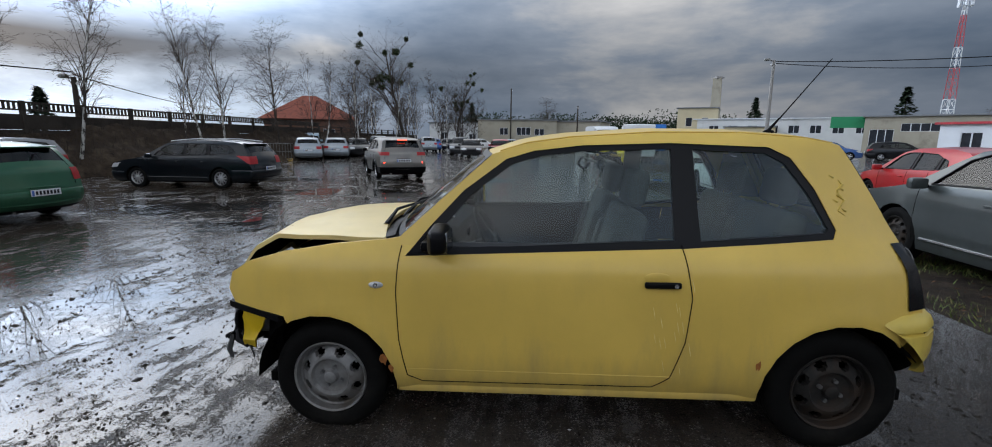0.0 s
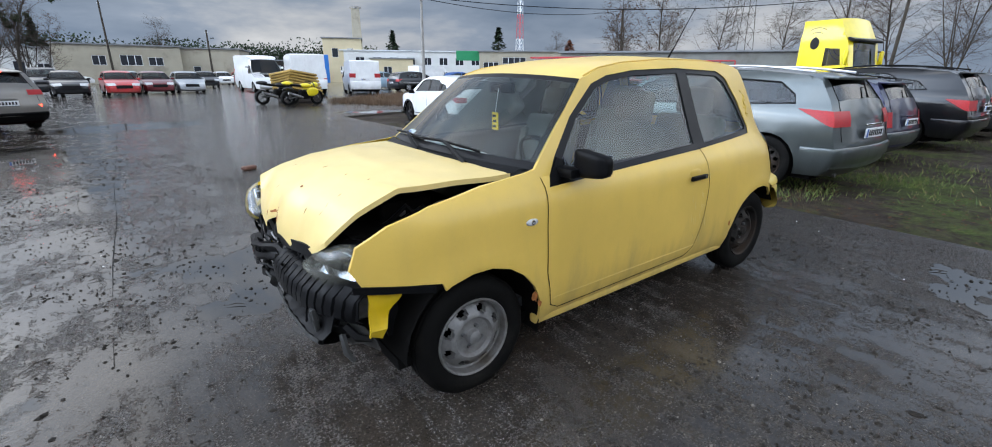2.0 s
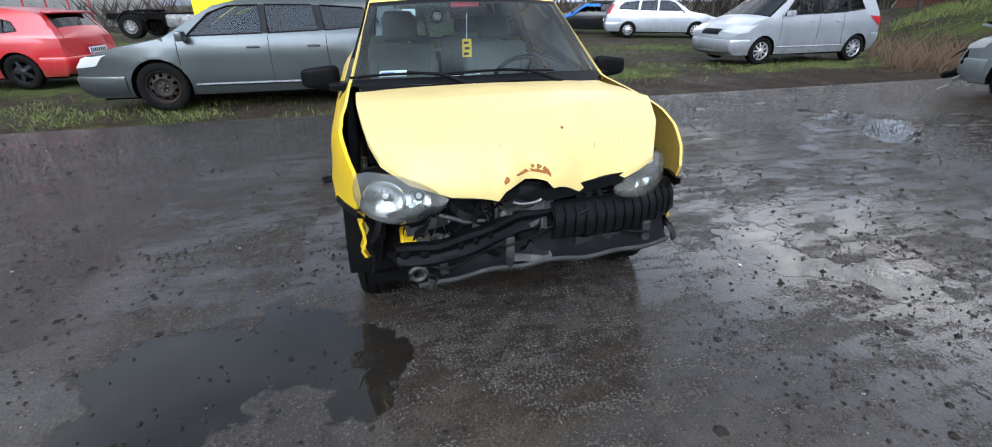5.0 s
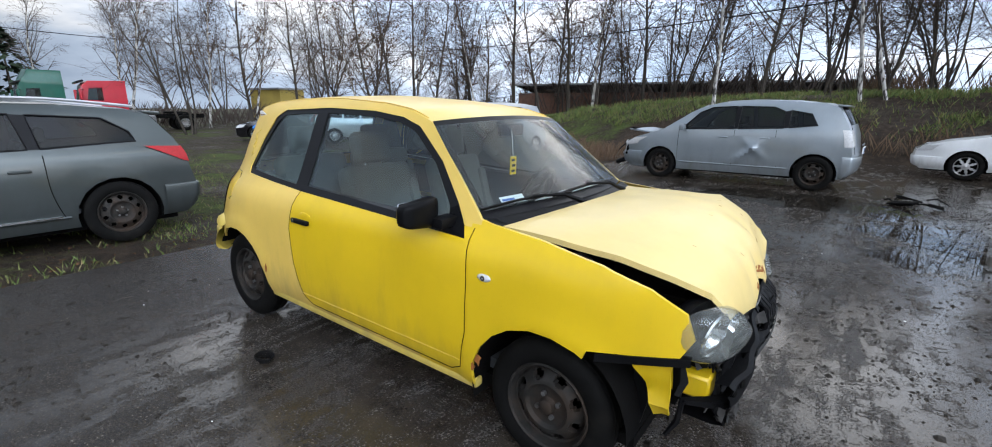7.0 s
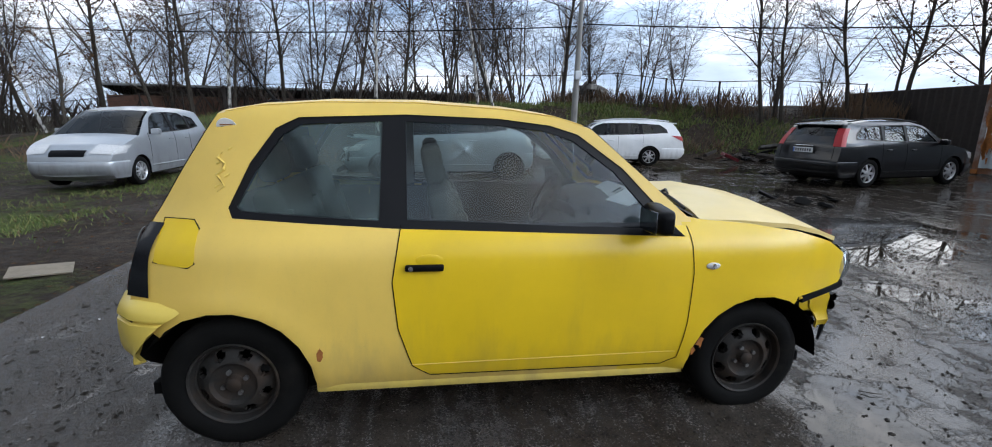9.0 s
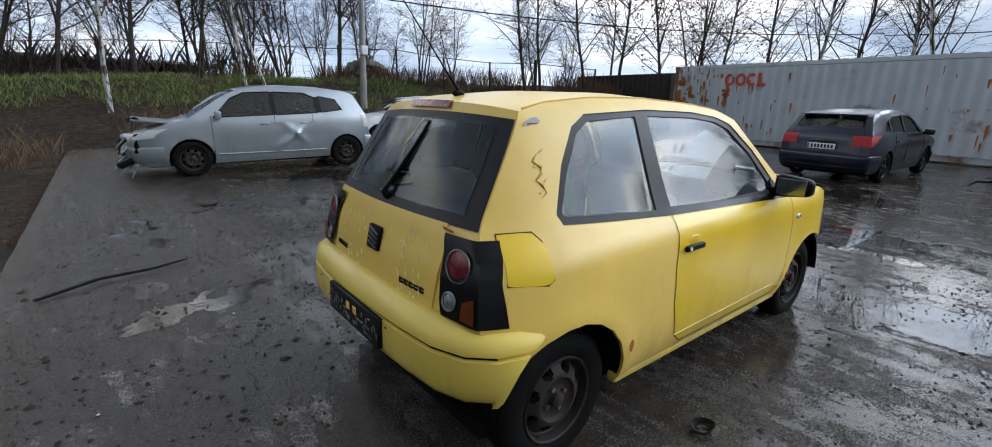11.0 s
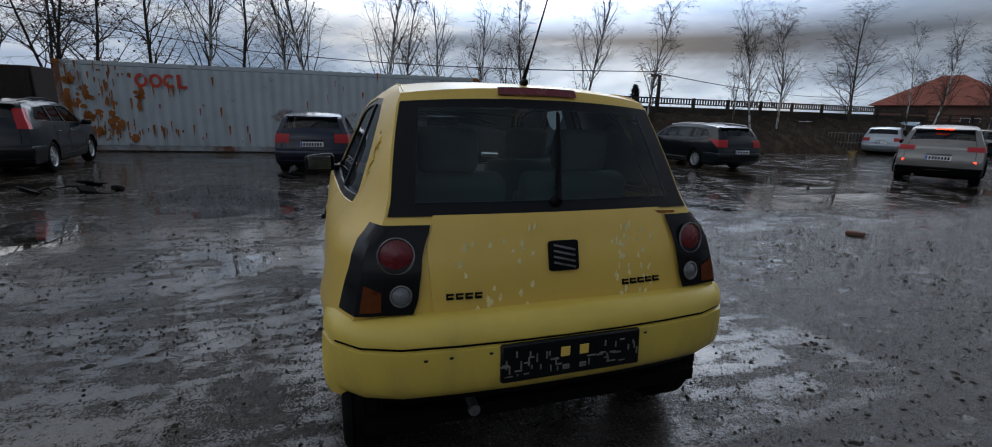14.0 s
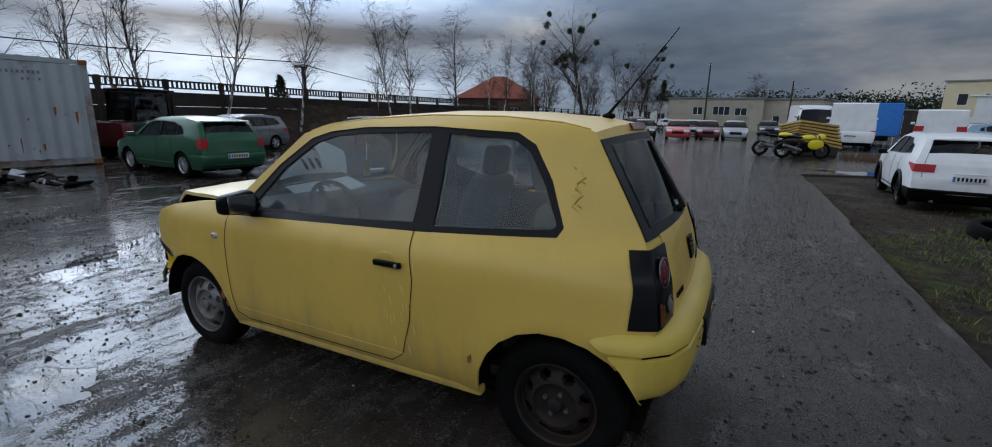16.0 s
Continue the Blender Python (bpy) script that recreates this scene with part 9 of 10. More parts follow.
    part("fifth_wheel", add_box(bmesh.new(), (-4.7, 0, 1.14), (1.0, .9, .12), bevel=.04), M["dark_void"], t_)
    part("engine_block", bar((-1.4, 0, .78), (2.2, 1.3, .6)), M["dark_void"], t_)
    if stripe:
        for side in (1, -1):
            part("stripe", bar((-1.5, side * (cw / 2 - .094), 3.42), (1.45, .012, .36)), M[stripe], t_)
        part("stripe", bar((-.66, 0, 3.42), (.10, 2.1, .22)), M[stripe], t_)
    if emblem:
        for side in (1, -1):
            for r in (.62, .44):
                part("emblem_ring", add_tube(bmesh.new(), [(-1.62 + r * math.cos(a), side * (cw / 2 - .05 - (.05 if r > .5 and math.sin(a) > .6 else 0)), 2.75 + r * math.sin(a) * 1.05) for a in np.linspace(0, 6.283, 29)], [.013] * 29, 4), M["black_ink"], t_)
            part("emblem_core", add_ball(bmesh.new(), (-1.62, side * (cw / 2 - .005), 2.75), (.22, .012, .28), 12, 8), M["black_ink"], t_)
    return t_


truck("yellow lorry tractor with tall sleeper cab and black emblem", "truck_yellow", pose(-23.3, -5.4, -.05, 0, 0, 82), emblem=True, h=3.7)
truck("white lorry tractor with orange stripe", "cream_white", pose(-35.2, -.3, -.05, 0, 0, 268), stripe="orange", h=3.9)
truck("dark green lorry tractor facing the yard", "truck_green", pose(-38.8, 3.9, -.05, 0, 0, 266), h=3.6)
truck("red lorry tractor with low cab", "truck_red", pose(-34.6, 5.9, -.05, 0, 0, 262), sleeper=False)
# white delivery vans, flatbed, blue box behind the motorcycles
parked("delivery_van", "tall white panel van seen from behind", "van", 5.4, 2.4, 2.03, "white", pose(-6.9, -30.6, 0, 0, 0, 262), wheel_r=.34, rim="steel_rim", rim_style="steel", holes=8, category="van", group="white vans", tail_shape="tall", tail_z=(.22, .42), rear_up=.30)
parked("delivery_van", "white van with covered front further back", "van", 5.4, 2.5, 2.0, "white", pose(-5.6, -37.0, 0, 0, 0, 95), wheel_r=.34, rim="steel_rim", rim_style="steel", category="van", group="white vans", fine=False)
fl_, q = parked("pickup_truck", "white flatbed pickup with low tail", "van", 5.0, 2.1, 1.95, "white", pose(-10.6, -30.4, 0, 0, 0, 256), wheel_r=.33, rim="steel_rim", rim_style="steel", category="pickup", fine=False)
bx = thing("cargo_box", "blue lorry box body behind the vans", "lorry body", at=pose(-9.3, -37.5, 0, 0, 0, 82))
part("box_body", add_box(bmesh.new(), (0, 0, 1.6), (5.0, 2.2, 2.0), bevel=.05), M["tarp_blue"], bx)
part("frame", bar((0, 0, .45), (5.0, 1.2, .3)), M["dark_void"], bx)
ramp_ = thing("car_trailer", "low grey loading ramp trailer", "trailer", at=pose(-15.6, -30.0, 0, 0, 0, 200))
part("deck", add_box(bmesh.new(), (0, 0, .52), (4.0, 1.9, .12), rot=pose(0, 0, 0, 0, 5, 0), bevel=.02), M["bare_metal"], ramp_)
for x in (-.5, .4):
    for s_ in (1, -1):
        wheel(ramp_, x, s_ * .95, .28, .28, .18, .18, M["rusty_rim"], s_, 8, "steel", 20)
parked("hatchback", "grey-blue hatchback behind the trailer", "hatch", 4.2, 1.46, 1.76, "sky_blue", pose(-15.5, -38.0, 0, 0, 0, 190), fine=False, group="cars in the far rows", seats=False)
parked("hatchback", "dark grey hatchback behind the trailer", "hatch", 4.3, 1.45, 1.78, "anthracite", pose(-16.2, -33.0, 0, 0, 0, 186), fine=False, group="cars in the far rows", seats=False)
parked("pickup_truck", "white flatbed lorry far off", "van", 5.2, 2.1, 1.95, "white", pose(-25, -46, 0, 0, 0, 190), fine=False, category="pickup", seats=False)
for x, y, p in ((-28, -36, "black"), (-31, -33, "grey"), (-33.5, -29.5, "slate"), (-24, -38, "blue")):
    parked("hatchback", f"{'dark slate' if p == 'slate' else p} hatchback by the workshop", "hatch", 4.2, 1.46, 1.76, p, pose(x, y, 0, 0, 0, 150), fine=False, group="cars by the workshop", seats=False)
# wreck under a blue sheet
wr, q = parked("wrecked_car", "black smashed car under a blue tarpaulin", "hatch", 4.2, 1.42, 1.76, "black", pose(-19.6, 10.2, -.05, 0, 0, 236), wheel_r=.32, rim="alloy", fine=False, category="car")
tp_ = bmesh.new()
add_grid(tp_, [[(x, y, 1.30 - .5 * max(0, x - .1) - .05 * abs(y) + .10 * noise.noise((x * 2, y * 2, 3))) for y in np.linspace(-.95, .95, 13)] for x in np.linspace(-.5, 1.4, 14)])
lone("tarpaulin", shell(tp_, .12, (0, 0, -1)), M["tarp_blue"], "blue tarpaulin spread over a wreck", "tarpaulin", at=pose(-19.6, 10.2, -.02, 0, 0, 236))

# forklift by the concrete fence
fk = thing("forklift", "dark forklift truck with cab by the fence", "forklift", at=pose(14.6, -5.9, 0, 0, 0, -75) @ Matrix.Scale(.92, 4))
part("body", add_box(bmesh.new(), (-.55, 0, .78), (1.5, 1.15, .75), bevel=.12, seg=2), M["anthracite"], fk)
part("counterweight", add_box(bmesh.new(), (-1.2, 0, .75), (.5, 1.2, .8), bevel=.18, seg=2), M["wine"], fk)
for x, y in ((.35, .52), (.35, -.52), (-.95, .50), (-.95, -.50)):
    part("cab_pillar", rod((x, y, 1.1), (x * .85, y * .95, 2.12), .045, seg=6), M["black_plastic"], fk)
part("cab_roof", add_box(bmesh.new(), (-.25, 0, 2.13), (1.35, 1.12, .09), bevel=.03), M["black_plastic"], fk)
for y in (.53, -.53):
    part("cab_window", bar((-.28, y, 1.62), (1.1, .012, .85)), M["tint"], fk)
part("cab_window", bar((-.93, 0, 1.62), (.012, .95, .85)), M["tint"], fk)
part("seat", add_box(bmesh.new(), (-.45, 0, 1.35), (.45, .45, .5), bevel=.06), M["seat_dark"], fk)
for y in (.33, -.33):
    part("mast_channel", bar((.72, y, 1.12), (.12, .10, 2.1)), M["fence_steel"], fk)
    part("fork", add_box(bmesh.new(), (1.25, y * .8, .16), (1.1, .12, .05)), M["fence_steel"], fk)
for z in (.5, 1.2, 2.05):
    part("mast_cross", bar((.72, 0, z), (.08, .7, .10)), M["fence_steel"], fk)
part("beacon", rod((-.7, .3, 2.17), (-.7, .3, 2.30), .05), M["amber"], fk)
for x, r in ((.45, .36), (-1.05, .29)):
    for s_ in (1, -1):
        wheel(fk, x, s_ * .52, r, r, .22, r * .6, M["rusty_rim"], s_, 6, "steel", 24)

# two motorcycles and yellow boards on the verge


def motorbike(label, paint, at):
    m_ = thing("motorcycle", label, "motorcycle", "motorcycles on the verge", at=at)
    for x, w in ((.70, .12), (-.70, .17)):
        wh = new("wheel")
        wh.parent = m_
        wh.matrix_basis = pose(x, 0, .31)
        part("tyre", tyre_mesh(.31, w, .215, 1, 26), M["tyre"], wh)
        part("rim", add_tube(bmesh.new(), [(.21 * math.cos(a), 0, .21 * math.sin(a)) for a in np.linspace(0, 6.283, 21)], [.02] * 21, 5), M["dark_alloy"], wh)
        for k in range(5):
            a = k * 1.257
            part("spoke", rod((0, 0, 0), (.2 * math.cos(a), 0, .2 * math.sin(a)), .014, seg=5), M["dark_alloy"], wh)
    for s_ in (1, -1):
        part("fork_leg", rod((.70, s_ * .10, .31), (.46, s_ * .09, .92), .025, seg=6), M["bare_metal"], m_)
        part("swing_arm", rod((-.70, s_ * .10, .31), (-.15, s_ * .10, .42), .03, seg=6), M["bare_metal"], m_)
        part("handlebar", rod((.42, s_ * .05, .96), (.34, s_ * .34, .92), .018, seg=6), M["black_plastic"], m_)
        f = add_ball(bmesh.new(), (.38, s_ * .16, .58), (.29, .05, .19), 14, 8)
        part("side_fairing", shift(f, lambda c: Vector((c.x - .3 * max(0, .5 - c.z), c.y, c.z))), M[paint], m_)
    part("nose_fairing", add_ball(bmesh.new(), (.58, 0, .84), (.17, .12, .13), 14, 9), M[paint], m_)
    part("tank", add_ball(bmesh.new(), (.14, 0, .82), (.25, .13, .10), 14, 9), M[paint], m_)
    part("engine", add_box(bmesh.new(), (.08, 0, .45), (.46, .30, .36), bevel=.05), M["dark_void"], m_)
    part("seat", add_box(bmesh.new(), (-.38, 0, .84), (.55, .24, .09), rot=pose(0, 0, 0, 0, 6, 0), bevel=.035, seg=2), M["black_plastic"], m_)
    part("tail_fairing", add_ball(bmesh.new(), (-.70, 0, .92), (.26, .12, .08), 12, 8), M[paint], m_)
    part("exhaust", rod((-.1, -.16, .35), (-.78, -.18, .55), .05, .06, 8), M["bare_metal"], m_)
    part("stand", rod((.0, .14, .35), (-.05, .32, .0), .015, seg=5), M["fence_steel"], m_)
    return m_


motorbike("yellow faired sports motorcycle on the verge", "truck_yellow", pose(-3.75, -19.7, 0, 8, 0, 198))
motorbike("black sports motorcycle beside the yellow one", "black", pose(-3.0, -20.8, 0, 8, 0, 196))
cr_ = thing("board_stack", "stack of yellow boards lying askew", "boards", at=pose(-4.3, -22.2, 0, 0, 0, 20))
for k in range(7):
    part("board", add_box(bmesh.new(), (.05 * k, .03 * k, .45 + .13 * k), (1.9, 1.2, .10), rot=pose(0, 0, 0, 10, -12 + k, k * 3), bevel=.02), M["crate_wood"], cr_)
part("pallet", add_box(bmesh.new(), (0, 0, .2), (1.6, 1.2, .4), bevel=.03), M["fence_steel"], cr_)
ct = thing("pallet_cage", "grey wire pallet cage before the far row", "cage", at=pose(14.6, -23.8, 0, 0, 0, 20))
for k in range(9):
    for y in (-.5, .5):
        part("wire", rod((-.6 + .15 * k, y, .1), (-.6 + .15 * k, y, 1.0), .012, seg=4), M["bare_metal"], ct)
for z in (.12, .55, 1.0):
    for y in (-.5, .5):
        part("wire", rod((-.6, y, z), (.6, y, z), .018, seg=4), M["bare_metal"], ct)
part("pallet", bar((0, 0, .08), (1.2, 1.0, .14)), M["crate_wood"], ct)

# bins and scrap at the bank's foot
for k, (x, y) in enumerate(((12.0, 10.6), (11.4, 11.1), (12.5, 9.9))):
    b_ = thing("wheelie_bin", "black wheeled bin at the foot of the bank", "bin", "bins at the bank", at=pose(x, y, 0, 0, 0, 30 + 40 * k))
    part("bin_body", shift(add_box(bmesh.new(), (0, 0, .5), (.62, .62, .98), bevel=.05), lambda c: Vector((c.x * (.8 + .2 * c.z), c.y * (.8 + .2 * c.z), c.z))), M["black_plastic"], b_)
    part("lid", add_box(bmesh.new(), (0, 0, 1.02), (.68, .70, .07), bevel=.03), M["black_plastic"], b_)
    for y_ in (.25, -.25):
        part("bin_wheel", rod((-.28, y_ - .03, .10), (-.28, y_ + .03, .10), .10, seg=12), M["tyre"], b_)


def heap(label, x, y, n, spread_, height, mats, size, seed):
    rng = random.Random(seed)
    h = thing("scrap_heap", label, "scrap", "heaps of scrap", at=pose(x, y, 0))
    for k in range(n):
        px_, py_ = rng.gauss(0, spread_), rng.gauss(0, spread_ * .6)
        hh = max(0, height * (1 - math.hypot(px_, py_) / (spread_ * 2.2)))
        z = .04 + rng.random() * hh
        if rng.random() < .5:
            s_ = [rng.uniform(.3, 1) * size for _ in range(3)]
            part("scrap_piece", add_box(bmesh.new(), (px_, py_, z), (s_[0], s_[1] * .6, s_[2] * .18), rot=pose(0, 0, 0, rng.uniform(-25, 25), rng.uniform(-25, 25), rng.uniform(0, 180)), bevel=.01), M[rng.choice(mats)], h)
        else:
            a = rng.uniform(0, 6.28)
            L_ = rng.uniform(.3, 1.0) * size
            part("scrap_strip", add_tube(bmesh.new(), [(px_, py_, z), (px_ + L_ * .5 * math.cos(a), py_ + L_ * .5 * math.sin(a), z + rng.uniform(0, .12) * min(1, size)), (px_ + L_ * math.cos(a + .4), py_ + L_ * math.sin(a + .4), max(.02, z - .05))], [.03 * size, .035 * size, .015 * size], 5), M[rng.choice(mats)], h)
    return h


heap("low heap of broken black bumper parts on wet ground", 9.9, -1.4, 26, .42, .24, ("black_plastic", "black_plastic", "dark_void", "bare_metal"), .55, 3)
heap("scrap and red panels at the foot of the bank", 10.4, 12.0, 34, .9, .7, ("black_plastic", "black_plastic", "fence_steel", "dark_metal", "fence_steel", "wine"), .7, 4)
heap("broken black plastic on the concrete", 5.9, 4.6, 10, .35, .05, ("black_plastic", "dark_void"), .4, 5)
heap("torn car parts beside the people carrier", 2.9, 7.3, 9, .3, .06, ("black_plastic", "dark_void"), .4, 6)
heap("crushed black trim on wet concrete", 7.2, 1.6, 8, .3, .05, ("black_plastic", "dark_void"), .35, 7)
ty_ = thing("loose_tyre", "old black tyre lying on the grass", "tyre", at=pose(-4.9, -6.2, .03, 80, 0, 20))
part("tyre_ring", tyre_mesh(.31, .2, .2, 1, 30), M["tyre"], ty_)
M["cardboard"] = rough_paint("wet_cardboard", (.20, .165, .12), .85, .3, 9.0, bumps=.2)
cbd = lone("cardboard_sheet", add_box(bmesh.new(), (0, 0, 0), (.46, .34, .012), rot=pose(0, 0, 0, 3, 4, 30)), M["cardboard"], "wet piece of cardboard on the mud", "cardboard", at=pose(-3.95, 2.15, -.04))
lone("brick_piece", add_box(bmesh.new(), (0, 0, .03), (.20, .11, .055), rot=pose(0, 0, 0, 0, 0, 30), bevel=.015), M["brick"], "broken red brick on the yard", "brick", at=pose(1.0, -5.3, 0))
rg_ = bmesh.new()
for k in range(5):
    add_tube(rg_, [((.042 + .005 * k) * math.cos(a), (.03 + .004 * k) * math.sin(a), .008 + .006 * k + .004 * math.sin(a * 2 + k)) for a in np.linspace(0, 6.283, 21)], [.004] * 21, 5)
lone("wire_coil", rg_, M["black_plastic"], "small coil of black wire on wet concrete", "wire", at=pose(-.5, -1.02, 0))
pp_ = bmesh.new()
add_tube(pp_, [(-2.95, 2.55, .02), (-2.6, 2.75, .035), (-2.25, 2.8, .03), (-2.0, 2.95, .02)], [.012, .013, .012, .008], 5)
lone("bent_strip", pp_, M["black_plastic"], "bent black strip lying on the slab", "strip")

# ---- grass, weeds, leaves and grit ----


def blades(name, label, spots, n, h, spread_, seed, mat, width=.006):
    rng = random.Random(seed)
    verts, faces = [], []
    for k in range(n):
        cx, cy, r = rng.choice(spots)
        a, d = rng.uniform(0, 6.283), r * math.sqrt(rng.random())
        x, y = cx + d * math.cos(a), cy + d * math.sin(a)
        if x > -3.26 and not bank(x, y) > .15:
            continue
        if noise.noise((x * .55, y * .55, 7)) + .5 * noise.noise((x * 2.1, y * 2.1, 3)) < (0.0 if h < .1 else -.12) and rng.random() < .93:
            continue
        if h < .1 and x > -5.3 and abs(y + 2) > 4.5 and rng.random() < .9:
            continue
        z = bank(x, y) - .01
        b = rng.uniform(0, 6.283)
        hh = h * rng.uniform(.25, 1.25)
        lx, ly = math.cos(b) * width, math.sin(b) * width
        tx, ty = rng.uniform(-1, 1) * hh * spread_, rng.uniform(-1, 1) * hh * spread_
        i = len(verts)
        verts += [(x - lx, y - ly, z), (x + lx, y + ly, z), (x + tx * .5 + lx * .6, y + ty * .5 + ly * .6, z + hh * .6), (x + tx, y + ty, z + hh)]
        faces += [(i, i + 1, i + 2), (i, i + 2, i + 3)]
    me = bpy.data.meshes.new(name)
    me.from_pydata(verts, [], faces)
    me.materials.append(mat)
    return tagged(new(name, me), label, "grass", kind="stuff")


blades("grass", "short wet grass at the slab's edge", [(-4.6, y, 1.3) for y in np.arange(-13, 0, 1.5)] + [(-5.6, y, 1.2) for y in np.arange(0, 14, 1.5)] + [(-7, y, 2.5) for y in np.arange(-12, 14, 2.5)] + [(-11, y, 3) for y in np.arange(-8, 14, 3)], 60000, .075, .8, 1, M["blade"])
blades("grass", "long grass on the bank", [(x, y, 2.2) for x, y in ((-9, 19), (-5, 18.5), (-1, 18.5), (3, 17.5), (7, 16), (10, 14.5), (13, 12), (15, 10.5), (1, 20), (5, 18.5), (9, 17))], 42000, .20, .8, 2, M["blade"], .012)
M["dry_stem"] = rough_paint("dry_brown_stem", (.12, .075, .045), .95, .4, 5.0, bumps=0)
blades("dry_weeds", "brown dry weeds and brambles", [(-4.6, 11.4, 1.0), (-5.6, 12.6, 1.3), (-3.6, 13.6, 1.3), (-1.0, 14.6, 1.2), (1.6, 14.6, 1.3), (4, 14.4, 1.2), (6.5, 13.9, 1.0), (-8, 14.5, 1.6), (-12, 16, 2), (-16, 17, 2.2), (-21, 17, 2.5), (-26, 17, 2.5), (9.5, 13.3, .9)], 6500, .45, .6, 3, M["dry_stem"], .006)
blades("dry_weeds", "dry weeds on the verge by the motorcycles", [(-6.5, -20.5, 1.5), (-8.5, -22, 1.6), (-10.5, -24, 1.5), (-7.5, -18.5, 1.3)], 6000, .35, .6, 4, M["dry_stem"], .012)
blades("dry_weeds", "reeds and weeds behind the wire fence", [(x, y, 1.3) for x, y in ((10, 17.8), (12, 16.2), (14, 14.8), (16, 13.4), (8, 19), (6, 20.2), (3, 22))], 7000, .75, .35, 6, M["dry_stem"], .008)

# litter: small chips and leaves over the yard, one sheet of loose bits
rng = random.Random(9)


def scatter(n, lo, hi, place, flat):
    """Small five-sided stones: vertices and faces for one loose sheet."""
    verts, faces = [], []
    for k in range(n):
        x, y = place(k)
        s_ = rng.uniform(lo, hi) * (2.0 if rng.random() < .08 else 1)
        a, q0, st_ = rng.uniform(0, 6.28), len(verts), rng.uniform(.5, 1)
        for j in range(5):
            u, w = s_ * rng.uniform(.7, 1.2) * math.cos(j * 1.257), s_ * st_ * rng.uniform(.7, 1.2) * math.sin(j * 1.257)
            verts.append((x + u * math.cos(a) - w * math.sin(a), y + u * math.sin(a) + w * math.cos(a), .002))
        verts.append((x + rng.uniform(-.3, .3) * s_, y + rng.uniform(-.3, .3) * s_, .004 + s_ * rng.uniform(*flat)))
        faces += [(q0 + j, q0 + (j + 1) % 5, q0 + 5) for j in range(5)]
    me = bpy.data.meshes.new("grit")
    me.from_pydata(verts, [], faces)
    return me


def near_slab(k):
    x, y = (rng.uniform(-3.1, 6.5), rng.uniform(-6, 6)) if k % 3 else (rng.uniform(-3.1, -1.0), rng.uniform(-12, 12))
    return x, y


def drifts(k):
    """Loose stuff gathers in streaks along the wheel tracks."""
    while True:
        x, y = rng.uniform(-3.1, 7.5), rng.uniform(-7.5, 7.5)
        if noise.noise((x * .9, y * .35, 3.1)) + .6 * noise.noise((x * 2.6, y * 1.7, 8)) > rng.uniform(-.1, .5):
            return x, y


M["chip"] = rough_paint("dark_chips", (.022, .018, .014), .7, .6, 40.0, bumps=0)
M["pale_chip"] = rough_paint("pale_stone_chips", (.20, .175, .145), .55, .6, 40.0, bumps=0)
for count_, lo_, hi_, where_, flat_, key_, words_ in ((11000, .004, .011, near_slab, (.25, .6), "chip", "dark grit and chips scattered over the wet yard"), (9000, .004, .013, drifts, (.3, .7), "chip", "dark wet clods of mud in the wheel tracks"),
                                                      (3800, .0025, .006, drifts, (.3, .6), "pale_chip", "pale stone chips on the wet yard"),
                                                      (1300, .008, .020, near_slab, (.1, .35), "chip", "dark wet leaves and bits of bark on the slab")):
    me_ = scatter(count_, lo_, hi_, where_, flat_)
    me_.materials.append(M[key_])
    tagged(new("grit", me_), words_, "grit", kind="stuff")
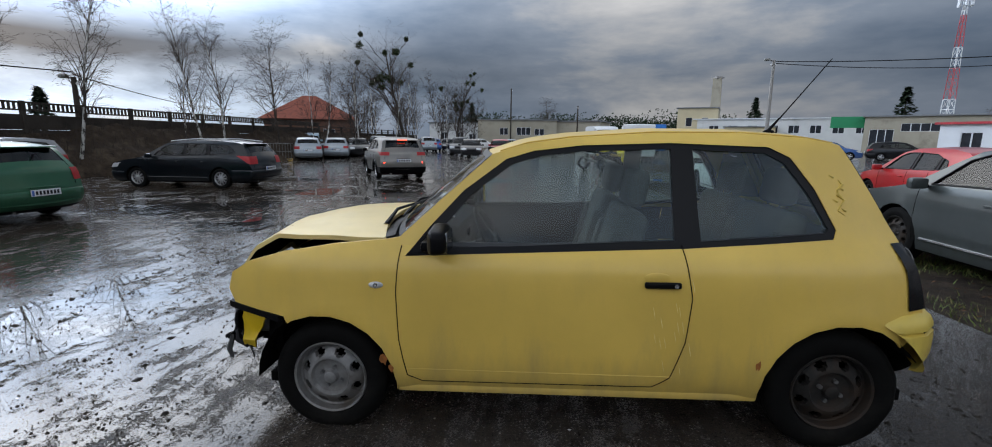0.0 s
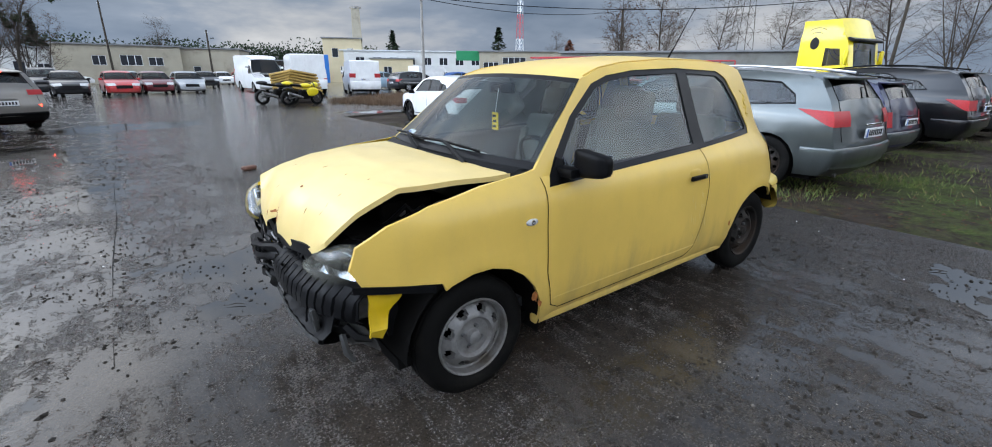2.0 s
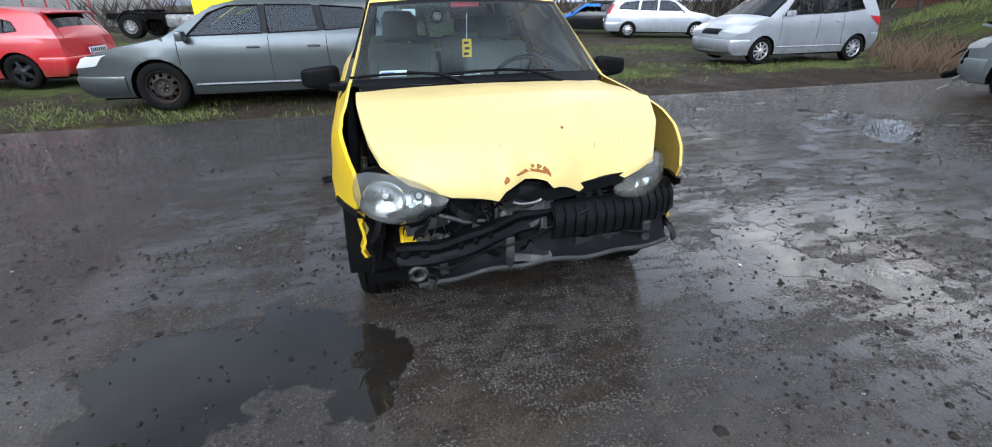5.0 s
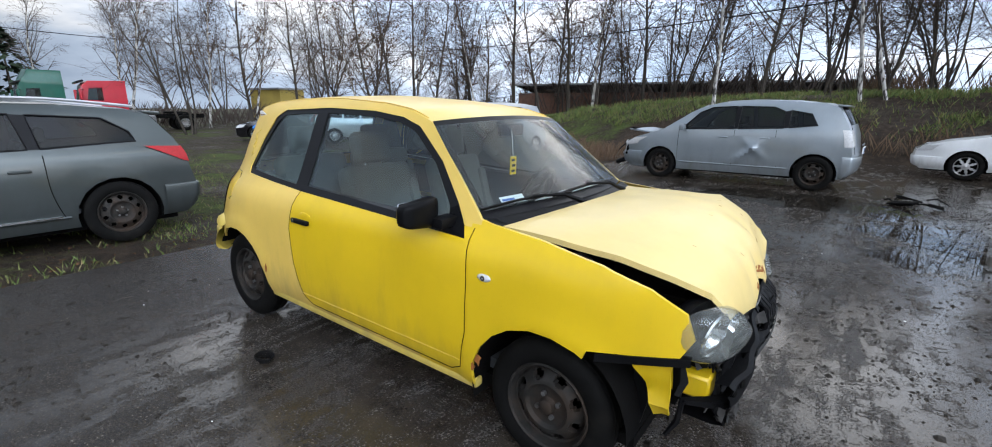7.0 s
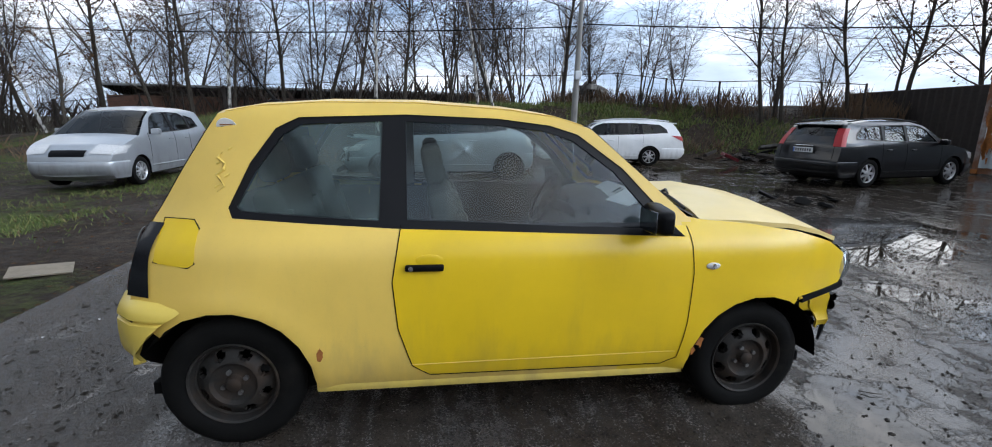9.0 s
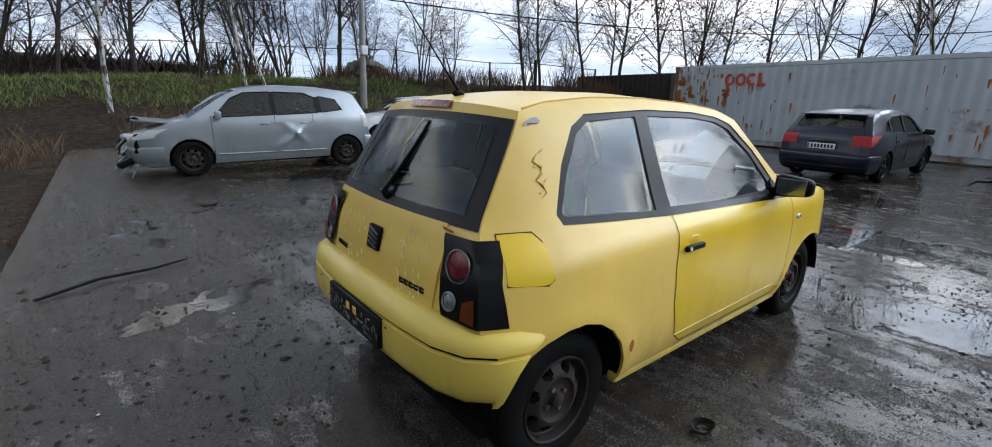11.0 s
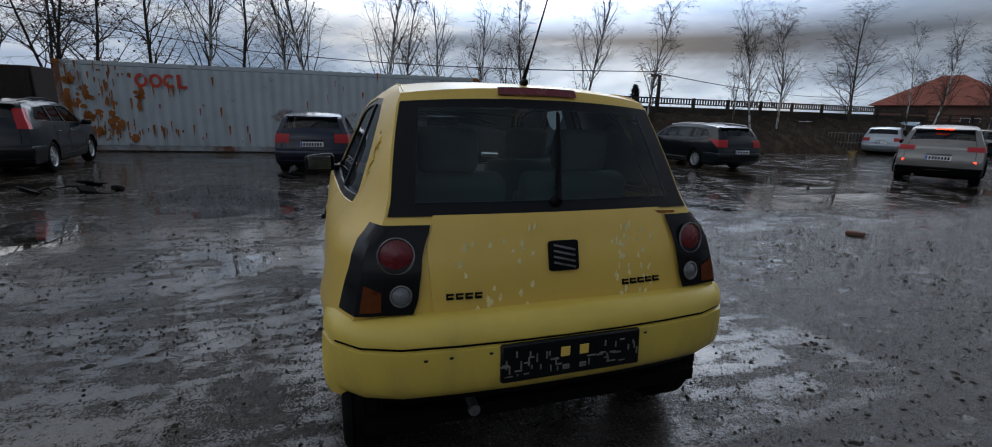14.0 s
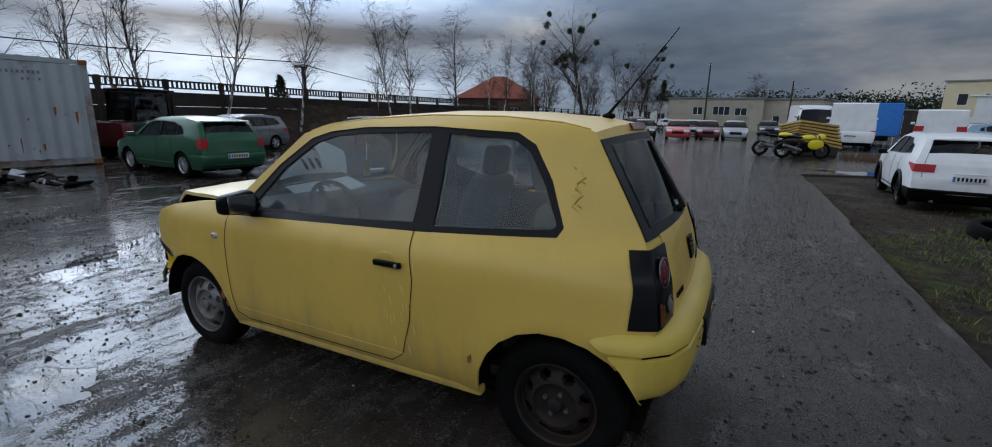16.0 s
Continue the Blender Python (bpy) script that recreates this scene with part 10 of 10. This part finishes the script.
# wet clods and torn leaves in loose clusters
cb_ = bmesh.new()
for k in range(75):
    cx, cy = (rng.uniform(-3.0, -1.2), rng.uniform(-9, 9)) if k % 2 else (rng.uniform(-3.0, 6.0), rng.uniform(-7, 7))
    for j in range(rng.randint(2, 12)):
        x, y = cx + rng.gauss(0, .22), cy + rng.gauss(0, .22)
        s_, a, st_ = rng.uniform(.005, .026), rng.uniform(0, 6.28), rng.uniform(.35, .9)
        if x < -3.12:
            continue
        ring_ = []
        for q_ in range(6):
            u, w = s_ * rng.uniform(.6, 1.2) * math.cos(q_ * 1.047), s_ * st_ * rng.uniform(.6, 1.2) * math.sin(q_ * 1.047)
            ring_.append(cb_.verts.new((x + u * math.cos(a) - w * math.sin(a), y + u * math.sin(a) + w * math.cos(a), .0045)))
        tp3 = cb_.verts.new((x, y, .006 + s_ * rng.uniform(.1, .4)))
        for q_ in range(6):
            cb_.faces.new((ring_[q_], ring_[(q_ + 1) % 6], tp3))
lone("clods", cb_, M["chip"], "dark wet clods and torn leaves on the slab", "dirt", kind="stuff", smooth=False)
sk2 = bmesh.new()
for k in range(420):
    x, y = rng.uniform(-3.1, 6), rng.uniform(-9, 9)
    a, L_ = rng.uniform(0, 6.28), rng.uniform(.03, .13)
    add_tube(sk2, [(x, y, .008), (x + L_ * .5 * math.cos(a), y + L_ * .5 * math.sin(a), .012), (x + L_ * math.cos(a + .3), y + L_ * math.sin(a + .3), .007)], [.002, .0032, .001], 4)
lone("twigs", sk2, M["bark_dark"], "wet twigs and straw on the yard", "twigs", kind="stuff")
lf = bmesh.new()
for k in range(34):
    x, y = rng.uniform(-2.8, 4), rng.uniform(-5, 5)
    s_ = rng.uniform(.005, .013)
    a = rng.uniform(0, 6.28)
    lf.faces.new([lf.verts.new((x + s_ * math.cos(a + q_), y + s_ * .7 * math.sin(a + q_), .007)) for q_ in (0, 1.5, 3.1, 4.6)])
lone("litter", lf, M["paper"], "small pale scraps on the yard", "litter", kind="stuff", smooth=False)
blades("dry_weeds", "brown leafless thicket behind the wire fence", [(x, lerp_at(x, (-36, -22, -8, 2), (27, 28, 27, 26.5)), 2.6) for x in np.arange(-36, 4, 2.2)] + [(-40 + .5 * k, 22 - 2.2 * k, 2.5) for k in range(18)], 7000, 1.7, .6, 8, M["twig"], .005)
# dead leaves, bark and scraps trodden into the mud beside the slab
ml = bmesh.new()
for k in range(3200):
    x, y = -3.3 - 3.2 * rng.random() ** 1.6, rng.uniform(-12, 13)
    z, s_, a = bank(x, y) + .012, rng.uniform(.008, .032), rng.uniform(0, 6.28)
    ml.faces.new([ml.verts.new((x + s_ * math.cos(a + q_), y + s_ * .6 * math.sin(a + q_), z + rng.uniform(0, .02))) for q_ in (0, 1.5, 3.1, 4.6)])
lone("dead_leaves", ml, M["leaf_dry"], "brown leaves and bark trodden into the mud", "leaves", kind="stuff", smooth=False)
